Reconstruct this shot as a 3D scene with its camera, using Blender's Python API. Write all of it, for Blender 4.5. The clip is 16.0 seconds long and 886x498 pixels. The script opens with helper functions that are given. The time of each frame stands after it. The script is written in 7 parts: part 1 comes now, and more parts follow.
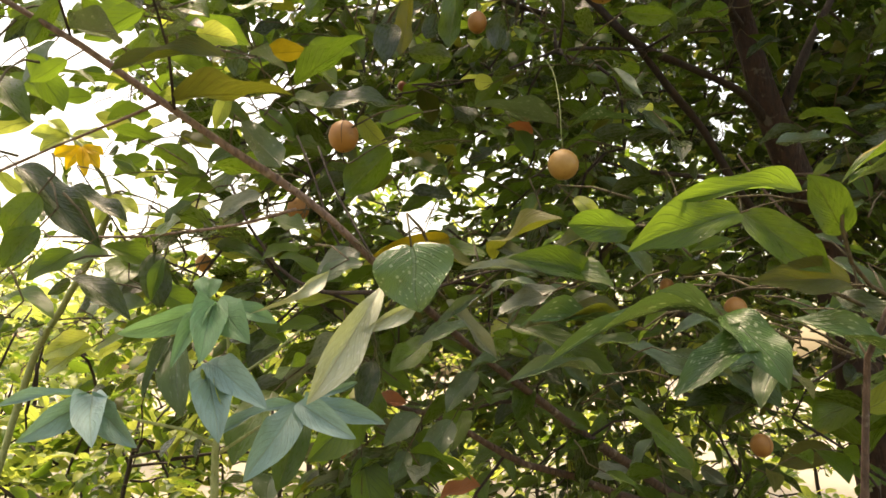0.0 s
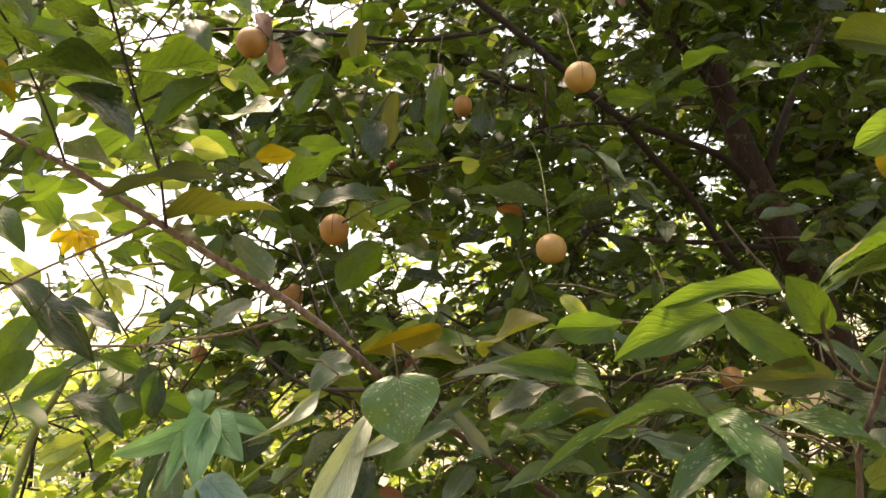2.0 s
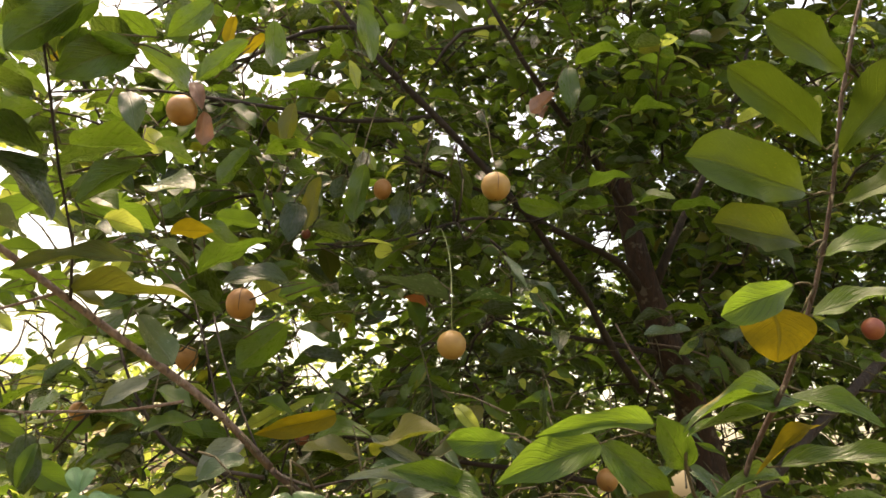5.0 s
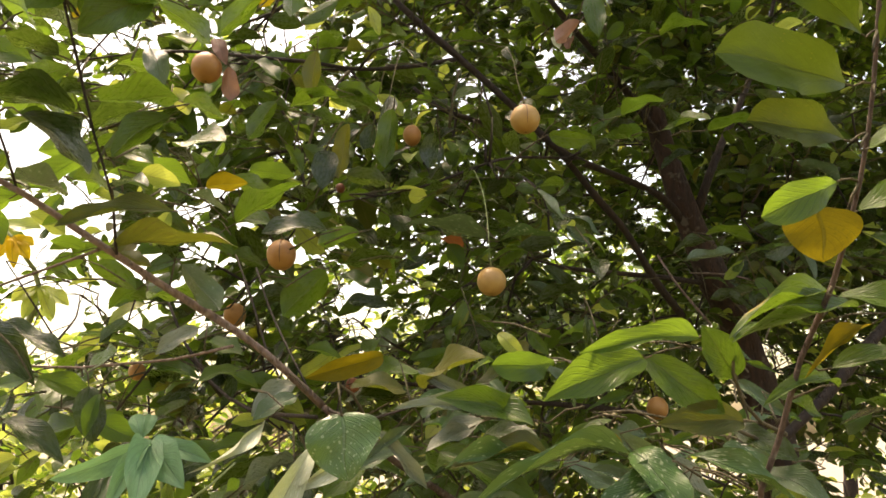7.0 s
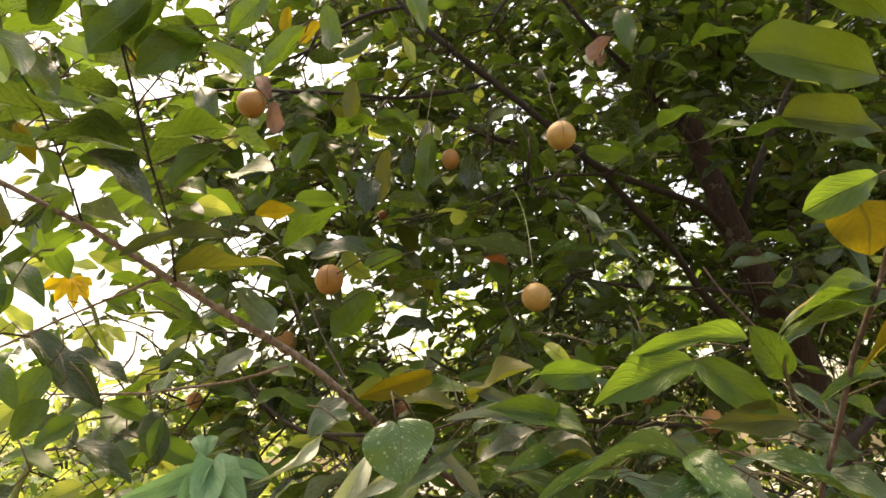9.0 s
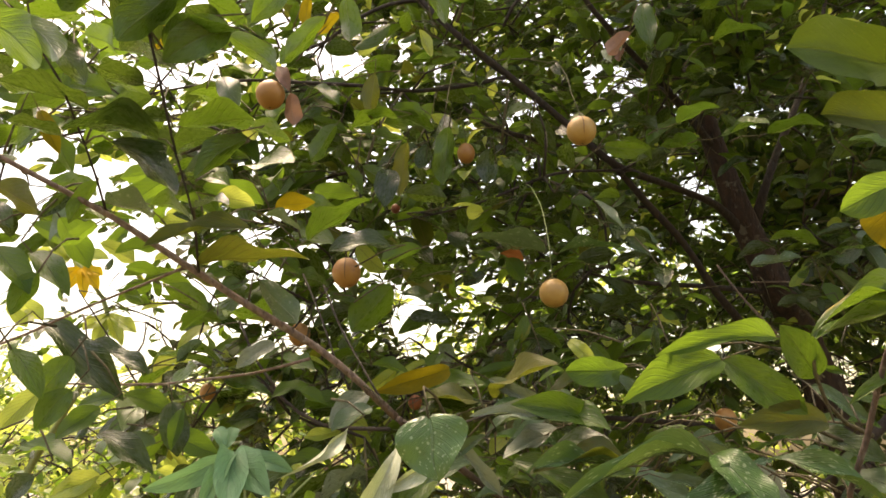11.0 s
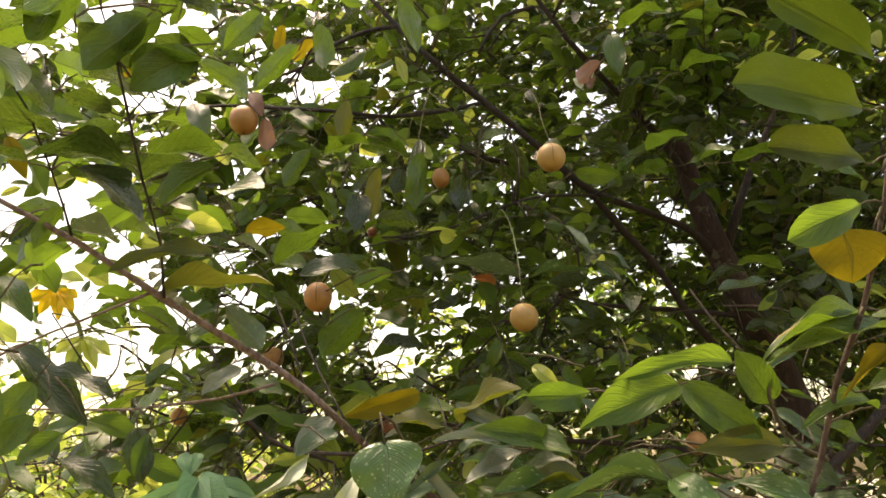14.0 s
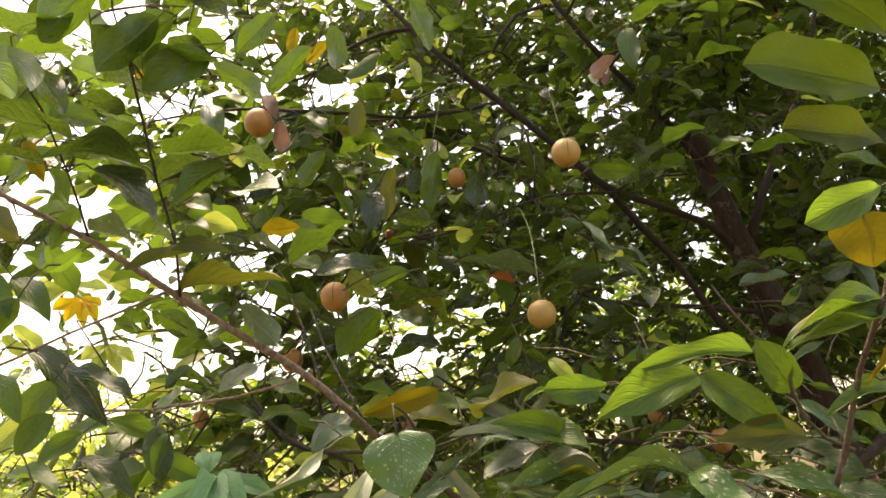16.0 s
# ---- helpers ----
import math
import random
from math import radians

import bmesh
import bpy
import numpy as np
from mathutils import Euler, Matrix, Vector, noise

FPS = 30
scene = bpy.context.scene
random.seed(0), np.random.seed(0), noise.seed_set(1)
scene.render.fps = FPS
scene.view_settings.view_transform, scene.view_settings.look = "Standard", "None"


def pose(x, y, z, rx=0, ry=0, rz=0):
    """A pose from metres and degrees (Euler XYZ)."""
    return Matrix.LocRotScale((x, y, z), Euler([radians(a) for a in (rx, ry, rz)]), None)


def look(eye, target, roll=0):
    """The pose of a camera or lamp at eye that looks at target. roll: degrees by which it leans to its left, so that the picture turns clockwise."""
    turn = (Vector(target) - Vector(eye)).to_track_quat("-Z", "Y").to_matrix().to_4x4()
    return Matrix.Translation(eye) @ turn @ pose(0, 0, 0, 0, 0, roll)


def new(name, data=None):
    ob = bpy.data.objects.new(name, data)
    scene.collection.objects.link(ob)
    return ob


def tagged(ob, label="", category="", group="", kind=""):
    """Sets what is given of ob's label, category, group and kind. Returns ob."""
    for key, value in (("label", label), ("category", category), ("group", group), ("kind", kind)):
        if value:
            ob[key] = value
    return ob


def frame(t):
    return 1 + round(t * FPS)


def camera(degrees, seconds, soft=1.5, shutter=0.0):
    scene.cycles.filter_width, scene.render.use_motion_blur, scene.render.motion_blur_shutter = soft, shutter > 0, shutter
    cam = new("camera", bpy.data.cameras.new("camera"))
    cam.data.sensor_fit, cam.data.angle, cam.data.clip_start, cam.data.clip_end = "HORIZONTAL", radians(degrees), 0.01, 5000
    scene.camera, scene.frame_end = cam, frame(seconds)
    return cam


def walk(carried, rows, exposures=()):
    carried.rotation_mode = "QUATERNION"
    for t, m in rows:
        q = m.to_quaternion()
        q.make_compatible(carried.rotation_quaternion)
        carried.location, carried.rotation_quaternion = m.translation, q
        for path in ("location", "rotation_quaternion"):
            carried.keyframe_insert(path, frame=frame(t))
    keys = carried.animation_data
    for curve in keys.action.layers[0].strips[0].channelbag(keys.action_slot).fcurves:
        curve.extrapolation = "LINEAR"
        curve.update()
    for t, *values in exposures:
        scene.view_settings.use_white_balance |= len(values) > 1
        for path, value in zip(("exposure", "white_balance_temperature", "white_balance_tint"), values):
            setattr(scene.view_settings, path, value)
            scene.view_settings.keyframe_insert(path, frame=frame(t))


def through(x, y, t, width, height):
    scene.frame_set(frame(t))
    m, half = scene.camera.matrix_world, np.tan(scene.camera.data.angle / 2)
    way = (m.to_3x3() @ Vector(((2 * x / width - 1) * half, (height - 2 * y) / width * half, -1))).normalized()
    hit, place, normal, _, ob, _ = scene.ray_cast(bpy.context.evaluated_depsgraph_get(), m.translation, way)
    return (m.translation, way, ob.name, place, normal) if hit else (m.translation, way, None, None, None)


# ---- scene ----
# camera and walk
cam = camera(64.0, 16.0, soft=1.6)
walk(cam, [
    (0, pose(-0.000, -0.000, 1.500, 100.00, -0.00, 0.00)),
    (0.5, pose(0.007, 0.007, 1.526, 101.17, 1.54, 1.43)),
    (1, pose(0.006, -0.001, 1.540, 102.29, 2.27, 1.33)),
    (1.5, pose(0.010, -0.016, 1.543, 103.49, 1.85, 0.50)),
    (2, pose(0.012, -0.026, 1.555, 104.31, 2.10, 0.28)),
    (2.5, pose(0.013, -0.038, 1.571, 107.17, 1.85, -0.59)),
    (3, pose(0.011, -0.059, 1.600, 109.23, 2.23, -0.51)),
    (3.5, pose(0.019, -0.076, 1.611, 109.76, 3.34, 1.60)),
    (4, pose(0.009, -0.078, 1.608, 109.24, -0.12, -3.57)),
    (4.2, pose(0.005, -0.075, 1.604, 109.68, -0.66, -5.17)),
    (6.3, pose(-0.001, -0.096, 1.602, 106.97, -3.40, -11.03)),
    (6.5, pose(-0.003, -0.087, 1.582, 107.08, -3.16, -10.01)),
    (7, pose(0.009, -0.073, 1.573, 105.28, 1.04, -4.74)),
    (7.5, pose(-0.002, -0.072, 1.561, 104.24, 2.51, -2.02)),
    (8, pose(-0.003, -0.071, 1.561, 105.58, 2.25, -1.84)),
    (8.5, pose(-0.003, -0.077, 1.559, 107.26, 3.14, 0.18)),
    (8.7, pose(0.006, -0.088, 1.551, 107.70, 2.86, -0.46)),
    (10.8, pose(-0.015, -0.084, 1.557, 107.33, 1.41, -0.67)),
    (11, pose(-0.021, -0.081, 1.554, 107.25, 1.78, -0.72)),
    (11.5, pose(-0.041, -0.101, 1.569, 108.64, 1.75, 0.54)),
    (12, pose(-0.040, -0.109, 1.570, 108.67, 1.39, -1.25)),
    (12.5, pose(-0.031, -0.111, 1.563, 108.49, 1.26, -2.15)),
    (13, pose(-0.017, -0.094, 1.551, 107.24, 1.92, -2.36)),
    (13.5, pose(-0.009, -0.097, 1.555, 108.45, 1.86, -2.51)),
    (14, pose(0.003, -0.095, 1.555, 108.94, 2.04, -1.95)),
    (14.5, pose(0.002, -0.094, 1.547, 108.70, 1.73, -2.06)),
    (15, pose(0.016, -0.086, 1.548, 108.92, 2.17, -1.30)),
    (15.5, pose(0.038, -0.091, 1.546, 109.15, 3.34, -0.80)),
    (16, pose(0.013, -0.087, 1.542, 109.50, 2.49, 0.05)),
], exposures=[(0.0, 2.14, 9000, 17), (4.0, 2.1, 9000, 17), (6.5, 2.07, 9000, 17), (7.0, 2.15, 9000, 17), (8.5, 2.12, 8950, 17), (11.5, 2.1, 8950, 17), (13.0, 2.02, 8950, 17), (14.5, 2.1, 8900, 17), (15.0, 1.98, 8950, 17), (15.5, 2.22, 8900, 17), (16.0, 2.2, 8850, 17)])

# world, sun
SUN_EL, SUN_AZ = radians(70), radians(-35)
world = bpy.data.worlds.new("sky")
scene.world = world
world.use_nodes = True
wn = world.node_tree
sky = wn.nodes.new("ShaderNodeTexSky")
sky.sky_type, sky.sun_disc = "NISHITA", False
sky.sun_elevation, sky.sun_rotation = SUN_EL, SUN_AZ
sky.air_density, sky.dust_density, sky.ozone_density = 1.6, 4.5, 1.0
wn.nodes["Background"].inputs["Strength"].default_value = 0.112
wn.links.new(sky.outputs["Color"], wn.nodes["Background"].inputs["Color"])
sun_data = bpy.data.lights.new("sun", "SUN")
sun_data.energy, sun_data.angle, sun_data.color = 1.9, radians(20), (1.0, 0.95, 0.86)
sun = new("sun", sun_data)
sun_from = Vector((math.sin(SUN_AZ) * math.cos(SUN_EL), math.cos(SUN_AZ) * math.cos(SUN_EL), math.sin(SUN_EL)))
sun.matrix_world = look(sun_from * 30, (0, 0, 0))


# ---- materials ----
class Nodes:
    """A node material under construction."""

    def __init__(self, name):
        self.mat = bpy.data.materials.new(name)
        self.mat.use_nodes = True
        self.tree = self.mat.node_tree
        self.tree.nodes.clear()

    def add(self, kind, **values):
        node = self.tree.nodes.new("ShaderNode" + kind)
        for key, value in values.items():
            if key == "op":
                node.operation = value
            elif key == "blend":
                node.data_type, node.blend_type = "RGBA", value
            else:
                self.put(node.inputs[int(key[1:]) if key[0] == "i" and key[1:].isdigit() else key.replace("_", " ")], value)
        return node

    def put(self, socket, value):
        if isinstance(value, bpy.types.NodeSocket):
            self.tree.links.new(value, socket)
        elif isinstance(value, bpy.types.Node):
            self.tree.links.new(value.outputs[0], socket)
        else:
            socket.default_value = value

    def math(self, op, a, b=0.0, c=0.0):
        return self.add("Math", op=op, i0=a, i1=b, i2=c).outputs[0]

    def step(self, x, lo, hi):
        node = self.add("MapRange", i0=x, i1=lo, i2=hi, i3=0.0, i4=1.0)
        node.interpolation_type = "SMOOTHSTEP"
        return node.outputs[0]

    def mix(self, fac, a, b, blend="MIX"):
        node = self.add("Mix", blend=blend, i0=fac, i6=a, i7=b)
        return node.outputs[2]

    def noise(self, vec, scale, detail=3.0, rough=0.55):
        node = self.add("TexNoise", Vector=vec, Scale=scale, Detail=detail, Roughness=rough)
        return node.outputs[0]

    def done(self, shader):
        out = self.add("OutputMaterial")
        self.put(out.inputs[0], shader)
        return self.mat


def col(r, g, b):
    return (r, g, b, 1.0)


def leaf_material(name, low, high, vein, through, rough=0.3, gloss=0.45, share=0.35, spots=None, spot_amount=0.0, turning=0.0, veins=1.0):
    """A leaf's blade: two tones by leaf, midrib and side veins along the UVs, blotches, light through the blade."""
    n = Nodes(name)
    uv = n.add("UVMap").outputs[0]
    sep = n.add("SeparateXYZ", i0=uv)
    u, v = sep.outputs[0], sep.outputs[1]
    across = n.math("ABSOLUTE", n.math("SUBTRACT", v, 0.5))
    rnd = n.math("FRACT", n.math("ADD", n.add("ObjectInfo").outputs["Random"], n.add("NewGeometry").outputs["Random Per Island"]))
    shift = n.add("VectorMath", op="ADD", i0=uv, i1=n.add("CombineXYZ", i0=n.math("MULTIPLY", rnd, 37.0), i1=n.math("MULTIPLY", rnd, 11.0)).outputs[0]).outputs[0]
    colour = n.mix(n.step(rnd, 0.0, 1.0), low, high)
    blotch = n.noise(shift, 3.0, 4.0)
    colour = n.mix(n.math("MULTIPLY", n.step(blotch, 0.42, 0.7), 0.6), colour, tuple(0.6 * c for c in low[:3]) + (1.0,))
    specks = n.add("TexVoronoi", Vector=shift, Scale=21.0)
    mark = n.math("MULTIPLY", n.math("SUBTRACT", 1.0, n.step(specks.outputs["Distance"], 0.1, 0.2)), n.step(n.noise(shift, 6.0), 0.5, 0.6))
    colour = n.mix(n.math("MULTIPLY", mark, 0.55), colour, col(0.16, 0.13, 0.03))
    colour = n.mix(n.math("MULTIPLY", n.step(n.noise(shift, 17.0, 5.0, 0.7), 0.52, 0.7), 0.4), colour, tuple(1.5 * c for c in high[:3]) + (1.0,))
    if turning:
        edge = n.noise(shift, 1.7, 3.0)
        old = n.math("MULTIPLY", n.step(edge, 0.62 - 0.3 * turning, 0.75 - 0.2 * turning), n.step(rnd, 1.0 - turning, 1.0))
        colour = n.mix(old, colour, col(0.34, 0.25, 0.03))
    ribs = n.math("SINE", n.math("MULTIPLY", n.math("SUBTRACT", n.math("MULTIPLY", u, 8.0), n.math("MULTIPLY", across, 7.0)), 6.283))
    side = n.math("MULTIPLY", n.step(ribs, 0.72, 1.0), 0.26 * veins)
    mid = n.math("SUBTRACT", 1.0, n.step(across, 0.012, 0.035))
    colour = n.mix(n.math("MAXIMUM", n.math("MULTIPLY", mid, 0.6), side), colour, vein)
    roughness = n.math("ADD", rough, n.math("MULTIPLY", n.math("SUBTRACT", n.noise(shift, 9.0, 3.0), 0.5), 0.3))
    if spots:
        cells = n.add("TexVoronoi", Vector=shift, Scale=13.0, Randomness=1.0)
        dots = n.math("SUBTRACT", 1.0, n.step(n.math("ADD", cells.outputs["Distance"], n.math("MULTIPLY", n.noise(shift, 4.0), 0.55)), 0.38, 0.62))
        film = n.math("MULTIPLY", n.step(n.noise(shift, 2.2, 4.0), 0.5, 0.75), 0.22)
        amount = n.math("MULTIPLY", n.math("MAXIMUM", dots, film), spot_amount)
        colour = n.mix(amount, colour, spots)
        roughness = n.math("ADD", roughness, n.math("MULTIPLY", amount, 0.25))
    grain = n.noise(shift, 55.0, 2.0)
    quilt = n.math("MULTIPLY", n.math("ADD", ribs, n.math("MULTIPLY", n.noise(shift, 5.0, 3.0), 9.0)), 0.09 * veins)
    height = n.math("ADD", n.math("ADD", n.math("MULTIPLY", grain, 0.25), quilt), n.math("ADD", n.math("MULTIPLY", side, -1.2), n.math("MULTIPLY", mid, -0.8)))
    bump = n.add("Bump", Strength=0.6, Distance=0.003, Height=height).outputs[0]
    skin = n.add("BsdfPrincipled", Base_Color=colour, Roughness=roughness, Normal=bump)
    skin.inputs["Specular IOR Level"].default_value = gloss
    skin.inputs["Coat Weight"].default_value = 0.15 * gloss
    skin.inputs["Coat Roughness"].default_value = 0.22
    glow = n.mix(0.8, through, n.mix(1.0, through, n.mix(n.math("MAXIMUM", mid, n.math("MULTIPLY", side, 2.4)), col(1.1, 1.1, 1.1), col(0.35, 0.4, 0.25)), "MULTIPLY"))
    glow = n.mix(0.5, glow, n.mix(1.0, glow, n.mix(rnd, col(0.55, 0.6, 0.5), col(1.25, 1.15, 1.0)), "MULTIPLY"))
    behind = n.add("BsdfTranslucent", Color=glow, Normal=bump)
    return n.done(n.add("MixShader", i0=share, i1=skin, i2=behind))


def bark_material(name, low, high, scale=1.0, lichen=0.3):
    n = Nodes(name)
    place = n.add("TexCoord").outputs["Object"]
    grain = n.noise(n.add("Mapping", i0=place, Scale=(1.0, 1.0, 0.35)).outputs[0], 60.0 * scale, 5.0, 0.65)
    patch = n.noise(place, 9.0 * scale, 4.0)
    colour = n.mix(n.step(grain, 0.3, 0.7), low, high)
    pale = n.step(n.noise(place, 23.0 * scale, 4.0), 0.58, 0.68)
    colour = n.mix(n.math("MULTIPLY", pale, lichen), colour, col(0.42, 0.4, 0.34))
    colour = n.mix(n.math("MULTIPLY", n.step(patch, 0.5, 0.7), 0.4), colour, col(*(0.8 * h for h in high[:3])))
    cracks = n.add("TexVoronoi", Vector=n.add("Mapping", i0=place, Scale=(1.0, 1.0, 0.3)).outputs[0], Scale=70.0 * scale).outputs["Distance"]
    height = n.math("ADD", grain, n.math("MULTIPLY", n.step(cracks, 0.0, 0.35), 0.7))
    bump = n.add("Bump", Strength=0.9, Distance=0.006, Height=height).outputs[0]
    skin = n.add("BsdfPrincipled", Base_Color=colour, Roughness=0.82, Normal=bump)
    return n.done(skin)


def fruit_material(name, skin_a, skin_b, stain, stain_amount=0.5):
    n = Nodes(name)
    place = n.add("TexCoord").outputs["Object"]
    rnd = n.add("ObjectInfo").outputs["Random"]
    at = n.add("VectorMath", op="ADD", i0=place, i1=n.add("CombineXYZ", i0=rnd, i1=rnd).outputs[0]).outputs[0]
    colour = n.mix(n.step(n.noise(at, 26.0, 4.0), 0.35, 0.65), skin_a, skin_b)
    fleck = n.step(n.noise(at, 320.0, 2.0), 0.6, 0.72)
    colour = n.mix(n.math("MULTIPLY", fleck, 0.35), colour, col(0.3, 0.15, 0.05))
    colour = n.mix(n.math("MULTIPLY", n.step(n.noise(at, 45.0, 5.0, 0.7), 0.58, 0.72), stain_amount), colour, stain)
    bump = n.add("Bump", Strength=0.25, Distance=0.001, Height=n.noise(at, 210.0, 3.0)).outputs[0]
    skin = n.add("BsdfPrincipled", Base_Color=colour, Roughness=0.5, Normal=bump)
    return n.done(skin)


def soil_material(name):
    n = Nodes(name)
    place = n.add("TexCoord").outputs["Object"]
    colour = n.mix(n.step(n.noise(place, 0.7, 5.0), 0.4, 0.65), col(0.11, 0.075, 0.045), col(0.09, 0.12, 0.035))
    litter = n.add("TexVoronoi", Vector=place, Scale=14.0)
    colour = n.mix(n.step(litter.outputs["Distance"], 0.2, 0.5), n.mix(n.add("SeparateXYZ", i0=litter.outputs["Color"]).outputs[0], col(0.05, 0.032, 0.016), col(0.2, 0.125, 0.055)), colour)
    far = n.math("ADD", n.math("ADD", n.math("SUBTRACT", n.add("SeparateXYZ", i0=place).outputs[1], 2.5), 2.6), n.math("MULTIPLY", n.noise(place, 0.5, 4.0), 2.0))
    sand = n.mix(n.noise(place, 3.0, 6.0), col(0.2, 0.175, 0.13), col(0.27, 0.245, 0.19))
    colour = n.mix(n.step(far, 6.4, 7.8), colour, sand)
    bump = n.add("Bump", Strength=0.8, Distance=0.03, Height=n.noise(place, 12.0, 6.0)).outputs[0]
    return n.done(n.add("BsdfPrincipled", Base_Color=colour, Roughness=0.95, Normal=bump))


LEAVES = {
    "green": leaf_material("leaf_green", col(0.036, 0.078, 0.007), col(0.07, 0.13, 0.01), col(0.14, 0.19, 0.05), col(0.125, 0.22, 0.02), rough=0.3, gloss=0.4, share=0.32, turning=0.14),
    "broad": leaf_material("leaf_broad", col(0.04, 0.075, 0.008), col(0.052, 0.088, 0.01), col(0.1, 0.14, 0.035), col(0.08, 0.125, 0.012), rough=0.5, gloss=0.2, share=0.25, veins=0.3),
    "turning": leaf_material("leaf_turning", col(0.04, 0.06, 0.008), col(0.055, 0.075, 0.01), col(0.11, 0.13, 0.04), col(0.09, 0.12, 0.012), rough=0.5, gloss=0.2, spots=col(0.11, 0.09, 0.02), spot_amount=0.4, veins=0.4),
    "dark": leaf_material("leaf_dark", col(0.011, 0.025, 0.004), col(0.023, 0.043, 0.006), col(0.06, 0.09, 0.025), col(0.09, 0.15, 0.018), rough=0.28, gloss=0.42, share=0.26),
    "bright": leaf_material("leaf_bright", col(0.025, 0.068, 0.007), col(0.042, 0.09, 0.009), col(0.1, 0.16, 0.04), col(0.2, 0.34, 0.035), rough=0.36, gloss=0.35, share=0.4),
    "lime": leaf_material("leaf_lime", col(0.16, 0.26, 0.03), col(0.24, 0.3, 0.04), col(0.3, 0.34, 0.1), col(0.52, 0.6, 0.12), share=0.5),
    "olive": leaf_material("leaf_olive", col(0.05, 0.07, 0.01), col(0.085, 0.085, 0.012), col(0.16, 0.14, 0.04), col(0.13, 0.15, 0.015), rough=0.45, gloss=0.35, spots=col(0.1, 0.06, 0.02), spot_amount=0.5),
    "yellow": leaf_material("leaf_yellow", col(0.15, 0.115, 0.008), col(0.2, 0.15, 0.01), col(0.22, 0.19, 0.04), col(0.26, 0.21, 0.015), rough=0.6, gloss=0.1, share=0.4, spots=col(0.09, 0.095, 0.012), spot_amount=0.65, veins=0.5),
    # yellow leaf standing in sun: the sunlight is put into its brighter colour
    "sunlit_yellow": leaf_material("leaf_sunlit_yellow", col(0.45, 0.3, 0.02), col(0.55, 0.38, 0.03), col(0.5, 0.4, 0.1), col(0.75, 0.52, 0.03), rough=0.6, gloss=0.1, share=0.5, veins=0.5),
    "pale": leaf_material("leaf_pale", col(0.34, 0.37, 0.24), col(0.44, 0.46, 0.33), col(0.4, 0.42, 0.25), col(0.3, 0.38, 0.12), rough=0.5, share=0.25, spots=col(0.6, 0.6, 0.5), spot_amount=0.6),
    "spotted": leaf_material("leaf_spotted", col(0.034, 0.085, 0.02), col(0.052, 0.115, 0.027), col(0.1, 0.15, 0.07), col(0.1, 0.17, 0.035), rough=0.2, gloss=0.4, share=0.2, veins=0.5, spots=col(0.3, 0.36, 0.2), spot_amount=0.6),
    # dark green leaf whose whitish sheen is put into the greyer colour
    "baked_grey": leaf_material("leaf_baked_grey", col(0.045, 0.08, 0.03), col(0.072, 0.12, 0.05), col(0.14, 0.18, 0.1), col(0.15, 0.22, 0.08), rough=0.22, share=0.18, gloss=0.42, veins=0.6, spots=col(0.2, 0.24, 0.18), spot_amount=0.25),
    # silvery sky sheen of glossy leaves, painted in as their base colour
    "sheen_silver": leaf_material("leaf_sheen_silver", col(0.1, 0.125, 0.085), col(0.17, 0.19, 0.14), col(0.3, 0.32, 0.25), col(0.2, 0.26, 0.12), rough=0.3, gloss=0.6, share=0.2, spots=col(0.1, 0.14, 0.07), spot_amount=0.5),
    "blue": leaf_material("leaf_blue", col(0.19, 0.3, 0.29), col(0.25, 0.37, 0.36), col(0.25, 0.36, 0.25), col(0.2, 0.4, 0.2), rough=0.58, gloss=0.25, share=0.3, spots=col(0.2, 0.33, 0.27), spot_amount=0.3),
    "mint": leaf_material("leaf_mint", col(0.15, 0.29, 0.155), col(0.2, 0.34, 0.195), col(0.2, 0.34, 0.2), col(0.2, 0.42, 0.16), rough=0.55, gloss=0.25, share=0.35),
    "brown": leaf_material("leaf_brown", col(0.2, 0.1, 0.075), col(0.26, 0.15, 0.11), col(0.3, 0.2, 0.15), col(0.3, 0.15, 0.1), rough=0.7, share=0.25),
    "rust": leaf_material("leaf_rust", col(0.24, 0.075, 0.025), col(0.3, 0.11, 0.04), col(0.3, 0.16, 0.08), col(0.4, 0.14, 0.04), rough=0.6, share=0.3),
}
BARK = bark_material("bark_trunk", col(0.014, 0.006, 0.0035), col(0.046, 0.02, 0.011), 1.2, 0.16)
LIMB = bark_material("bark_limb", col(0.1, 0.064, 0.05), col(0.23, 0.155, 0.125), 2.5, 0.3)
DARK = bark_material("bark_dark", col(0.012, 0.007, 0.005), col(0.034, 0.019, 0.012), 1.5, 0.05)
SAPWOOD = bark_material("bark_young", col(0.036, 0.021, 0.015), col(0.11, 0.068, 0.05), 2.0, 0.3)
TWIG = bark_material("bark_twig", col(0.05, 0.042, 0.02), col(0.11, 0.085, 0.042), 3.0, 0.1)
STALK = bark_material("green_stalk", col(0.2, 0.26, 0.1), col(0.3, 0.34, 0.16), 3.0, 0.1)
RIPE = fruit_material("fruit_ripe", col(0.31, 0.172, 0.045), col(0.37, 0.222, 0.068), col(0.16, 0.07, 0.025), 0.75)
ORANGE = fruit_material("fruit_orange", col(0.3, 0.13, 0.035), col(0.38, 0.18, 0.05), col(0.16, 0.07, 0.025), 0.75)
SEAM = fruit_material("fruit_seam", col(0.11, 0.048, 0.016), col(0.16, 0.07, 0.024), col(0.1, 0.05, 0.02), 0.6)
RED = fruit_material("fruit_red", col(0.2, 0.045, 0.022), col(0.25, 0.075, 0.03), col(0.15, 0.05, 0.03), 0.6)


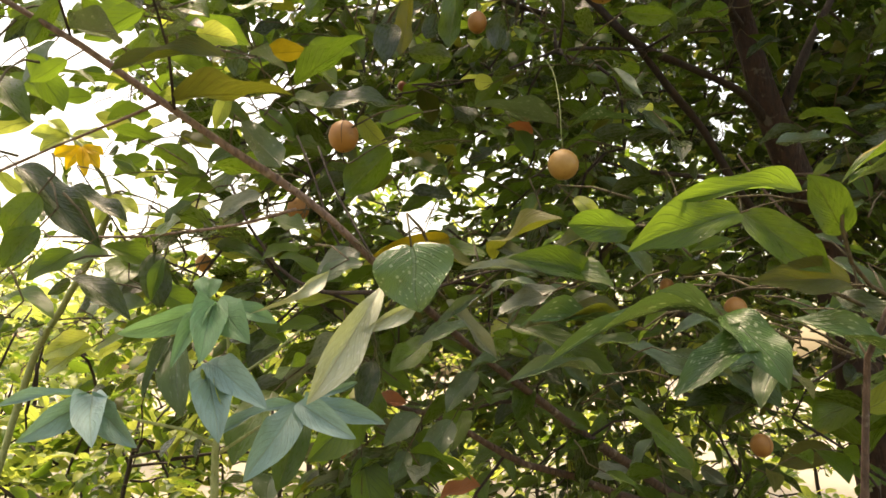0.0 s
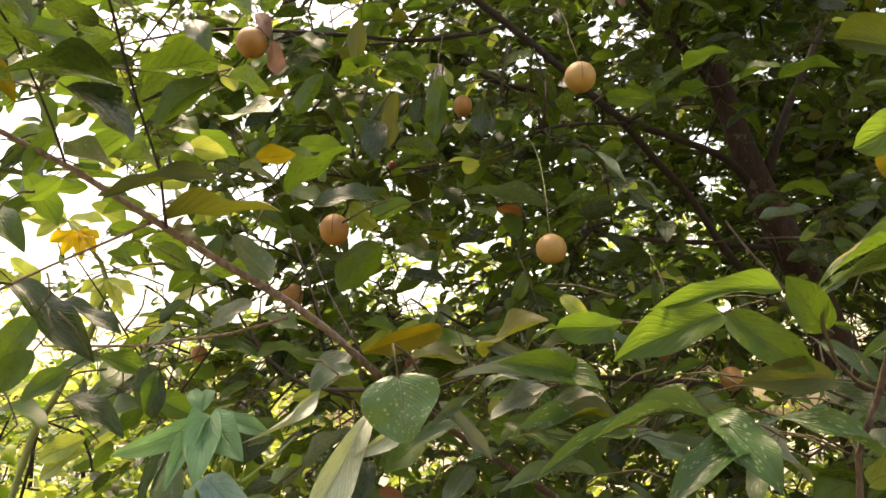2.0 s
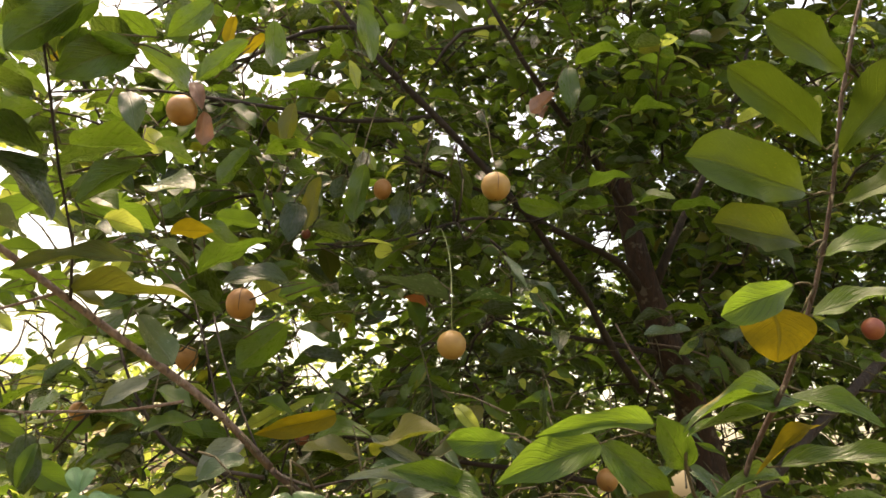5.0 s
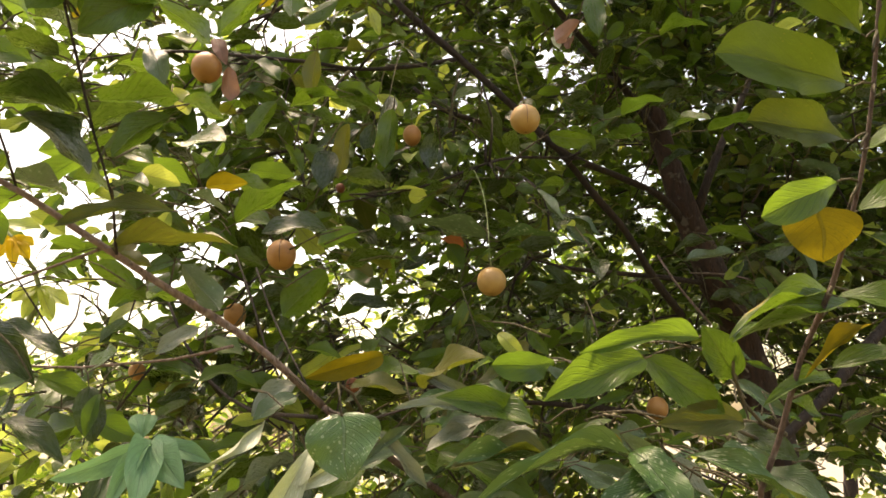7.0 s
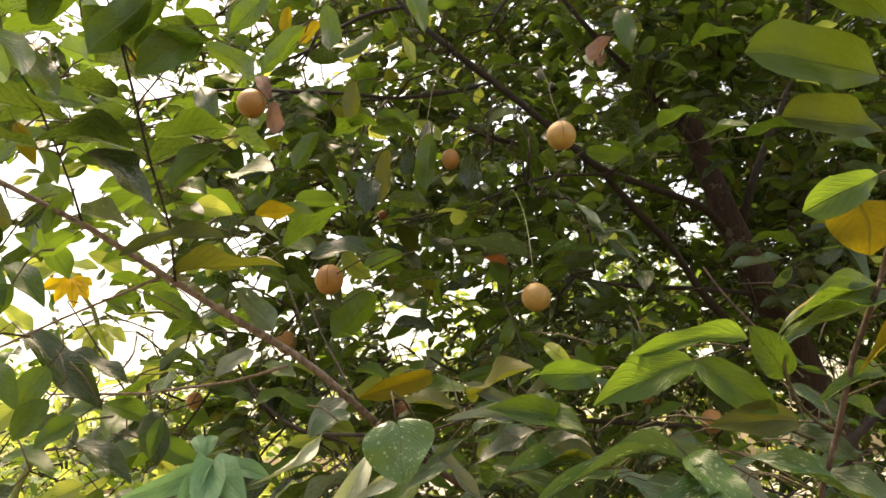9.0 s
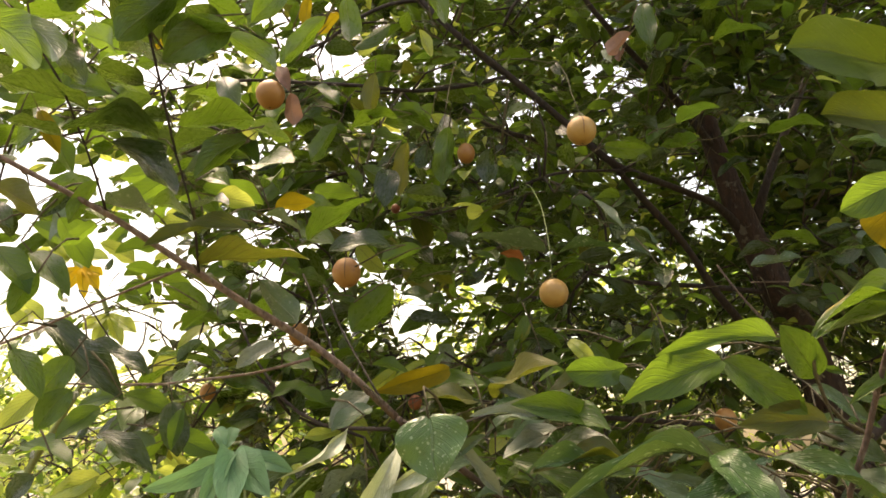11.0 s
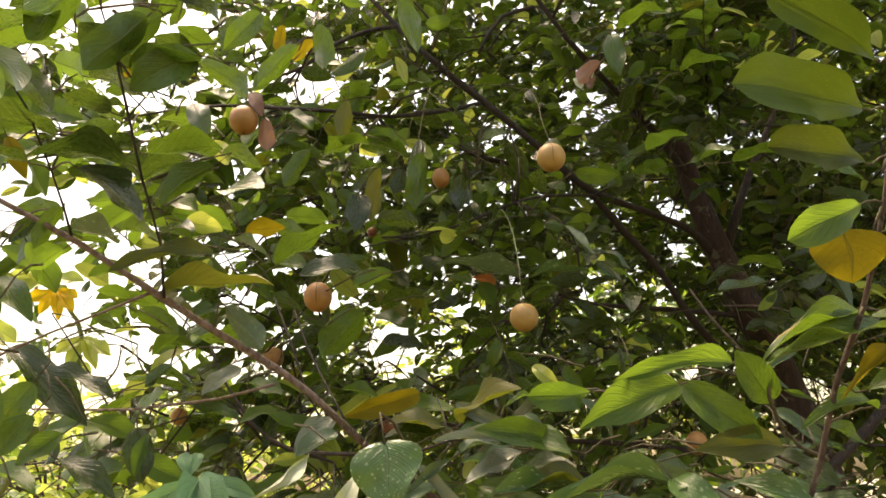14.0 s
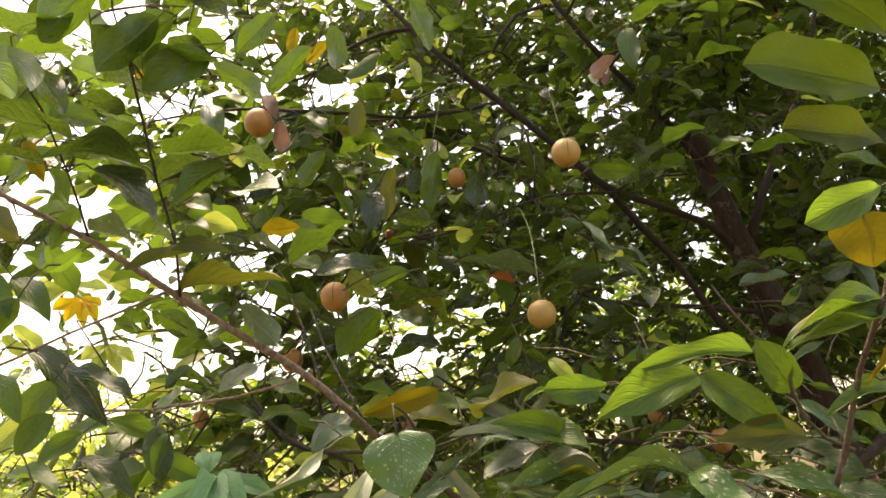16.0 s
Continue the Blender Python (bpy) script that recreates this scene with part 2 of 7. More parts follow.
# ---- building tools ----
def mesh_from(name, verts, faces, material=None, uvs=None, smooth=True):
    me = bpy.data.meshes.new(name)
    verts, faces = np.asarray(verts, np.float32), np.asarray(faces, np.int32)
    me.vertices.add(len(verts))
    me.vertices.foreach_set("co", verts.ravel())
    k = faces.shape[1]
    me.loops.add(faces.size)
    me.loops.foreach_set("vertex_index", faces.ravel())
    me.polygons.add(len(faces))
    me.polygons.foreach_set("loop_start", np.arange(0, faces.size, k, dtype=np.int32))
    me.polygons.foreach_set("loop_total", np.full(len(faces), k, np.int32))
    if uvs is not None:
        me.uv_layers.new(name="UVMap").data.foreach_set("uv", np.asarray(uvs, np.float32)[faces.ravel()].ravel())
    me.update(calc_edges=True)
    me.validate()
    me.polygons.foreach_set("use_smooth", np.full(len(me.polygons), smooth, bool))
    if material:
        me.materials.append(material)
    return me


def part(name, me, parent, label=""):
    ob = new(name, me)
    ob.parent = parent
    if label:
        ob["label"] = label
    return ob


def thing(name, place, label, category, group=""):
    ob = new(name)
    ob.location = place
    ob.empty_display_size = 0.05
    return tagged(ob, label, category, group)


def smooth_line(points, step):
    """A Catmull-Rom line through points of any width, with the given spacing."""
    p = np.array(points, float)
    p = np.vstack([2 * p[0] - p[1], p, 2 * p[-1] - p[-2]])
    out = []
    for a, b, c, d in zip(p, p[1:], p[2:], p[3:]):
        n = max(1, int(np.linalg.norm((c - b)[:3]) / step))
        for t in np.arange(n) / n:
            out.append(0.5 * (2 * b + (c - a) * t + (2 * a - 5 * b + 4 * c - d) * t * t + (3 * b - a - 3 * c + d) * t ** 3))
    out.append(p[-2])
    return np.array(out)


def tube(line, sides=8, rough=0.0, seed=0, knots=0.0):
    """Vertices and quads of a closed tube along rows of x, y, z, radius."""
    rng = np.random.default_rng(seed)
    p, r = line[:, :3], line[:, 3].copy()
    if knots:
        at = np.arange(len(r))
        for c in rng.uniform(0, len(r), max(1, len(r) // 9)):
            r *= 1 + knots * np.exp(-((at - c) / 0.9) ** 2)
    way = np.gradient(p, axis=0)
    way /= np.linalg.norm(way, axis=1)[:, None] + 1e-9
    ref = np.array([0.31, 0.77, 0.55])
    s = np.cross(way, ref)
    s /= np.linalg.norm(s, axis=1)[:, None]
    w = np.cross(way, s)
    ang = np.arange(sides) / sides * 2 * np.pi
    rr = r[:, None] * (1 + rough * rng.normal(0, 1, (len(p), sides)))
    ring = p[:, None] + rr[..., None] * (np.cos(ang)[None, :, None] * s[:, None] + np.sin(ang)[None, :, None] * w[:, None])
    verts = np.vstack([ring.reshape(-1, 3), p[:1], p[-1:]])
    i, j = np.meshgrid(np.arange(len(p) - 1), np.arange(sides), indexing="ij")
    a, b = i * sides + j, i * sides + (j + 1) % sides
    quads = np.stack([a, b, b + sides, a + sides], -1).reshape(-1, 4)
    j = np.arange(sides)
    n0, n1 = len(p) * sides, len(p) * sides + 1
    cap0 = np.stack([(j + 1) % sides, j, np.full(sides, n0), np.full(sides, n0)], -1)
    last = (len(p) - 1) * sides
    cap1 = np.stack([last + j, last + (j + 1) % sides, np.full(sides, n1), np.full(sides, n1)], -1)
    tri = np.vstack([cap0, cap1])
    return verts, quads, tri


def tubes_mesh(name, lines, material, sides=8, rough=0.0, knots=0.0):
    """One mesh of one or more tubes."""
    vs, fs, n = [], [], 0
    for k, line in enumerate(lines):
        v, q, t = tube(line, sides, rough, k, knots)
        vs.append(v)
        fs.append(np.vstack([q, t]) + n)
        n += len(v)
    v, f = np.vstack(vs), np.vstack(fs)
    me = bpy.data.meshes.new(name)
    me.from_pydata(v.tolist(), [], [tuple(dict.fromkeys(row)) for row in f.tolist()])
    me.polygons.foreach_set("use_smooth", np.full(len(me.polygons), True, bool))
    me.materials.append(material)
    return me


SKELETON = []
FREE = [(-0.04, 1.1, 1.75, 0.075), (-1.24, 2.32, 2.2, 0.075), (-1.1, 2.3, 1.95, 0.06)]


def limb(name, points, parent, material, step=0.04, sides=10, rough=0.05, knots=0.12, label=""):
    """A limb or twig through rows of x, y, z, radius (mm)."""
    line = smooth_line(points, step)
    line[:, 3] *= 0.001
    SKELETON.append((parent, line))
    line = line.copy()
    line[:, :3] -= np.array(parent.location)
    return part(name, tubes_mesh(name, [line], material, sides, rough, knots), parent, label)


# width of half a blade along its length, by kind of leaf
def blade(kind, u):
    if kind == "oval":
        return u ** 0.8 * (1 - u ** 3.5) ** 0.5 / 0.636
    if kind == "long":
        return np.sin(np.pi * u ** 0.85) ** 1.15
    if kind == "heart":
        return np.sin(np.pi * np.clip(u * 0.97 + 0.03, 0, 1) ** 0.6) ** 0.7
    if kind == "drop":
        return np.sin(np.pi * u ** 1.45) ** 0.85
    if kind == "wedge":
        return np.sin(np.pi * u ** 1.2) ** 0.72
    # a full ellipse, widest just below the middle, with a short drawn-out tip
    full = (4 * u ** 0.92 * (1 - u ** 0.92)).clip(0, 1) ** 0.62
    return full * (1 - 0.42 * np.clip((u - 0.74) / 0.26, 0, 1) ** 1.3)


def leaf_grid(kind, nu, nv, arch, fold, wave, seed=0):
    """A leaf of length 1 along x and greatest width 1, upper face towards z; base at the origin, with a short stalk behind it."""
    rng = np.random.default_rng(seed)
    u = np.linspace(0, 1, nu + 1)
    u = 0.45 * u + 0.55 * (0.5 - 0.5 * np.cos(np.pi * u))
    v = np.linspace(-1, 1, nv + 1)
    half = blade(kind, u) * 0.5
    half[0], half[-1] = 0.16 if kind == "heart" else 0.02, 0.008
    U, V = np.meshgrid(u, v, indexing="ij")
    X = U.copy()
    if kind == "heart":
        X -= 0.06 * np.sin(np.pi * np.abs(V)) * (1 - U) ** 2
    Y = half[:, None] * V
    ph = rng.uniform(0, 6.3, 4)
    Y = Y + 0.05 * np.sin(3.0 * U + ph[0]) * np.sin(np.pi * U)
    Z = arch * 4 * U * (1 - U) + fold * (np.abs(V) * half[:, None]) + wave * np.abs(V) ** 1.5 * np.sin(9 * U + ph[1] + 1.5 * np.sign(V)) * np.sin(np.pi * U)
    Z = Z + 0.6 * wave * np.sin(4.5 * U + ph[2]) * np.sin(np.pi * U)
    Z = Z + rng.uniform(-0.12, 0.12) * V * half[:, None] * 2 * (U - 0.3)
    Z = Z - 0.10 * np.clip(U - 0.72, 0, 1) ** 2 * 4 * rng.uniform(0.3, 1.0)
    verts = np.stack([X, Y, Z], -1).reshape(-1, 3)
    uv = np.stack([U, V * 0.5 + 0.5], -1).reshape(-1, 2)
    i, j = np.meshgrid(np.arange(nu), np.arange(nv), indexing="ij")
    a = i * (nv + 1) + j
    quads = np.stack([a, a + nv + 1, a + nv + 2, a + 1], -1).reshape(-1, 4)
    return verts, quads, uv


LEAF_MESHES = {}


def leaf_mesh(kind, arch, seed):
    key = (kind, round(arch / 0.05), seed % 6)
    if key not in LEAF_MESHES:
        v, q, uv = leaf_grid(kind, 16, 6, key[1] * 0.05, 0.2, 0.06, 7 * key[2] + 1)
        me = mesh_from("leaf", v, q, LEAVES["green"], uv)
        LEAF_MESHES[key] = me
    return LEAF_MESHES[key]


PETIOLES = []


def leaf(parent, tone, base, tip, width, normal, kind="nutmeg", arch=0.05, name="leaf", petiole=True):
    """One leaf blade from base to tip, as wide as given, its upper face towards normal."""
    base, tip, normal = Vector(base), Vector(tip), Vector(normal)
    along = tip - base
    length = along.length
    x = along / length
    y = normal.cross(x).normalized()
    z = x.cross(y)
    ob = part(name, leaf_mesh(kind, arch, len(PETIOLES)), parent)
    ob.material_slots[0].link = "OBJECT"
    ob.material_slots[0].material = LEAVES[tone]
    m = Matrix((x * length, y * width, z * length)).transposed().to_4x4()
    m.translation = base - parent.location
    ob.matrix_basis = m
    PETIOLES.append((parent, base.copy(), x.copy(), petiole, ob))
    return ob


def scatter_leaves(name, spots, parent, material, nu=5, nv=2, kind="nutmeg", label=""):
    """Many leaves in one mesh. spots: rows of base (3), way (3), normal (3), length, width."""
    s = np.asarray(spots, float)
    shapes = [leaf_grid(kind, nu, nv, a, 0.16, 0.015, k) for k, a in enumerate((0.0, 0.04, 0.08, 0.13))]
    pick = np.random.default_rng(len(s)).integers(0, len(shapes), len(s))
    x = s[:, 3:6] / np.linalg.norm(s[:, 3:6], axis=1)[:, None]
    y = np.cross(s[:, 6:9], x)
    y /= np.linalg.norm(y, axis=1)[:, None] + 1e-9
    z = np.cross(x, y)
    vs, fs, us, n = [], [], [], 0
    for k, (v, q, uv) in enumerate(shapes):
        w = pick == k
        if not w.any():
            continue
        L, B = s[w, 9, None, None], s[w, 10, None, None]
        pts = s[w, None, :3] + L * v[None, :, 0:1] * x[w, None] + B * v[None, :, 1:2] * y[w, None] + L * v[None, :, 2:3] * z[w, None]
        count = int(w.sum())
        vs.append(pts.reshape(-1, 3))
        fs.append((q[None] + (np.arange(count) * len(v))[:, None, None]).reshape(-1, 4) + n)
        us.append(np.tile(uv, (count, 1)))
        n += count * len(v)
    verts = np.vstack(vs) - np.array(parent.location)
    ob = part(name, mesh_from(name, verts, np.vstack(fs), material, np.vstack(us)), parent, label)
    ob["kind"] = "stuff"
    return ob


def unit(v):
    v = np.asarray(v, float)
    return v / (np.linalg.norm(v) + 1e-9)


def sprays(rng, starts, count, length, leaf_len, out, droop=0.35, spread=0.7):
    """Leafy twigs at the given starts: their lines, and rows of leaves in two ranks along them."""
    lines, rows = [], []
    for p in starts:
        way = unit(np.asarray(out(p)) + rng.normal(0, spread, 3) * np.array([1, 1, 0.7]))
        L = length * rng.uniform(0.7, 1.25)
        k = np.linspace(0, 1, 5)[:, None]
        curve = p + way * L * k + np.array([0, 0, -droop * L]) * k ** 2
        lines.append(np.hstack([curve, (0.0022 - 0.0014 * k)]))
        flat = unit(np.cross(way, [0, 0, 1]) + rng.normal(0, 0.25, 3))
        n = int(count * rng.uniform(0.7, 1.3))
        for i in range(n):
            t = 0.12 + 0.88 * (i + rng.uniform(-0.3, 0.3)) / n
            t = min(max(t, 0), 1)
            base = p + way * L * t + np.array([0, 0, -droop * L]) * t * t
            side = flat * (1 if i % 2 else -1)
            d = unit(way * rng.uniform(0.35, 0.9) + side * rng.uniform(0.5, 1.0) * (1 - 0.6 * (i == n - 1)) + np.array([0, 0, rng.uniform(-0.75, 0.05)]))
            nrm = unit(np.array([0, 0.05, 0.8]) + rng.normal(0, 0.55, 3))
            size = leaf_len * rng.uniform(0.6, 1.2)
            rows.append(np.concatenate([base, d, nrm, [size, size * rng.uniform(0.38, 0.54)]]))
    return lines, rows


def grow(rng, nodes, targets, r_tip=0.002):
    """Branches from the nearest known node to every target, nearest first. Returns their lines."""
    nodes = list(map(np.asarray, nodes))
    lines = []
    todo = [np.asarray(t) for t in targets]
    todo.sort(key=lambda t: min(np.linalg.norm(t - n) for n in nodes))
    for t in todo:
        a = min(nodes, key=lambda n: np.linalg.norm(t - n))
        gap = np.linalg.norm(t - a)
        if gap < 0.02:
            continue
        mid = (a + t) / 2 + rng.normal(0, 0.07, 3) * gap + np.array([0, 0, 0.06 * gap])
        pts = np.array([[*a, r_tip * 2.2], [*mid, r_tip * 1.7], [*t, r_tip * 1.2]])
        line = smooth_line(pts, max(0.05, gap / 6))
        lines.append(line)
        nodes += [line[len(line) // 2, :3], t]
    return lines


def fruit(place, size, facing, material, label, stalk=None, tall=1.08, groove=0.05, pale=False):
    """A round fruit with a seam, a scar below and a stalk; facing: the side that the seam is on. stalk: points from the fruit's top on."""
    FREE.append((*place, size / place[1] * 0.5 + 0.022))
    ob = thing("nutmeg_fruit", place, label, "fruit", "fruits hanging in the nutmeg tree")
    nu, nv = 28, 18
    a0 = math.atan2(facing[1], facing[0])
    th = np.arange(nu) / nu * 2 * np.pi
    ph = np.linspace(0, np.pi, nv + 1)[1:-1]
    T, H = np.meshgrid(th, ph)
    off = np.minimum(np.abs(np.angle(np.exp(1j * (T - a0)))), np.abs(np.angle(np.exp(1j * (T - a0 - np.pi)))))
    r = (1 + 0.05 * np.cos(H) ** 2 * np.sign(np.cos(H)) * -0.6) * (1 - groove * np.exp(-(off / 0.09) ** 2) * np.sin(H) ** 0.5)
    rad = size / 2
    v = np.stack([rad * r * np.sin(H) * np.cos(T), rad * r * np.sin(H) * np.sin(T), rad * tall * r * np.cos(H)], -1).reshape(-1, 3)
    v = np.vstack([v, [[0, 0, rad * tall * 0.93]], [[0, 0, -rad * tall * 0.97]]])
    i, j = np.meshgrid(np.arange(nv - 2), np.arange(nu), indexing="ij")
    a, b = i * nu + j, i * nu + (j + 1) % nu
    faces = np.stack([a, a + nu, b + nu, b], -1).reshape(-1, 4).tolist()
    top, low = len(v) - 2, len(v) - 1
    faces += [[j, (j + 1) % nu, top] for j in range(nu)] + [[(nv - 2) * nu + (j + 1) % nu, (nv - 2) * nu + j, low] for j in range(nu)]
    me = bpy.data.meshes.new("flesh")
    me.from_pydata(v.tolist(), [], faces)
    me.polygons.foreach_set("use_smooth", np.full(len(me.polygons), True, bool))
    me.materials.append(material)
    part("flesh", me, ob)
    if groove:
        turn = np.linspace(0.25, 2.75, 20)
        rim = rad * 0.985 * (1 - groove)
        seam = np.stack([rim * np.sin(turn) * math.cos(a0), rim * np.sin(turn) * math.sin(a0), rim * tall * np.cos(turn), np.full(20, rad * 0.042)], -1)
        part("seam", tubes_mesh("seam", [seam], SEAM, 6), ob, "thin brown seam")
    cap = np.array([[0, 0, rad * tall * 0.9, rad * 0.17], [0, 0, rad * tall * 0.99, rad * 0.2], [0, 0, rad * tall * 1.1, rad * 0.09]])
    part("calyx", tubes_mesh("calyx", [smooth_line(cap, 0.004)], TWIG, 10), ob)
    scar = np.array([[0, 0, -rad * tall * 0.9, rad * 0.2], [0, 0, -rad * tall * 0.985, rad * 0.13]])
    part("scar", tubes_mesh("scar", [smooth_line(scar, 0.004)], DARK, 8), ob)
    pts = [(0, 0, rad * tall, 1.6)] + [(x - place[0], y - place[1], z - place[2], 0.85) for x, y, z in (stalk or [(place[0] + 0.005, place[1] + 0.01, place[2] + rad + 0.04)])]
    line = smooth_line(pts, 0.012)
    line[:, 3] *= 0.001
    part("stalk", tubes_mesh("stalk", [line], STALK if pale else TWIG, 8, 0.03), ob)
    return ob


# ---- ground ----
rng = np.random.default_rng(11)
xs = np.concatenate([-np.geomspace(400, 1, 28), np.linspace(-0.9, 0.9, 7), np.geomspace(1, 400, 28)])
X, Y = np.meshgrid(xs, xs + 4.0, indexing="ij")
Z = 0.05 * np.sin(X * 1.3) * np.cos(Y * 0.9) + 0.12 * np.sin(X * 0.21 + 1) * np.sin(Y * 0.17) - 0.02
i, j = np.meshgrid(np.arange(len(xs) - 1), np.arange(len(xs) - 1), indexing="ij")
a = i * len(xs) + j
ground = new("ground", mesh_from("ground", np.stack([X, Y, Z], -1).reshape(-1, 3), np.stack([a, a + len(xs), a + len(xs) + 1, a + 1], -1).reshape(-1, 4), soil_material("soil")))
tagged(ground, "brown soil with leaf litter, pale sand in the open", "ground", kind="structure")

# ---- the nutmeg tree ----
tree = thing("nutmeg_tree", (1.45, 2.35, 0.0), "nutmeg tree with a brown forked trunk and glossy green leaves", "tree")
sapling = thing("sapling", (0.42, 0.75, 0.0), "slender sapling with broad oval leaves, one of them bright yellow", "shrub")
cassava = thing("cassava_plant", (-0.28, 0.86, 0.0), "young plant with fanned blue-green leaflets on thin stalks", "plant")
tall_plant = thing("tall_plant", (-1.75, 2.75, 0.0), "tall thin-stemmed plant with yellowing fanned leaves", "plant")
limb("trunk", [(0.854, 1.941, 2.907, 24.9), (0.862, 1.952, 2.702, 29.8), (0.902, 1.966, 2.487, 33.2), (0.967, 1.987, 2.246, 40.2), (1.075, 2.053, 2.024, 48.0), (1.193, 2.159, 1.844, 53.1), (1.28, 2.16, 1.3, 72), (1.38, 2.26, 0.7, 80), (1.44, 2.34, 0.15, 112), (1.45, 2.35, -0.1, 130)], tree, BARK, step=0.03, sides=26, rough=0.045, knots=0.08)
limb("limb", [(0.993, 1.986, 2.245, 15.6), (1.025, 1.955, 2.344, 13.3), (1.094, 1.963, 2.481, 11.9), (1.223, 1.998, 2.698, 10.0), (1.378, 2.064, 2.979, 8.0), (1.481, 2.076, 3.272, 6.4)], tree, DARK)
limb("limb", [(-0.602, 0.647, 1.950, 2.5), (-0.513, 0.677, 1.915, 3.1), (-0.448, 0.697, 1.881, 3.3), (-0.393, 0.715, 1.851, 3.6), (-0.315, 0.750, 1.800, 4.2), (-0.246, 0.783, 1.756, 4.3), (-0.166, 0.818, 1.707, 4.6), (-0.113, 0.861, 1.664, 4.8), (-0.071, 0.904, 1.624, 5.2)], tree, LIMB)
limb("limb", [(-0.067, 0.893, 1.620, 4.4), (-0.036, 0.927, 1.597, 4.3), (0.005, 0.984, 1.565, 4.5), (0.075, 1.114, 1.515, 5.4), (0.159, 1.226, 1.460, 6.5), (0.245, 1.338, 1.400, 7.8), (0.369, 1.473, 1.324, 9.0), (0.531, 1.673, 1.227, 10.1), (0.926, 2.060, 1.044, 16.8), (1.392, 2.390, 0.903, 23.2)], tree, SAPWOOD)
limb("branch", [(-0.132, 1.174, 1.466, 2.6), (-0.080, 1.228, 1.447, 3.8), (0.006, 1.284, 1.419, 4.7), (0.078, 1.321, 1.377, 5.5), (0.151, 1.349, 1.337, 6.0), (0.240, 1.384, 1.312, 6.5), (0.369, 1.485, 1.257, 7.7), (0.537, 1.698, 1.198, 9.3)], tree, SAPWOOD)
limb("branch", [(0.017, 1.333, 1.426, 2.3), (0.096, 1.278, 1.451, 2.9), (0.161, 1.247, 1.456, 3.2)], tree, DARK)
limb("twig", [(-0.315, 0.751, 1.798, 2.0), (-0.374, 0.768, 1.781, 1.7), (-0.449, 0.787, 1.759, 1.5), (-0.520, 0.797, 1.731, 1.5), (-0.625, 0.829, 1.704, 1.3)], tree, LIMB)
limb("twig", [(-0.175, 0.822, 1.693, 2.1), (-0.253, 0.859, 1.682, 1.9), (-0.330, 0.893, 1.680, 1.9), (-0.391, 0.915, 1.678, 1.7), (-0.560, 0.988, 1.692, 1.5)], tree, LIMB)
limb("twig", [(-0.356, 1.156, 1.813, 2.6), (-0.320, 1.146, 1.741, 2.5), (-0.274, 1.144, 1.677, 2.8), (-0.200, 1.105, 1.629, 3.1), (-0.083, 0.971, 1.611, 3.0)], tree, DARK)
limb("shoot", [(-0.300, 0.753, 1.791, 1.8), (-0.300, 0.725, 1.848, 1.5), (-0.313, 0.683, 1.915, 1.5), (-0.319, 0.630, 1.984, 1.4), (-0.323, 0.596, 2.027, 1.2), (-0.330, 0.563, 2.068, 0.9)], tree, DARK)
limb("shoot", [(-0.400, 0.714, 1.854, 1.5), (-0.406, 0.693, 1.889, 1.5), (-0.415, 0.672, 1.926, 1.2), (-0.422, 0.614, 1.977, 1.2), (-0.435, 0.573, 2.007, 0.9)], tree, DARK)
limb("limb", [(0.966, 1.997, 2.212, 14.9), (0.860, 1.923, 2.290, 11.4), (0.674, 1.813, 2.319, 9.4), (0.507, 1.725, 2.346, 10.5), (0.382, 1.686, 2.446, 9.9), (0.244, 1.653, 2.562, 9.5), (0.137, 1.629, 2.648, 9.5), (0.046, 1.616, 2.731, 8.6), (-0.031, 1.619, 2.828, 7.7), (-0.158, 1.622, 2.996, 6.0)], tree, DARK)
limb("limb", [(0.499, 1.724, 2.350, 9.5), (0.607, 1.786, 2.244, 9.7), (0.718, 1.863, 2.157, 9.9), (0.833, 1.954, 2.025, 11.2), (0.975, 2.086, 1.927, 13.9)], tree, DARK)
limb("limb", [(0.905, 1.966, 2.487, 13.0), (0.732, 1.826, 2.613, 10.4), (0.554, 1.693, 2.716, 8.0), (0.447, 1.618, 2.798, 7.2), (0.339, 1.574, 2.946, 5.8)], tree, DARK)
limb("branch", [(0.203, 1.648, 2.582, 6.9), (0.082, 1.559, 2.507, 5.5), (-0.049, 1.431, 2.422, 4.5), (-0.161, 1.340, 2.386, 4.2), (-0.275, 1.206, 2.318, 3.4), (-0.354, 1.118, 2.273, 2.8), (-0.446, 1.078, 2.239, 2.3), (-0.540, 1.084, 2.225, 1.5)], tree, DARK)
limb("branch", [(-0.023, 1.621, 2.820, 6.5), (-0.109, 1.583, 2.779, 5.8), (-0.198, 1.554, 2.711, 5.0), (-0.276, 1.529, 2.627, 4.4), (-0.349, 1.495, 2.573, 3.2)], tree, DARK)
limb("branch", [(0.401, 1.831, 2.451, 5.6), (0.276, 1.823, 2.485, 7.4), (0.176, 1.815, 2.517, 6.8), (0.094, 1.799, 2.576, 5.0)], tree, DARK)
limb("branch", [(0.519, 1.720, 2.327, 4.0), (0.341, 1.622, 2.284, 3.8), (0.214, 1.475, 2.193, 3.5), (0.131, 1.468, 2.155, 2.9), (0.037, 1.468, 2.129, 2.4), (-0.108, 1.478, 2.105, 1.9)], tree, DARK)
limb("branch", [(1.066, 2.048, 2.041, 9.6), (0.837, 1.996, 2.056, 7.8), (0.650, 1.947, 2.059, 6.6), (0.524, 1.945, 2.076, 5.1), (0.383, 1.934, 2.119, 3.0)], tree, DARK)
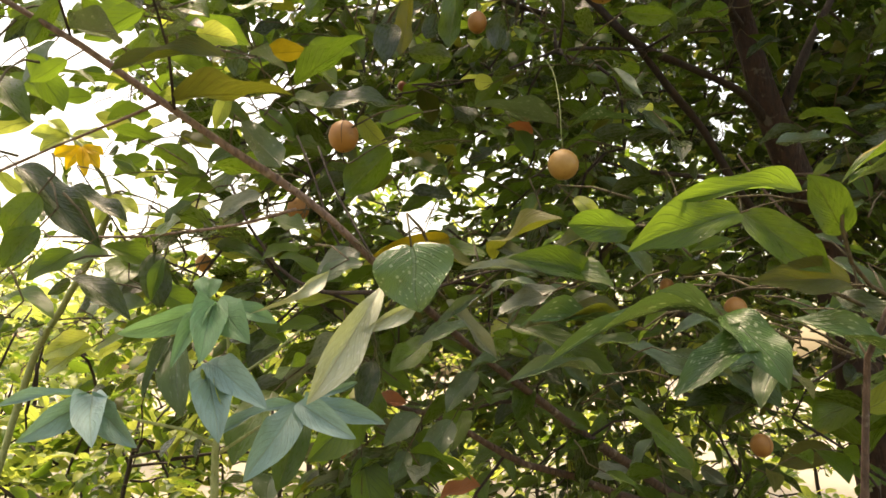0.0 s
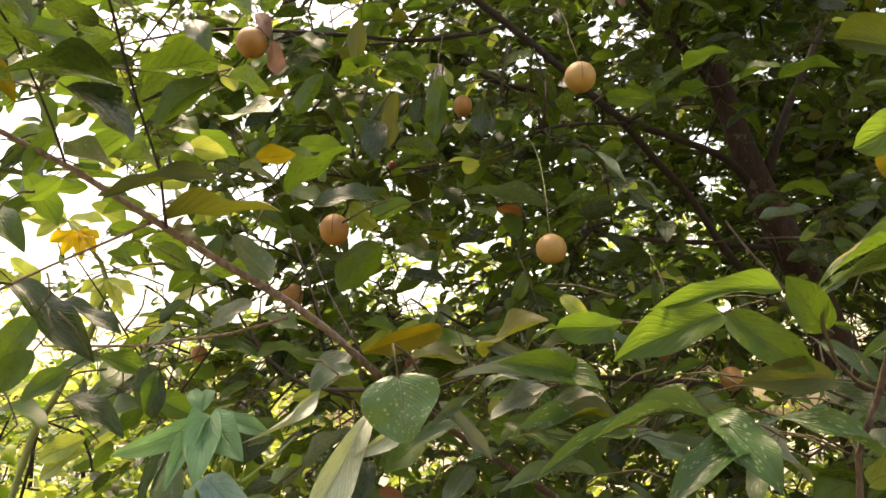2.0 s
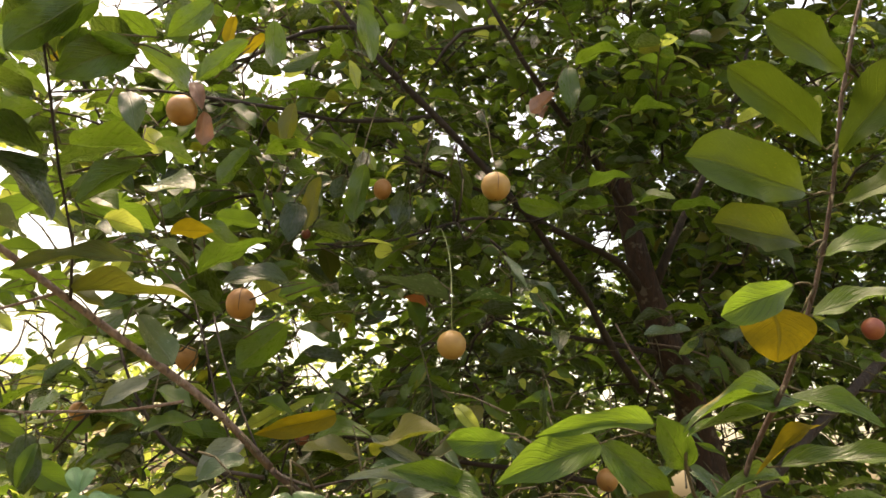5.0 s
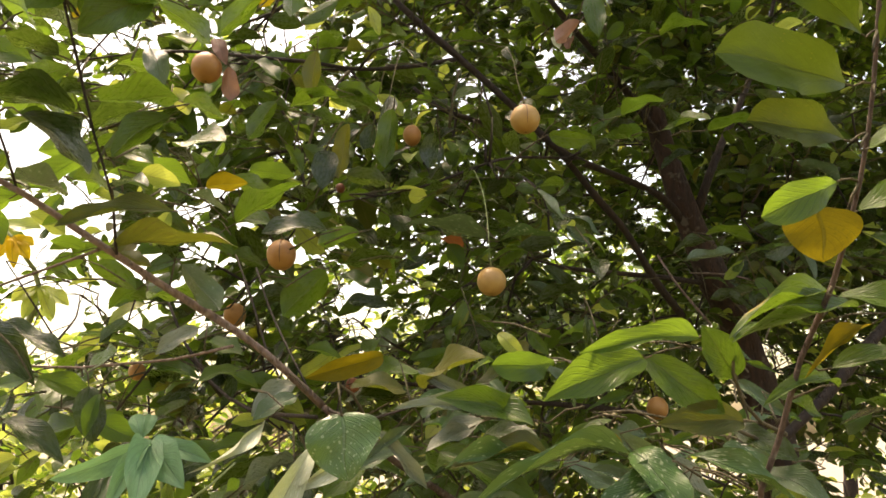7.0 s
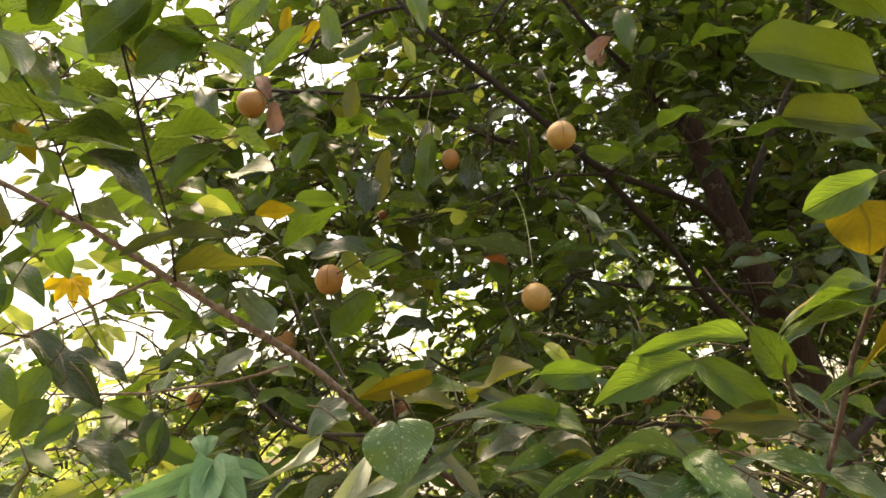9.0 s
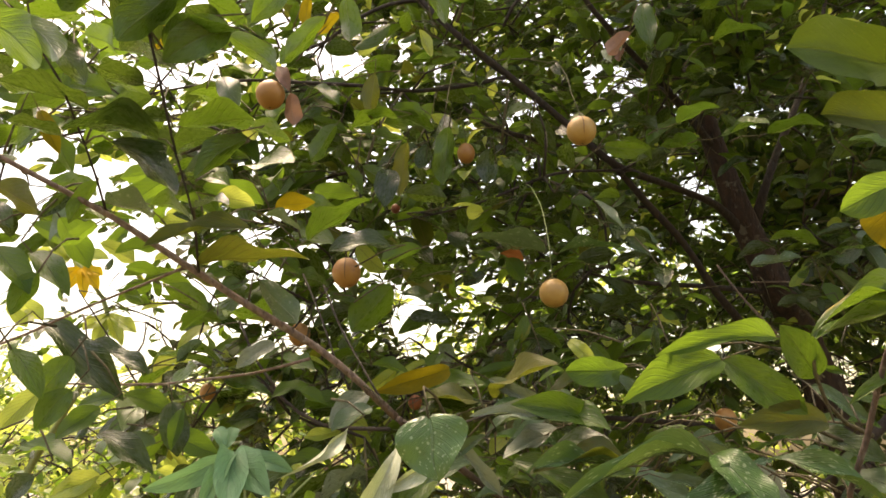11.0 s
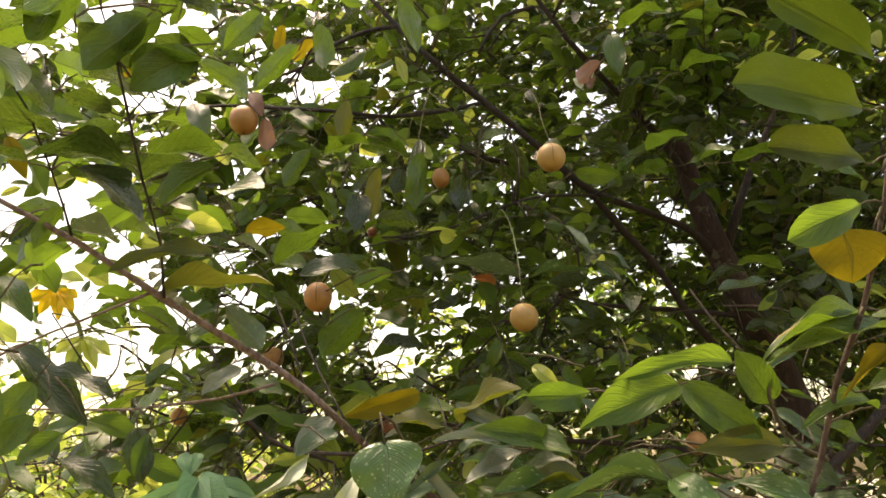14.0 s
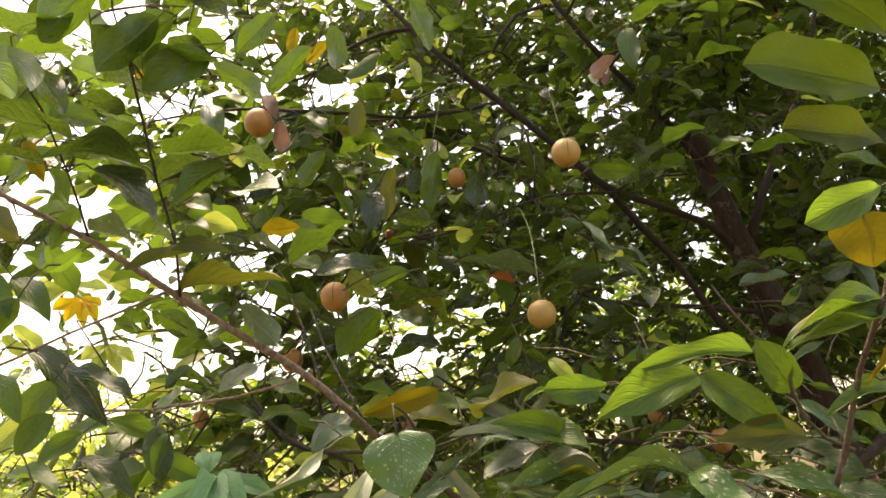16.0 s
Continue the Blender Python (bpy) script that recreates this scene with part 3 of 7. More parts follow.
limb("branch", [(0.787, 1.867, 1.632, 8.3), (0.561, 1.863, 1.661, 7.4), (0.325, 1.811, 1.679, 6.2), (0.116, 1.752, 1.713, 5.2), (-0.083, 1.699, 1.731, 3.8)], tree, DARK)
limb("trunk", [(0.42, 0.75, -0.05, 8), (0.40, 0.76, 0.5, 7), (0.40, 0.76, 1.0, 6), (0.422, 0.713, 1.516, 3.2), (0.435, 0.683, 1.572, 3.2), (0.449, 0.646, 1.651, 2.9), (0.466, 0.600, 1.720, 2.6), (0.478, 0.548, 1.814, 2.3), (0.482, 0.510, 1.901, 2.1), (0.479, 0.472, 1.991, 2.1), (0.486, 0.450, 2.057, 1.9), (0.495, 0.433, 2.107, 1.7)], sapling, SAPWOOD)
limb("branch", [(0.475, 0.740, 1.575, 2.9), (0.435, 0.716, 1.588, 2.2), (0.408, 0.699, 1.609, 2.1), (0.390, 0.679, 1.640, 1.8), (0.389, 0.671, 1.666, 1.5)], sapling, TWIG)
limb("twig", [(0.794, 1.833, 2.079, 2.9), (0.797, 1.755, 1.993, 3.3), (0.840, 1.727, 1.909, 3.2), (0.859, 1.691, 1.857, 3.1)], tree, LIMB)
limb("twig", [(0.934, 1.942, 2.054, 2.4), (0.949, 1.748, 2.003, 2.7), (0.998, 1.657, 1.956, 2.1), (1.052, 1.620, 1.902, 1.5)], tree, LIMB)
limb("twig", [(-0.077, 1.571, 2.499, 3.7), (-0.106, 1.452, 2.384, 2.7), (-0.139, 1.428, 2.301, 3.3), (-0.161, 1.427, 2.217, 3.2), (-0.174, 1.421, 2.175, 1.9)], tree, TWIG)
limb("twig", [(-0.242, 1.128, 1.890, 1.8), (-0.196, 1.054, 1.792, 1.7), (-0.167, 1.027, 1.714, 1.6), (-0.138, 0.991, 1.663, 1.5)], tree, DARK)
limb("twig", [(-0.199, 1.085, 1.857, 1.8), (-0.161, 1.007, 1.772, 1.6), (-0.115, 0.928, 1.690, 1.5), (-0.085, 0.892, 1.638, 1.7)], tree, DARK)
limb("twig", [(0.209, 1.616, 2.527, 3.0), (0.192, 1.623, 2.448, 3.7), (0.182, 1.639, 2.374, 3.7)], tree, TWIG)
limb("twig", [(0.367, 1.601, 2.868, 5.9), (0.271, 1.567, 2.812, 5.2), (0.226, 1.567, 2.751, 4.6), (0.199, 1.576, 2.696, 3.4)], tree, DARK)
limb("twig", [(0.121, 1.408, 2.808, 3.6), (0.099, 1.394, 2.697, 3.5), (0.065, 1.426, 2.607, 3.5)], tree, TWIG)
limb("limb", [(0.786, 1.393, 1.526, 9.7), (0.939, 1.383, 1.650, 11.0), (1.058, 1.383, 1.761, 11.3), (1.233, 1.421, 1.889, 12.0), (1.472, 1.487, 2.065, 12.0)], tree, DARK)
limb("twig", [(-0.071, 0.905, 1.621, 2.3), (-0.011, 0.847, 1.601, 1.9), (0.045, 0.820, 1.616, 1.3), (0.107, 0.806, 1.624, 1.0)], tree, DARK)
limb("twig", [(0.469, 0.751, 1.560, 2.4), (0.411, 0.737, 1.583, 2.1), (0.363, 0.735, 1.594, 1.8), (0.326, 0.746, 1.590, 1.5), (0.315, 0.773, 1.605, 1.2)], tree, TWIG)
limb("stem", [(-1.75, 2.75, -0.1, 16), (-1.7, 2.7, 0.7, 14), (-1.570, 2.720, 1.487, 12.4), (-1.379, 2.574, 1.749, 12.2), (-1.229, 2.458, 1.927, 11.0), (-1.157, 2.393, 2.111, 9.0), (-1.200, 2.358, 2.207, 6.0), (-1.240, 2.335, 2.270, 5.0), (-1.355, 2.430, 2.360, 4.2)], tall_plant, STALK)
limb("leaf_stalk", [(-1.157, 2.396, 2.101, 5.0), (-1.151, 2.395, 2.105, 4.0)], tall_plant, STALK)
limb("stem", [(-0.28, 0.86, -0.05, 9), (-0.28, 0.87, 0.6, 7), (-0.264, 0.860, 1.211, 6.0), (-0.259, 0.840, 1.361, 5.0), (-0.256, 0.825, 1.414, 4.4), (-0.254, 0.820, 1.436, 3.4), (-0.258, 0.830, 1.476, 2.2), (-0.258, 0.800, 1.513, 1.3)], cassava, STALK, knots=0.05)
limb("leaf_stalk", [(-0.256, 0.825, 1.420, 2.0), (-0.288, 0.820, 1.438, 1.9), (-0.340, 0.820, 1.448, 1.7), (-0.365, 0.810, 1.459, 1.5), (-0.386, 0.800, 1.476, 1.2)], cassava, STALK, knots=0.0)
limb("leaf_stalk", [(-0.254, 0.825, 1.411, 2.0), (-0.224, 0.820, 1.430, 1.8), (-0.194, 0.820, 1.450, 1.6), (-0.161, 0.800, 1.468, 1.2)], cassava, STALK, knots=0.0)
limb("leaf_stalk", [(-0.255, 0.825, 1.435, 2.0), (-0.253, 0.860, 1.482, 1.9), (-0.256, 0.850, 1.541, 1.6), (-0.265, 0.830, 1.582, 1.2)], cassava, STALK, knots=0.0)
limb("leaf_stalk", [(-0.256, 0.830, 1.426, 2.0), (-0.293, 0.870, 1.475, 1.8), (-0.311, 0.870, 1.522, 1.5), (-0.318, 0.860, 1.548, 1.2)], cassava, STALK, knots=0.0)
limb("leaf_stalk", [(-0.257, 0.860, 1.508, 1.7), (-0.232, 0.860, 1.505, 1.6), (-0.200, 0.860, 1.528, 1.5), (-0.173, 0.870, 1.554, 1.2)], cassava, STALK, knots=0.0)

leaf(tree, "bright", (-0.410, 0.456, 1.944), (-0.343, 0.450, 1.891), 0.043, (0.46, 0.74, 0.50))
leaf(tree, "dark", (-0.413, 0.574, 2.003), (-0.374, 0.580, 1.949), 0.030, (0.17, 0.96, 0.23))
leaf(tree, "green", (-0.287, 0.582, 2.071), (-0.341, 0.566, 1.992), 0.046, (-0.77, 0.46, 0.43))
leaf(tree, "green", (-0.239, 0.611, 2.040), (-0.304, 0.598, 1.987), 0.046, (0.36, -0.91, -0.21))
leaf(tree, "yellow", (-0.319, 0.654, 2.077), (-0.342, 0.666, 2.040), 0.018, (-0.63, 0.53, 0.56))
leaf(tree, "dark", (-0.334, 0.678, 1.934), (-0.393, 0.575, 1.897), 0.056, (-0.29, -0.17, 0.94))
leaf(tree, "dark", (-0.375, 0.652, 1.918), (-0.279, 0.612, 1.837), 0.039, (0.60, 0.71, 0.36))
leaf(tree, "dark", (-0.411, 0.660, 1.963), (-0.457, 0.561, 1.946), 0.045, (-0.09, -0.13, 0.99))
leaf(tree, "dark", (-0.432, 0.651, 1.927), (-0.470, 0.610, 1.926), 0.029, (-0.11, 0.08, 0.99))
leaf(tree, "yellow", (-0.488, 0.697, 1.985), (-0.465, 0.712, 1.934), 0.020, (0.45, -0.89, -0.07))
leaf(tree, "green", (-0.309, 0.682, 1.951), (-0.215, 0.661, 1.945), 0.061, (0.06, -0.03, 1.00))
leaf(tree, "green", (-0.232, 0.685, 1.935), (-0.284, 0.663, 1.877), 0.034, (-0.75, 0.39, 0.53))
leaf(tree, "dark", (-0.345, 0.650, 1.989), (-0.382, 0.609, 1.989), 0.034, (-0.22, 0.20, 0.95))
leaf(tree, "green", (-0.187, 0.854, 1.862), (-0.090, 0.779, 1.893), 0.043, (-0.16, 0.20, 0.97))
leaf(tree, "yellow", (-0.256, 0.954, 1.949), (-0.194, 0.951, 1.956), 0.036, (-0.08, 0.47, 0.88))
leaf(tree, "olive", (-0.225, 0.698, 1.826), (-0.335, 0.667, 1.801), 0.029, (0.10, -0.82, 0.56))
leaf(tree, "baked_grey", (-0.401, 0.710, 1.867), (-0.331, 0.675, 1.841), 0.048, (0.42, 0.17, 0.89))
leaf(tree, "baked_grey", (-0.293, 0.711, 1.859), (-0.244, 0.671, 1.847), 0.027, (-0.05, -0.35, 0.94))
leaf(tree, "baked_grey", (-0.238, 0.816, 1.886), (-0.184, 0.793, 1.855), 0.024, (0.56, 0.22, 0.80))
leaf(tree, "lime", (-0.302, 0.809, 1.912), (-0.251, 0.812, 1.900), 0.036, (0.16, 0.57, 0.81))
leaf(tree, "olive", (-0.496, 0.650, 1.866), (-0.438, 0.638, 1.833), 0.036, (0.43, 0.76, 0.49))
leaf(tree, "dark", (-0.085, 1.072, 2.061), (-0.093, 1.045, 1.981), 0.043, (0.13, -0.94, 0.31))
leaf(tree, "olive", (-0.110, 1.067, 2.251), (-0.117, 1.074, 2.160), 0.034, (-0.48, 0.87, 0.10))
leaf(tree, "green", (-0.160, 1.025, 2.389), (-0.152, 1.033, 2.296), 0.044, (0.29, 0.95, 0.11))
leaf(tree, "yellow", (-0.226, 1.027, 2.388), (-0.238, 1.043, 2.336), 0.025, (-0.57, 0.74, 0.36))
leaf(tree, "olive", (-0.053, 1.103, 2.128), (-0.072, 1.114, 2.026), 0.034, (-0.46, 0.87, 0.18))
leaf(tree, "green", (-0.223, 1.090, 2.351), (-0.284, 1.064, 2.272), 0.036, (-0.77, 0.45, 0.45))
leaf(tree, "dark", (-0.296, 1.024, 2.400), (-0.327, 1.001, 2.309), 0.044, (0.37, -0.92, 0.11))
leaf(tree, "brown", (-0.261, 1.061, 2.211), (-0.256, 1.070, 2.150), 0.032, (0.20, 0.97, 0.16))
leaf(tree, "brown", (-0.288, 1.065, 2.268), (-0.262, 1.051, 2.210), 0.025, (-0.00, -0.97, 0.24))
leaf(tree, "green", (-0.312, 0.799, 1.947), (-0.347, 0.753, 1.928), 0.039, (-0.41, -0.06, 0.91))
leaf(tree, "dark", (-0.288, 0.747, 2.113), (-0.320, 0.691, 2.126), 0.049, (0.09, 0.18, 0.98))
leaf(tree, "green", (-0.431, 0.563, 2.041), (-0.359, 0.514, 2.023), 0.071, (-0.05, -0.41, 0.91))
leaf(tree, "green", (-0.292, 0.937, 2.007), (-0.217, 0.886, 1.997), 0.070, (-0.31, -0.61, 0.73))
leaf(tree, "green", (-0.338, 0.998, 2.150), (-0.402, 0.948, 2.149), 0.070, (-0.00, -0.01, 1.00))
leaf(tree, "bright", (-0.450, 0.703, 2.096), (-0.394, 0.674, 2.051), 0.044, (0.69, 0.43, 0.58))
leaf(tree, "green", (-0.412, 0.703, 1.893), (-0.437, 0.699, 1.839), 0.024, (-0.80, 0.50, 0.33))
leaf(tree, "dark", (-0.543, 0.873, 1.760), (-0.413, 0.841, 1.651), 0.043, (0.24, -0.81, 0.53))
leaf(tree, "dark", (-0.483, 0.880, 1.731), (-0.387, 0.851, 1.684), 0.029, (0.16, -0.66, 0.73))
leaf(tree, "green", (-0.467, 0.690, 1.801), (-0.407, 0.665, 1.745), 0.029, (0.25, -0.75, 0.61))
leaf(tree, "bright", (-0.480, 0.641, 1.792), (-0.427, 0.626, 1.737), 0.032, (0.27, -0.83, 0.50))
leaf(tree, "green", (-0.434, 0.622, 1.680), (-0.394, 0.616, 1.630), 0.024, (0.38, -0.83, 0.41))
leaf(tree, "green", (-0.428, 0.736, 1.653), (-0.459, 0.729, 1.609), 0.031, (0.23, -0.97, -0.01))
leaf(tree, "bright", (-0.419, 0.793, 1.637), (-0.458, 0.773, 1.601), 0.029, (0.16, -0.93, 0.33))
leaf(tree, "dark", (-0.369, 0.892, 1.651), (-0.353, 0.882, 1.580), 0.038, (0.32, -0.92, 0.20))
leaf(tree, "dark", (-0.423, 0.802, 1.607), (-0.345, 0.784, 1.560), 0.032, (0.27, -0.66, 0.70))
leaf(tree, "baked_grey", (-0.231, 0.774, 1.784), (-0.180, 0.760, 1.726), 0.033, (0.36, 0.93, 0.10))
leaf(tree, "sheen_silver", (-0.225, 0.847, 1.719), (-0.269, 0.827, 1.684), 0.025, (0.10, -0.92, 0.38))
leaf(tree, "sheen_silver", (-0.105, 0.875, 1.652), (-0.153, 0.848, 1.609), 0.033, (0.07, -0.87, 0.48))
leaf(tree, "olive", (-0.302, 0.750, 1.799), (-0.160, 0.717, 1.795), 0.050, (0.07, 0.16, 0.98))
leaf(tree, "green", (-0.082, 1.056, 1.844), (-0.149, 1.059, 1.771), 0.062, (-0.39, 0.83, 0.40))
leaf(tree, "dark", (-0.084, 1.065, 1.918), (-0.182, 1.020, 1.900), 0.053, (0.22, -0.75, 0.63))
leaf(tree, "baked_grey", (0.213, 1.275, 1.962), (0.049, 1.212, 1.973), 0.072, (0.02, 0.13, 0.99))
leaf(tree, "rust", (0.172, 1.309, 1.956), (0.123, 1.276, 1.964), 0.029, (-0.05, 0.30, 0.95))
leaf(tree, "spotted", (0.242, 1.275, 1.960), (0.350, 1.212, 1.952), 0.029, (0.15, 0.13, 0.98))
leaf(tree, "bright", (0.141, 1.307, 1.964), (0.168, 1.303, 1.909), 0.038, (0.53, 0.83, 0.20))
leaf(tree, "green", (-0.391, 0.938, 1.673), (-0.344, 0.908, 1.699), 0.048, (-0.64, -0.54, 0.54))
leaf(tree, "dark", (-0.472, 0.766, 1.560), (-0.505, 0.775, 1.533), 0.030, (-0.35, -0.93, 0.11))
leaf(tree, "green", (-0.267, 1.004, 1.789), (-0.309, 0.906, 1.769), 0.051, (-0.42, -0.01, 0.91))
leaf(tree, "green", (-0.025, 1.139, 1.674), (0.067, 1.082, 1.684), 0.044, (-0.43, -0.57, 0.70))
leaf(tree, "yellow", (0.010, 1.120, 1.716), (-0.111, 1.060, 1.674), 0.037, (0.48, -0.86, -0.15), arch=0.10)
leaf(tree, "spotted", (-0.024, 0.530, 1.595), (-0.017, 0.520, 1.545), 0.061, (-0.08, -0.98, 0.18), kind="heart")
leaf(tree, "pale", (-0.053, 0.630, 1.580), (-0.105, 0.560, 1.477), 0.031, (0.50, -0.81, 0.30), kind="drop", arch=0.08)
leaf(tree, "pale", (-0.016, 0.640, 1.576), (-0.082, 0.590, 1.527), 0.013, (0.66, -0.73, -0.14), kind="long", arch=0.08)
leaf(tree, "pale", (-0.108, 0.670, 1.598), (-0.163, 0.600, 1.550), 0.012, (0.80, -0.60, -0.05), kind="long", arch=0.10)
leaf(tree, "baked_grey", (-0.098, 0.840, 1.632), (-0.145, 0.814, 1.603), 0.028, (0.04, -0.79, 0.62))
leaf(tree, "green", (0.109, 0.815, 1.630), (0.180, 0.741, 1.591), 0.039, (-0.24, -0.62, 0.74))
leaf(tree, "spotted", (0.054, 0.838, 1.626), (0.140, 0.779, 1.606), 0.036, (-0.15, -0.52, 0.84))
leaf(tree, "sheen_silver", (0.136, 0.844, 1.600), (0.073, 0.814, 1.568), 0.030, (-0.04, -0.69, 0.73))
leaf(tree, "olive", (0.217, 0.806, 1.550), (0.083, 0.714, 1.550), 0.042, (0.24, -0.35, 0.91))
leaf(tree, "dark", (0.143, 0.903, 1.579), (0.205, 0.830, 1.573), 0.043, (-0.44, -0.43, 0.79))
leaf(tree, "bright", (0.222, 0.800, 1.668), (0.135, 0.740, 1.657), 0.036, (0.57, -0.79, -0.23), kind="oval")
leaf(tree, "green", (0.085, 0.903, 1.561), (0.207, 0.834, 1.492), 0.040, (-0.11, -0.79, 0.61))
leaf(tree, "olive", (0.042, 0.939, 1.643), (-0.032, 0.888, 1.646), 0.054, (0.32, -0.41, 0.85))
leaf(tree, "dark", (0.055, 0.939, 1.636), (-0.040, 0.892, 1.628), 0.045, (0.17, -0.49, 0.85))
leaf(tree, "olive", (0.066, 0.885, 1.643), (0.129, 0.769, 1.673), 0.050, (-0.65, -0.16, 0.74))
leaf(tree, "green", (-0.019, 1.007, 1.549), (-0.071, 0.964, 1.502), 0.040, (0.10, -0.79, 0.60))
leaf(tree, "baked_grey", (0.050, 0.954, 1.561), (-0.032, 0.907, 1.537), 0.029, (0.15, -0.65, 0.75))
leaf(tree, "dark", (-0.099, 1.012, 1.517), (-0.109, 0.974, 1.449), 0.032, (0.14, -0.87, 0.48))
leaf(tree, "baked_grey", (0.047, 1.066, 1.502), (0.005, 1.025, 1.447), 0.035, (0.08, -0.83, 0.56))
leaf(tree, "baked_grey", (-0.035, 1.025, 1.443), (-0.079, 0.981, 1.405), 0.034, (0.22, -0.75, 0.62))
leaf(tree, "baked_grey", (0.013, 1.078, 1.432), (-0.031, 1.039, 1.364), 0.038, (0.09, -0.89, 0.45))
leaf(tree, "baked_grey", (-0.051, 1.034, 1.392), (-0.071, 0.991, 1.353), 0.029, (0.15, -0.70, 0.70))
leaf(tree, "baked_grey", (-0.075, 1.037, 1.380), (-0.139, 0.991, 1.349), 0.026, (0.08, -0.64, 0.76))
leaf(tree, "green", (-0.185, 0.976, 1.438), (-0.211, 0.940, 1.353), 0.041, (0.21, -0.92, 0.32))
leaf(tree, "rust", (-0.056, 1.125, 1.454), (-0.121, 1.073, 1.459), 0.029, (0.43, -0.47, 0.77))
leaf(tree, "rust", (-0.004, 1.150, 1.312), (0.055, 1.095, 1.337), 0.041, (-0.60, -0.30, 0.74))
leaf(sapling, "bright", (0.365, 0.700, 1.683), (0.214, 0.650, 1.661), 0.026, (0.25, -0.90, 0.36))
leaf(sapling, "bright", (0.296, 0.690, 1.658), (0.172, 0.650, 1.612), 0.042, (0.14, -0.90, 0.40), arch=0.10)
leaf(sapling, "green", (0.399, 0.690, 1.638), (0.352, 0.660, 1.689), 0.040, (0.01, -0.87, -0.50))
leaf(sapling, "green", (0.302, 0.700, 1.660), (0.376, 0.680, 1.597), 0.041, (-0.27, -0.96, -0.02), arch=0.10)
leaf(sapling, "green", (0.494, 0.640, 1.713), (0.349, 0.600, 1.667), 0.024, (-0.07, -0.64, 0.77), arch=0.15)
leaf(sapling, "olive", (0.405, 0.700, 1.589), (0.300, 0.680, 1.588), 0.036, (0.18, -0.96, 0.23), arch=0.10)
leaf(sapling, "spotted", (0.299, 0.750, 1.547), (0.089, 0.670, 1.508), 0.021, (0.10, -0.63, 0.77), kind="long", arch=0.15)
leaf(sapling, "spotted", (0.199, 0.780, 1.550), (0.077, 0.720, 1.547), 0.019, (0.27, -0.58, 0.77), arch=0.10)
leaf(sapling, "green", (0.187, 0.800, 1.599), (0.071, 0.750, 1.623), 0.037, (0.42, -0.89, 0.16), arch=0.10)
leaf(sapling, "sheen_silver", (0.121, 0.800, 1.603), (0.022, 0.760, 1.612), 0.018, (0.35, -0.73, 0.59), arch=0.10)
leaf(sapling, "sheen_silver", (0.116, 0.820, 1.589), (0.060, 0.780, 1.564), 0.024, (0.21, -0.71, 0.67))
leaf(sapling, "spotted", (0.292, 0.740, 1.560), (0.322, 0.670, 1.486), 0.044, (-0.19, -0.75, 0.63), arch=0.15)
leaf(sapling, "spotted", (0.338, 0.740, 1.529), (0.218, 0.680, 1.482), 0.041, (0.05, -0.67, 0.74), arch=0.10)
leaf(sapling, "spotted", (0.353, 0.740, 1.554), (0.449, 0.660, 1.484), 0.027, (-0.08, -0.71, 0.70), kind="long", arch=0.15)
leaf(sapling, "baked_grey", (0.445, 0.750, 1.535), (0.493, 0.690, 1.488), 0.030, (-0.23, -0.71, 0.67), arch=0.10)
leaf(sapling, "green", (0.509, 0.680, 1.624), (0.404, 0.650, 1.605), 0.021, (0.05, -0.65, 0.76), arch=0.15)
leaf(sapling, "baked_grey", (0.360, 0.760, 1.521), (0.315, 0.720, 1.466), 0.031, (-0.34, -0.61, 0.72), arch=0.10)
leaf(sapling, "dark", (0.423, 0.760, 1.582), (0.474, 0.720, 1.546), 0.033, (-0.24, -0.80, 0.55))
leaf(sapling, "lime", (0.156, 0.820, 1.706), (0.185, 0.800, 1.674), 0.019, (-0.34, -0.90, 0.25))
leaf(sapling, "yellow", (0.270, 0.760, 1.583), (0.286, 0.740, 1.554), 0.010, (-0.44, -0.83, 0.33), kind="long")
leaf(sapling, "baked_grey", (0.177, 0.800, 1.499), (0.065, 0.750, 1.491), 0.021, (0.23, -0.64, 0.74), arch=0.10)
leaf(sapling, "olive", (0.200, 0.840, 1.667), (0.115, 0.800, 1.627), 0.022, (-0.04, -0.66, 0.75), arch=0.10)
leaf(sapling, "broad", (0.450, 0.507, 1.898), (0.291, 0.441, 1.888), 0.062, (0.39, -0.88, -0.28), kind="oval")
leaf(sapling, "turning", (0.456, 0.530, 1.850), (0.332, 0.480, 1.845), 0.046, (0.37, -0.93, -0.02), kind="oval")
leaf(sapling, "bright", (0.455, 0.550, 1.814), (0.363, 0.530, 1.771), 0.037, (0.23, -0.97, -0.05), kind="oval")
leaf(sapling, "yellow", (0.440, 0.565, 1.789), (0.445, 0.575, 1.739), 0.071, (-0.62, -0.76, -0.21), kind="heart")
leaf(sapling, "broad", (0.467, 0.449, 2.003), (0.365, 0.416, 2.023), 0.042, (0.14, -0.80, -0.58), kind="oval")
leaf(sapling, "broad", (0.462, 0.489, 1.942), (0.335, 0.434, 1.981), 0.042, (0.16, -0.78, -0.60), kind="oval")
leaf(sapling, "broad", (0.467, 0.473, 1.925), (0.482, 0.390, 1.980), 0.047, (-0.81, -0.42, -0.41), kind="oval")
leaf(sapling, "broad", (0.479, 0.494, 1.884), (0.513, 0.432, 1.895), 0.034, (-0.86, -0.44, 0.26), kind="oval")
leaf(sapling, "bright", (0.473, 0.520, 1.838), (0.516, 0.468, 1.846), 0.030, (-0.71, -0.54, 0.45))
leaf(sapling, "bright", (0.471, 0.548, 1.784), (0.521, 0.484, 1.793), 0.033, (-0.67, -0.43, 0.60))
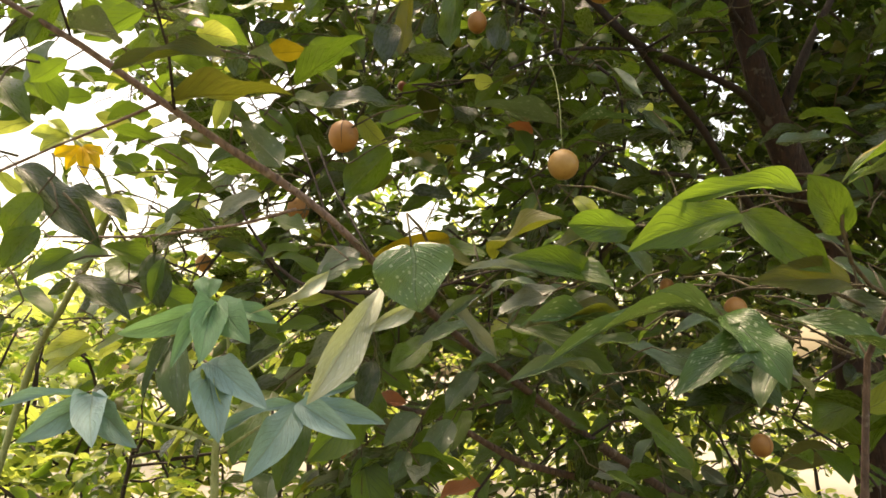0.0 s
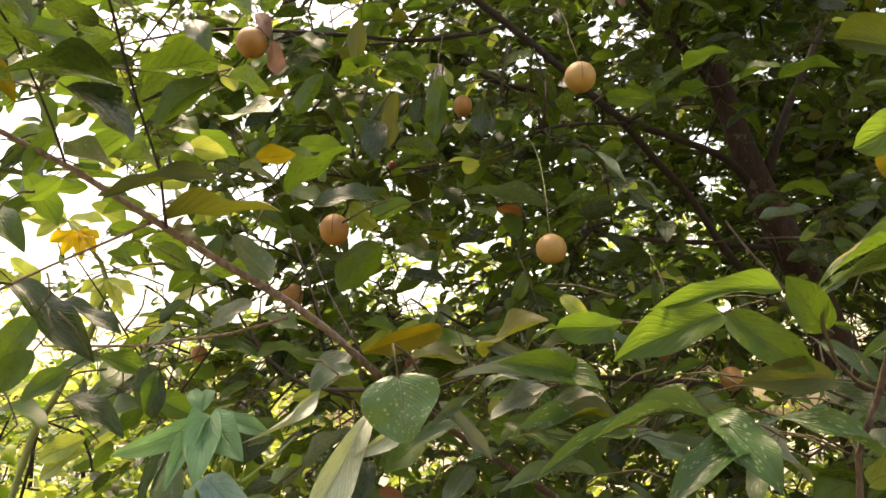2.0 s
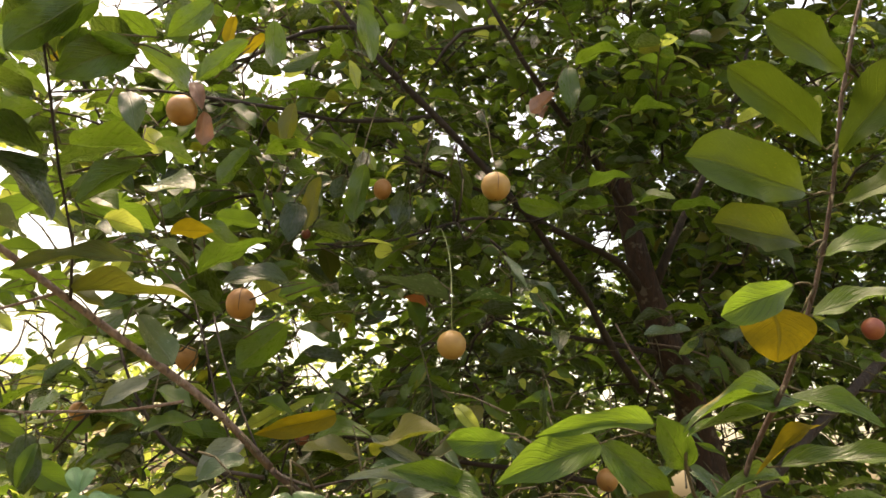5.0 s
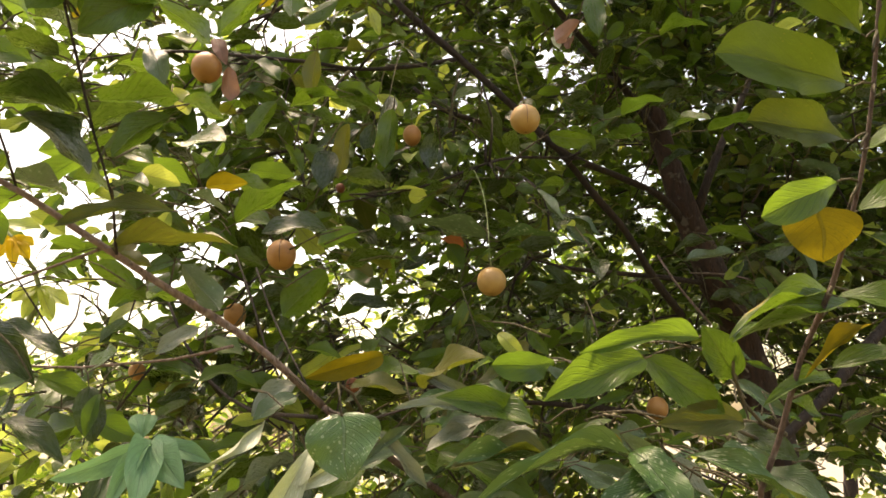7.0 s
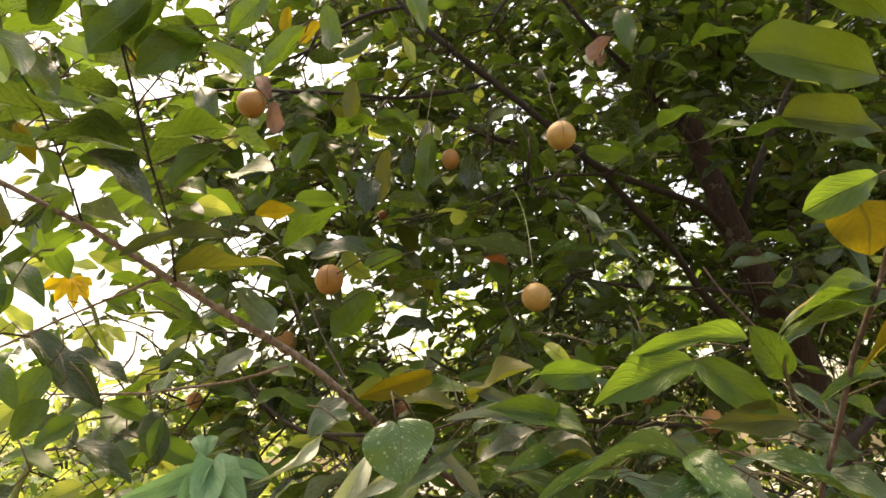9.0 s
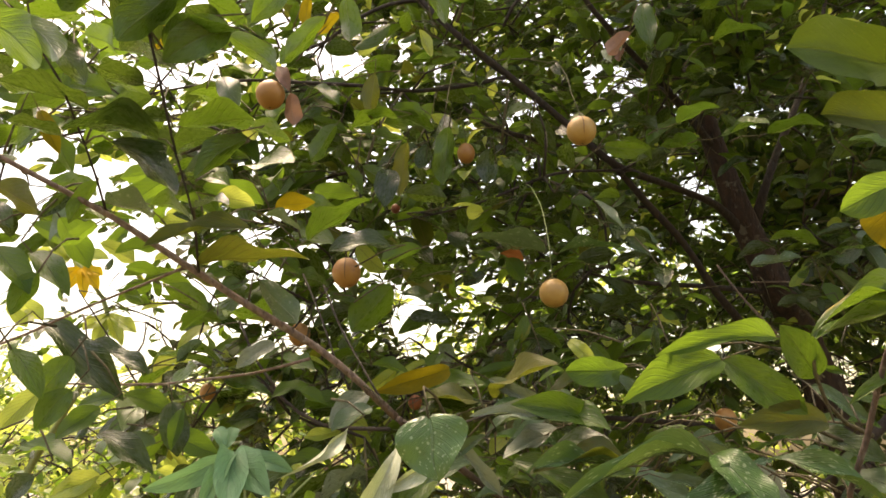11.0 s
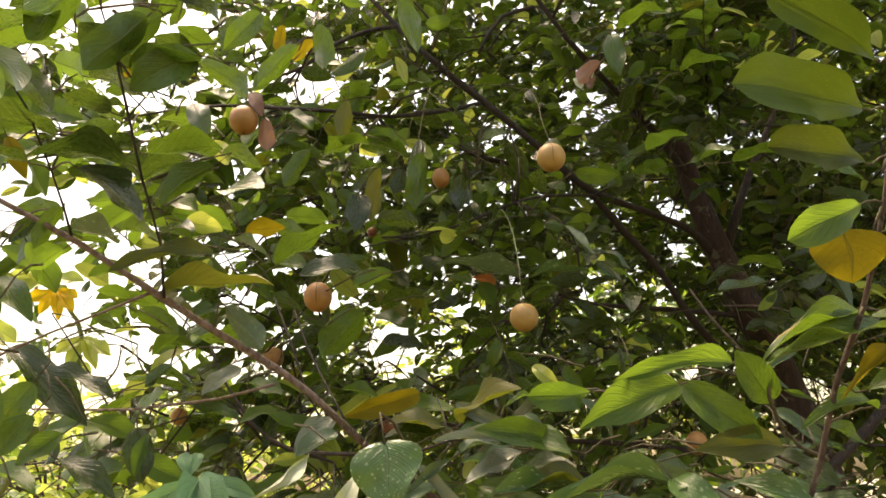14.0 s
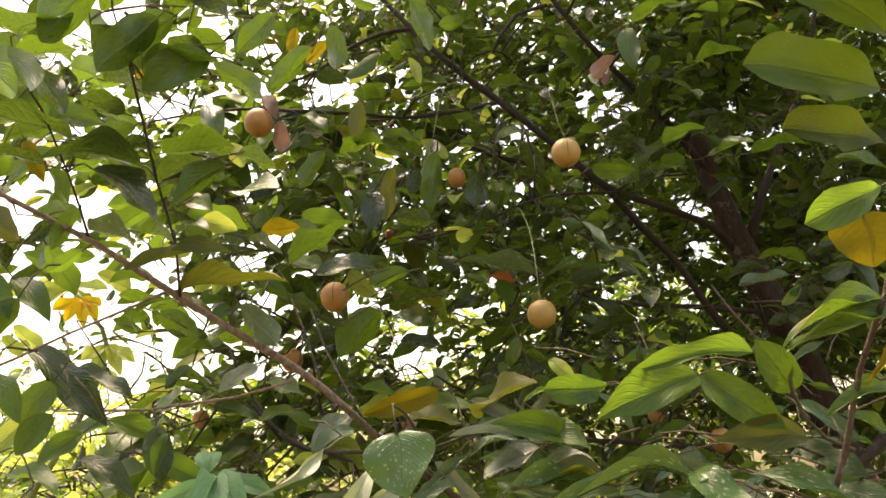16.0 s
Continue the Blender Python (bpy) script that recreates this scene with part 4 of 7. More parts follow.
leaf(sapling, "green", (0.460, 0.584, 1.706), (0.526, 0.540, 1.677), 0.027, (-0.26, -0.77, 0.59))
leaf(sapling, "yellow", (0.519, 0.624, 1.684), (0.430, 0.612, 1.630), 0.016, (-0.36, -0.60, 0.71), kind="long")
leaf(sapling, "green", (0.505, 0.621, 1.702), (0.350, 0.594, 1.664), 0.035, (-0.13, -0.47, 0.87))
leaf(sapling, "green", (0.481, 0.644, 1.641), (0.566, 0.563, 1.651), 0.031, (-0.55, -0.49, 0.67))
leaf(tree, "bright", (-0.379, 0.419, 2.060), (-0.297, 0.386, 1.975), 0.036, (0.69, 0.58, 0.44))
leaf(tree, "lime", (-0.356, 0.402, 1.989), (-0.239, 0.373, 1.925), 0.034, (0.15, -0.77, 0.62))
leaf(tree, "green", (-0.342, 0.555, 2.098), (-0.381, 0.525, 2.001), 0.046, (-0.89, 0.38, 0.24))
leaf(tree, "green", (-0.362, 0.598, 2.096), (-0.319, 0.572, 2.109), 0.024, (-0.14, 0.26, 0.96))
leaf(tree, "dark", (-0.330, 0.650, 2.127), (-0.315, 0.611, 2.177), 0.024, (0.04, 0.79, 0.61))
leaf(tree, "green", (-0.301, 0.637, 2.105), (-0.259, 0.602, 2.146), 0.028, (-0.44, 0.40, 0.80))
leaf(tree, "dark", (-0.273, 0.646, 2.140), (-0.247, 0.607, 2.189), 0.032, (-0.55, 0.49, 0.68))
leaf(tree, "dark", (-0.243, 0.672, 2.187), (-0.299, 0.629, 2.186), 0.032, (0.60, -0.80, 0.10))
leaf(tree, "dark", (-0.276, 0.645, 2.142), (-0.217, 0.622, 2.091), 0.027, (0.69, 0.27, 0.67))
leaf(tree, "green", (-0.280, 0.602, 2.086), (-0.321, 0.579, 2.029), 0.045, (-0.81, 0.41, 0.42))
leaf(tree, "dark", (-0.322, 0.623, 2.026), (-0.355, 0.570, 2.055), 0.044, (-0.16, 0.55, 0.82))
leaf(tree, "green", (-0.314, 0.625, 2.021), (-0.224, 0.593, 2.022), 0.058, (-0.03, -0.07, 1.00))
leaf(tree, "green", (-0.262, 0.744, 2.134), (-0.300, 0.706, 2.150), 0.030, (-0.09, 0.46, 0.88))
leaf(tree, "green", (-0.237, 0.892, 2.313), (-0.291, 0.887, 2.237), 0.039, (0.33, -0.93, -0.18))
leaf(tree, "green", (-0.330, 0.893, 2.222), (-0.244, 0.878, 2.145), 0.040, (0.53, 0.72, 0.45))
leaf(tree, "green", (-0.184, 0.953, 2.292), (-0.247, 0.933, 2.200), 0.035, (-0.72, 0.60, 0.36))
leaf(tree, "lime", (-0.351, 1.052, 2.163), (-0.312, 1.039, 2.110), 0.033, (0.46, 0.88, 0.12))
leaf(tree, "green", (-0.305, 0.970, 2.096), (-0.231, 0.933, 2.052), 0.040, (0.60, 0.34, 0.73))
leaf(tree, "bright", (-0.400, 0.493, 1.973), (-0.341, 0.473, 1.910), 0.030, (0.43, 0.90, 0.12))
leaf(tree, "dark", (-0.222, 0.803, 2.266), (-0.283, 0.738, 2.298), 0.041, (0.70, -0.70, -0.10))
leaf(tree, "baked_grey", (-0.306, 0.811, 2.095), (-0.281, 0.801, 2.033), 0.033, (0.16, -0.97, 0.21))
leaf(tree, "yellow", (-0.184, 1.120, 2.420), (-0.229, 1.134, 2.380), 0.027, (-0.42, 0.59, 0.69))
leaf(tree, "green", (-0.012, 1.051, 2.466), (0.023, 1.062, 2.350), 0.043, (0.50, 0.83, 0.23))
leaf(tree, "green", (0.027, 1.198, 2.207), (0.011, 1.219, 2.090), 0.047, (-0.38, 0.90, 0.21))
leaf(tree, "dark", (0.113, 1.260, 2.185), (0.100, 1.266, 2.108), 0.042, (-0.35, 0.93, 0.13))
leaf(tree, "olive", (0.105, 1.249, 2.659), (0.228, 1.223, 2.586), 0.077, (0.02, -0.93, 0.37))
leaf(tree, "green", (0.434, 1.118, 2.438), (0.506, 1.023, 2.408), 0.053, (0.07, -0.25, 0.96), arch=0.12)
leaf(tree, "green", (0.563, 1.149, 2.355), (0.619, 1.055, 2.320), 0.044, (0.18, -0.25, 0.95), arch=0.1)
leaf(tree, "brown", (0.424, 1.225, 2.434), (0.363, 1.206, 2.369), 0.035, (-0.57, 0.76, 0.31))
leaf(tree, "green", (0.449, 1.206, 2.489), (0.452, 1.193, 2.376), 0.045, (-0.34, -0.93, 0.09))
leaf(tree, "bright", (0.523, 1.292, 2.250), (0.585, 1.209, 2.247), 0.062, (-0.00, -0.04, 1.00))
leaf(tree, "green", (0.597, 1.258, 2.200), (0.652, 1.159, 2.180), 0.064, (-0.49, -0.43, 0.76))
leaf(tree, "green", (0.623, 1.121, 2.137), (0.682, 1.026, 2.105), 0.045, (0.28, -0.14, 0.95))
leaf(tree, "baked_grey", (-0.413, 1.136, 1.778), (-0.442, 1.098, 1.736), 0.025, (-0.88, 0.42, 0.23))
leaf(tree, "dark", (-0.318, 1.048, 2.025), (-0.327, 1.050, 1.960), 0.037, (-0.63, 0.77, 0.11))
leaf(tree, "lime", (-0.372, 1.170, 1.980), (-0.395, 1.171, 1.917), 0.028, (0.27, -0.96, -0.12))
leaf(tree, "green", (-0.242, 1.056, 2.004), (-0.161, 1.027, 1.941), 0.041, (0.60, 0.65, 0.47))
leaf(tree, "green", (-0.425, 0.632, 1.761), (-0.444, 0.627, 1.716), 0.026, (-0.78, 0.57, 0.26))
leaf(tree, "green", (-0.436, 0.742, 1.691), (-0.465, 0.738, 1.644), 0.036, (0.25, -0.97, -0.06))
leaf(tree, "green", (-0.190, 1.149, 2.191), (-0.234, 1.127, 2.104), 0.039, (-0.69, 0.70, 0.17))
leaf(tree, "bright", (-0.322, 1.180, 1.953), (-0.258, 1.177, 1.905), 0.034, (0.31, 0.88, 0.36))
leaf(tree, "green", (-0.345, 0.808, 1.953), (-0.274, 0.771, 1.912), 0.037, (-0.05, -0.78, 0.63))
leaf(tree, "green", (-0.147, 1.222, 2.136), (-0.081, 1.205, 2.066), 0.041, (0.52, 0.81, 0.29))
leaf(tree, "dark", (-0.521, 0.767, 2.129), (-0.554, 0.758, 2.079), 0.025, (-0.79, 0.43, 0.44), arch=0.10)
leaf(tree, "green", (-0.456, 0.700, 2.047), (-0.494, 0.674, 2.021), 0.021, (-0.69, 0.39, 0.62), arch=0.05)
leaf(tree, "green", (-0.453, 0.968, 1.964), (-0.373, 0.923, 1.922), 0.047, (0.55, 0.23, 0.80), arch=0.10)
leaf(tree, "bright", (-0.718, 0.868, 2.129), (-0.664, 0.891, 2.100), 0.039, (0.20, 0.55, 0.81), arch=0.05)
leaf(tree, "dark", (-0.450, 0.728, 1.892), (-0.483, 0.727, 1.858), 0.018, (0.17, -0.97, -0.16), arch=0.00)
leaf(tree, "green", (-0.530, 0.805, 1.930), (-0.444, 0.777, 1.908), 0.034, (0.38, 0.62, 0.69), arch=0.10)
leaf(tree, "green", (-0.478, 0.730, 2.021), (-0.543, 0.737, 2.010), 0.033, (-0.11, 0.41, 0.91), arch=0.05)
leaf(tree, "bright", (-0.328, 0.828, 1.933), (-0.247, 0.849, 1.915), 0.051, (0.14, 0.28, 0.95), arch=0.05)
leaf(tree, "bright", (-0.465, 0.822, 1.882), (-0.506, 0.819, 1.852), 0.022, (-0.49, 0.62, 0.61), arch=0.00)
leaf(tree, "baked_grey", (-0.524, 0.678, 2.070), (-0.470, 0.679, 2.055), 0.027, (0.24, 0.41, 0.88), arch=0.00)
leaf(tree, "dark", (-0.637, 0.799, 1.929), (-0.561, 0.800, 1.870), 0.038, (0.42, -0.74, 0.53), arch=0.05)
leaf(tree, "dark", (-0.348, 0.748, 1.995), (-0.381, 0.699, 1.962), 0.038, (-0.55, -0.18, 0.82), arch=0.05)
leaf(tree, "dark", (-0.693, 0.898, 2.256), (-0.613, 0.866, 2.152), 0.030, (0.37, -0.77, 0.52), arch=0.10)
leaf(tree, "dark", (-0.322, 0.872, 2.036), (-0.400, 0.873, 2.006), 0.070, (-0.36, -0.06, 0.93), arch=0.00)
leaf(tree, "bright", (-0.358, 0.785, 1.929), (-0.409, 0.751, 1.875), 0.036, (-0.78, 0.41, 0.48), arch=0.00)
leaf(tree, "dark", (-0.620, 0.831, 2.147), (-0.539, 0.805, 2.098), 0.042, (0.56, 0.44, 0.70), arch=0.00)
leaf(tree, "baked_grey", (-0.548, 0.937, 1.964), (-0.589, 0.938, 1.899), 0.042, (-0.38, -0.90, 0.22), arch=0.00)
leaf(tree, "baked_grey", (-0.267, 0.737, 1.945), (-0.322, 0.738, 1.918), 0.022, (-0.33, 0.63, 0.70), arch=0.05)
leaf(tree, "bright", (-0.526, 0.844, 1.901), (-0.496, 0.882, 1.838), 0.036, (-0.13, 0.88, 0.46), arch=0.05)
leaf(tree, "green", (-0.367, 0.725, 2.016), (-0.439, 0.749, 1.989), 0.028, (-0.16, 0.49, 0.86), arch=0.10)
leaf(tree, "dark", (-0.398, 0.694, 2.065), (-0.302, 0.639, 2.004), 0.053, (0.55, 0.03, 0.84), arch=0.00)
leaf(tree, "bright", (-0.398, 0.878, 1.979), (-0.453, 0.851, 1.961), 0.028, (-0.50, 0.59, 0.64), arch=0.10)
leaf(tree, "green", (-0.564, 0.836, 2.113), (-0.476, 0.850, 2.094), 0.044, (0.19, -0.97, 0.14), arch=0.05)
leaf(tree, "dark", (-0.427, 0.952, 2.017), (-0.345, 0.902, 1.976), 0.047, (0.51, 0.14, 0.85), arch=0.05)
leaf(tree, "olive", (-0.258, 1.356, 2.051), (-0.192, 1.322, 2.001), 0.044, (0.68, 0.42, 0.61), arch=0.00)
leaf(tree, "dark", (-0.158, 1.250, 1.851), (-0.244, 1.258, 1.822), 0.036, (-0.15, 0.75, 0.65), arch=0.10)
leaf(tree, "green", (-0.185, 1.485, 1.803), (-0.268, 1.506, 1.779), 0.051, (-0.17, 0.38, 0.91), arch=0.05)
leaf(tree, "green", (-0.300, 1.339, 1.944), (-0.219, 1.297, 1.907), 0.044, (0.56, 0.52, 0.64), arch=0.10)
leaf(tree, "green", (-0.071, 1.301, 1.896), (0.009, 1.244, 1.855), 0.048, (-0.03, -0.61, 0.79), arch=0.00)
leaf(tree, "green", (-0.552, 1.382, 1.902), (-0.473, 1.402, 1.892), 0.033, (-0.12, 0.79, 0.60), arch=0.00)
leaf(tree, "olive", (-0.078, 1.372, 1.960), (-0.009, 1.369, 1.897), 0.039, (0.42, 0.80, 0.43), arch=0.00)
leaf(tree, "bright", (-0.466, 1.318, 1.870), (-0.525, 1.343, 1.837), 0.031, (-0.32, 0.38, 0.87), arch=0.05)
leaf(tree, "bright", (-0.197, 1.327, 2.182), (-0.158, 1.322, 2.115), 0.029, (0.57, 0.77, 0.28), arch=0.10)
leaf(tree, "bright", (-0.033, 1.149, 1.938), (-0.104, 1.114, 1.907), 0.034, (-0.55, 0.70, 0.46), arch=0.10)
leaf(tree, "dark", (-0.037, 1.245, 2.187), (-0.118, 1.204, 2.125), 0.033, (0.32, -0.93, 0.19), arch=0.05)
leaf(tree, "olive", (-0.206, 1.328, 1.962), (-0.165, 1.298, 1.878), 0.026, (0.27, -0.86, 0.44), arch=0.10)
leaf(tree, "olive", (-0.177, 1.248, 2.301), (-0.121, 1.284, 2.259), 0.040, (0.29, 0.50, 0.82), arch=0.00)
leaf(tree, "green", (-0.536, 1.381, 2.228), (-0.429, 1.340, 2.153), 0.044, (0.61, 0.58, 0.55), arch=0.00)
leaf(tree, "olive", (-0.090, 1.247, 1.852), (-0.157, 1.229, 1.826), 0.032, (-0.39, 0.80, 0.46), arch=0.05)
leaf(tree, "green", (-0.465, 1.292, 2.211), (-0.378, 1.256, 2.169), 0.042, (0.52, 0.33, 0.79), arch=0.05)
leaf(tree, "green", (-0.403, 1.407, 2.000), (-0.312, 1.352, 1.965), 0.052, (0.04, -0.48, 0.88), arch=0.10)
leaf(tree, "green", (-0.497, 1.169, 1.883), (-0.422, 1.188, 1.843), 0.041, (0.05, 0.87, 0.50), arch=0.10)
leaf(tree, "green", (-0.232, 1.360, 1.909), (-0.165, 1.311, 1.870), 0.026, (0.68, 0.55, 0.48), arch=0.05)
leaf(tree, "dark", (-0.281, 1.296, 2.237), (-0.194, 1.322, 2.235), 0.043, (-0.16, 0.59, 0.79), arch=0.05)
leaf(tree, "dark", (-0.470, 1.401, 2.192), (-0.369, 1.350, 2.131), 0.057, (0.57, 0.18, 0.80), arch=0.10)
leaf(tree, "dark", (0.026, 1.214, 1.907), (-0.062, 1.201, 1.894), 0.059, (-0.17, 0.20, 0.96), arch=0.05)
leaf(tree, "green", (-0.285, 1.232, 1.988), (-0.193, 1.180, 1.960), 0.051, (-0.17, -0.69, 0.70), arch=0.10)
leaf(tree, "olive", (-0.051, 1.256, 1.922), (0.027, 1.287, 1.908), 0.057, (0.10, 0.19, 0.98), arch=0.00)
leaf(tree, "dark", (-0.495, 1.303, 2.162), (-0.545, 1.245, 2.119), 0.035, (-0.81, 0.36, 0.46), arch=0.00)
leaf(tree, "bright", (-0.220, 1.087, 2.031), (-0.146, 1.106, 2.028), 0.037, (-0.14, 0.65, 0.75), arch=0.00)
leaf(tree, "green", (-0.482, 1.411, 2.054), (-0.398, 1.408, 2.014), 0.039, (0.31, 0.74, 0.59), arch=0.05)
leaf(tree, "green", (-0.112, 1.068, 2.127), (-0.051, 1.031, 2.097), 0.033, (0.51, 0.15, 0.85), arch=0.00)
leaf(tree, "dark", (-0.063, 1.376, 1.860), (0.021, 1.361, 1.844), 0.037, (-0.07, -0.89, 0.45), arch=0.05)
leaf(tree, "green", (-0.094, 1.341, 2.308), (0.002, 1.317, 2.263), 0.071, (0.44, 0.11, 0.89), arch=0.00)
leaf(tree, "green", (-0.092, 1.356, 2.037), (-0.156, 1.335, 2.007), 0.024, (-0.47, 0.73, 0.50), arch=0.10)
leaf(tree, "dark", (-0.060, 1.149, 2.048), (0.017, 1.113, 2.021), 0.038, (0.50, 0.63, 0.59), arch=0.00)
leaf(tree, "green", (-0.070, 1.074, 2.164), (-0.155, 1.093, 2.155), 0.062, (-0.11, -0.03, 0.99), arch=0.10)
leaf(tree, "olive", (-0.445, 1.154, 1.899), (-0.379, 1.123, 1.869), 0.024, (0.51, 0.80, 0.30), arch=0.05)
leaf(tree, "bright", (-0.448, 1.291, 2.406), (-0.364, 1.269, 2.373), 0.063, (0.12, -0.66, 0.74), arch=0.05)
leaf(tree, "bright", (-0.287, 1.183, 2.255), (-0.320, 1.133, 2.188), 0.021, (-0.91, 0.38, 0.17), arch=0.00)
leaf(tree, "bright", (-0.367, 1.301, 2.618), (-0.307, 1.306, 2.581), 0.039, (0.49, 0.29, 0.83), arch=0.05)
leaf(tree, "green", (-0.257, 1.274, 2.271), (-0.185, 1.298, 2.247), 0.029, (0.04, 0.64, 0.76), arch=0.00)
leaf(tree, "lime", (-0.028, 1.361, 2.544), (-0.000, 1.356, 2.467), 0.026, (0.55, 0.83, 0.14), arch=0.00)
leaf(tree, "bright", (-0.165, 1.221, 2.261), (-0.133, 1.233, 2.202), 0.028, (0.36, 0.86, 0.37), arch=0.10)
leaf(tree, "bright", (-0.248, 1.208, 2.305), (-0.189, 1.173, 2.248), 0.037, (0.11, -0.79, 0.60), arch=0.10)
leaf(tree, "lime", (-0.006, 1.366, 2.322), (0.054, 1.349, 2.265), 0.032, (0.59, 0.70, 0.41), arch=0.10)
leaf(tree, "bright", (-0.338, 1.165, 2.327), (-0.363, 1.194, 2.284), 0.036, (-0.87, -0.00, 0.50), arch=0.05)
leaf(tree, "bright", (-0.090, 1.310, 2.311), (-0.021, 1.268, 2.274), 0.032, (0.61, 0.39, 0.69), arch=0.05)
leaf(tree, "lime", (-0.642, 0.938, 1.588), (-0.586, 0.936, 1.575), 0.024, (0.16, -0.55, 0.82), arch=0.05)
leaf(tree, "bright", (-0.483, 1.151, 1.610), (-0.586, 1.193, 1.565), 0.067, (-0.51, -0.53, 0.68), arch=0.10)
leaf(tree, "lime", (-0.587, 1.196, 1.544), (-0.682, 1.232, 1.497), 0.044, (-0.44, -0.87, 0.23), arch=0.10)
leaf(tree, "lime", (-0.616, 1.024, 1.689), (-0.651, 0.986, 1.627), 0.034, (0.47, -0.85, 0.26), arch=0.00)
leaf(tree, "bright", (-0.607, 0.972, 1.603), (-0.510, 0.930, 1.571), 0.043, (0.10, -0.46, 0.88), arch=0.10)
leaf(tree, "bright", (-0.444, 0.914, 1.666), (-0.377, 0.944, 1.637), 0.031, (0.52, -0.73, 0.44), arch=0.00)
leaf(tree, "bright", (-0.505, 1.057, 1.676), (-0.587, 1.081, 1.671), 0.034, (-0.27, -0.79, 0.55), arch=0.00)
leaf(tree, "lime", (-0.583, 1.180, 1.563), (-0.675, 1.206, 1.530), 0.041, (-0.30, -0.95, 0.08), arch=0.00)
leaf(tree, "bright", (-0.341, 0.856, 1.639), (-0.351, 0.850, 1.587), 0.018, (0.07, -0.99, 0.10), arch=0.10)
leaf(tree, "bright", (-0.413, 0.988, 1.619), (-0.337, 1.016, 1.585), 0.036, (0.44, -0.85, 0.28), arch=0.00)
leaf(tree, "spotted", (0.563, 1.178, 1.553), (0.434, 1.168, 1.494), 0.035, (-0.33, -0.50, 0.80), arch=0.00)
leaf(tree, "baked_grey", (0.190, 1.057, 1.627), (0.097, 1.027, 1.595), 0.023, (-0.04, -0.68, 0.73), arch=0.00)
leaf(tree, "sheen_silver", (0.004, 0.851, 1.588), (0.067, 0.864, 1.517), 0.021, (0.39, -0.90, 0.19), arch=0.00)
leaf(tree, "spotted", (0.512, 0.958, 1.646), (0.421, 0.921, 1.604), 0.018, (-0.06, -0.68, 0.73), arch=0.00)
leaf(tree, "spotted", (0.122, 1.160, 1.661), (0.206, 1.194, 1.579), 0.029, (0.27, -0.96, -0.12), arch=0.10)
leaf(tree, "green", (0.435, 0.924, 1.590), (0.493, 0.916, 1.563), 0.025, (0.23, -0.68, 0.70), arch=0.10)
leaf(tree, "green", (0.565, 0.865, 1.527), (0.495, 0.874, 1.517), 0.018, (-0.19, -0.53, 0.83), arch=0.05)
leaf(tree, "baked_grey", (0.254, 1.030, 1.689), (0.313, 1.053, 1.617), 0.025, (0.58, -0.78, 0.22), arch=0.10)
leaf(tree, "baked_grey", (0.527, 0.949, 1.653), (0.583, 0.909, 1.596), 0.023, (-0.33, -0.89, 0.31), arch=0.05)
leaf(tree, "spotted", (0.452, 0.855, 1.562), (0.528, 0.873, 1.513), 0.038, (0.49, -0.70, 0.52), arch=0.05)
leaf(tree, "green", (0.303, 0.844, 1.596), (0.241, 0.888, 1.536), 0.028, (-0.77, -0.35, 0.54), arch=0.10)
leaf(tree, "baked_grey", (0.179, 1.172, 1.536), (0.233, 1.138, 1.474), 0.020, (-0.04, -0.90, 0.44), arch=0.05)
leaf(tree, "sheen_silver", (0.417, 0.933, 1.544), (0.489, 0.954, 1.467), 0.051, (0.67, -0.57, 0.48), arch=0.00)
leaf(tree, "green", (0.243, 0.893, 1.542), (0.156, 0.893, 1.529), 0.025, (-0.10, -0.71, 0.70), arch=0.00)
leaf(tree, "baked_grey", (0.417, 1.007, 1.569), (0.306, 0.945, 1.554), 0.030, (0.19, -0.54, 0.82), arch=0.10)
leaf(tree, "baked_grey", (0.287, 1.113, 1.544), (0.385, 1.090, 1.498), 0.040, (0.15, -0.72, 0.67), arch=0.00)
leaf(tree, "sheen_silver", (0.055, 0.866, 1.666), (0.131, 0.872, 1.627), 0.021, (0.13, -0.99, 0.10), arch=0.00)
leaf(tree, "green", (0.530, 0.845, 1.623), (0.615, 0.879, 1.597), 0.025, (0.44, -0.77, 0.46), arch=0.00)
leaf(tree, "baked_grey", (0.738, 1.156, 1.554), (0.629, 1.119, 1.532), 0.023, (0.00, -0.52, 0.85), arch=0.00)
leaf(tree, "baked_grey", (0.124, 0.931, 1.617), (0.051, 0.943, 1.597), 0.023, (-0.30, -0.50, 0.81), arch=0.10)
leaf(tree, "baked_grey", (0.046, 0.853, 1.594), (-0.011, 0.845, 1.554), 0.013, (-0.10, -0.94, 0.33), arch=0.05)
leaf(tree, "baked_grey", (0.327, 1.031, 1.529), (0.420, 1.041, 1.496), 0.025, (0.23, -0.90, 0.38), arch=0.10)
leaf(tree, "baked_grey", (0.661, 1.088, 1.600), (0.552, 1.053, 1.584), 0.030, (0.00, -0.42, 0.91), arch=0.05)
leaf(tree, "baked_grey", (0.295, 0.870, 1.584), (0.385, 0.907, 1.527), 0.028, (0.42, -0.90, 0.07), arch=0.10)
leaf(tree, "dark", (0.054, 1.924, 2.159), (-0.058, 1.886, 2.117), 0.063, (-0.41, 0.25, 0.88), arch=0.10)
leaf(tree, "green", (-0.022, 1.537, 1.888), (-0.095, 1.539, 1.856), 0.037, (-0.28, 0.68, 0.68), arch=0.00)
leaf(tree, "green", (-0.350, 1.726, 2.023), (-0.248, 1.707, 1.991), 0.059, (0.34, 0.42, 0.84), arch=0.10)
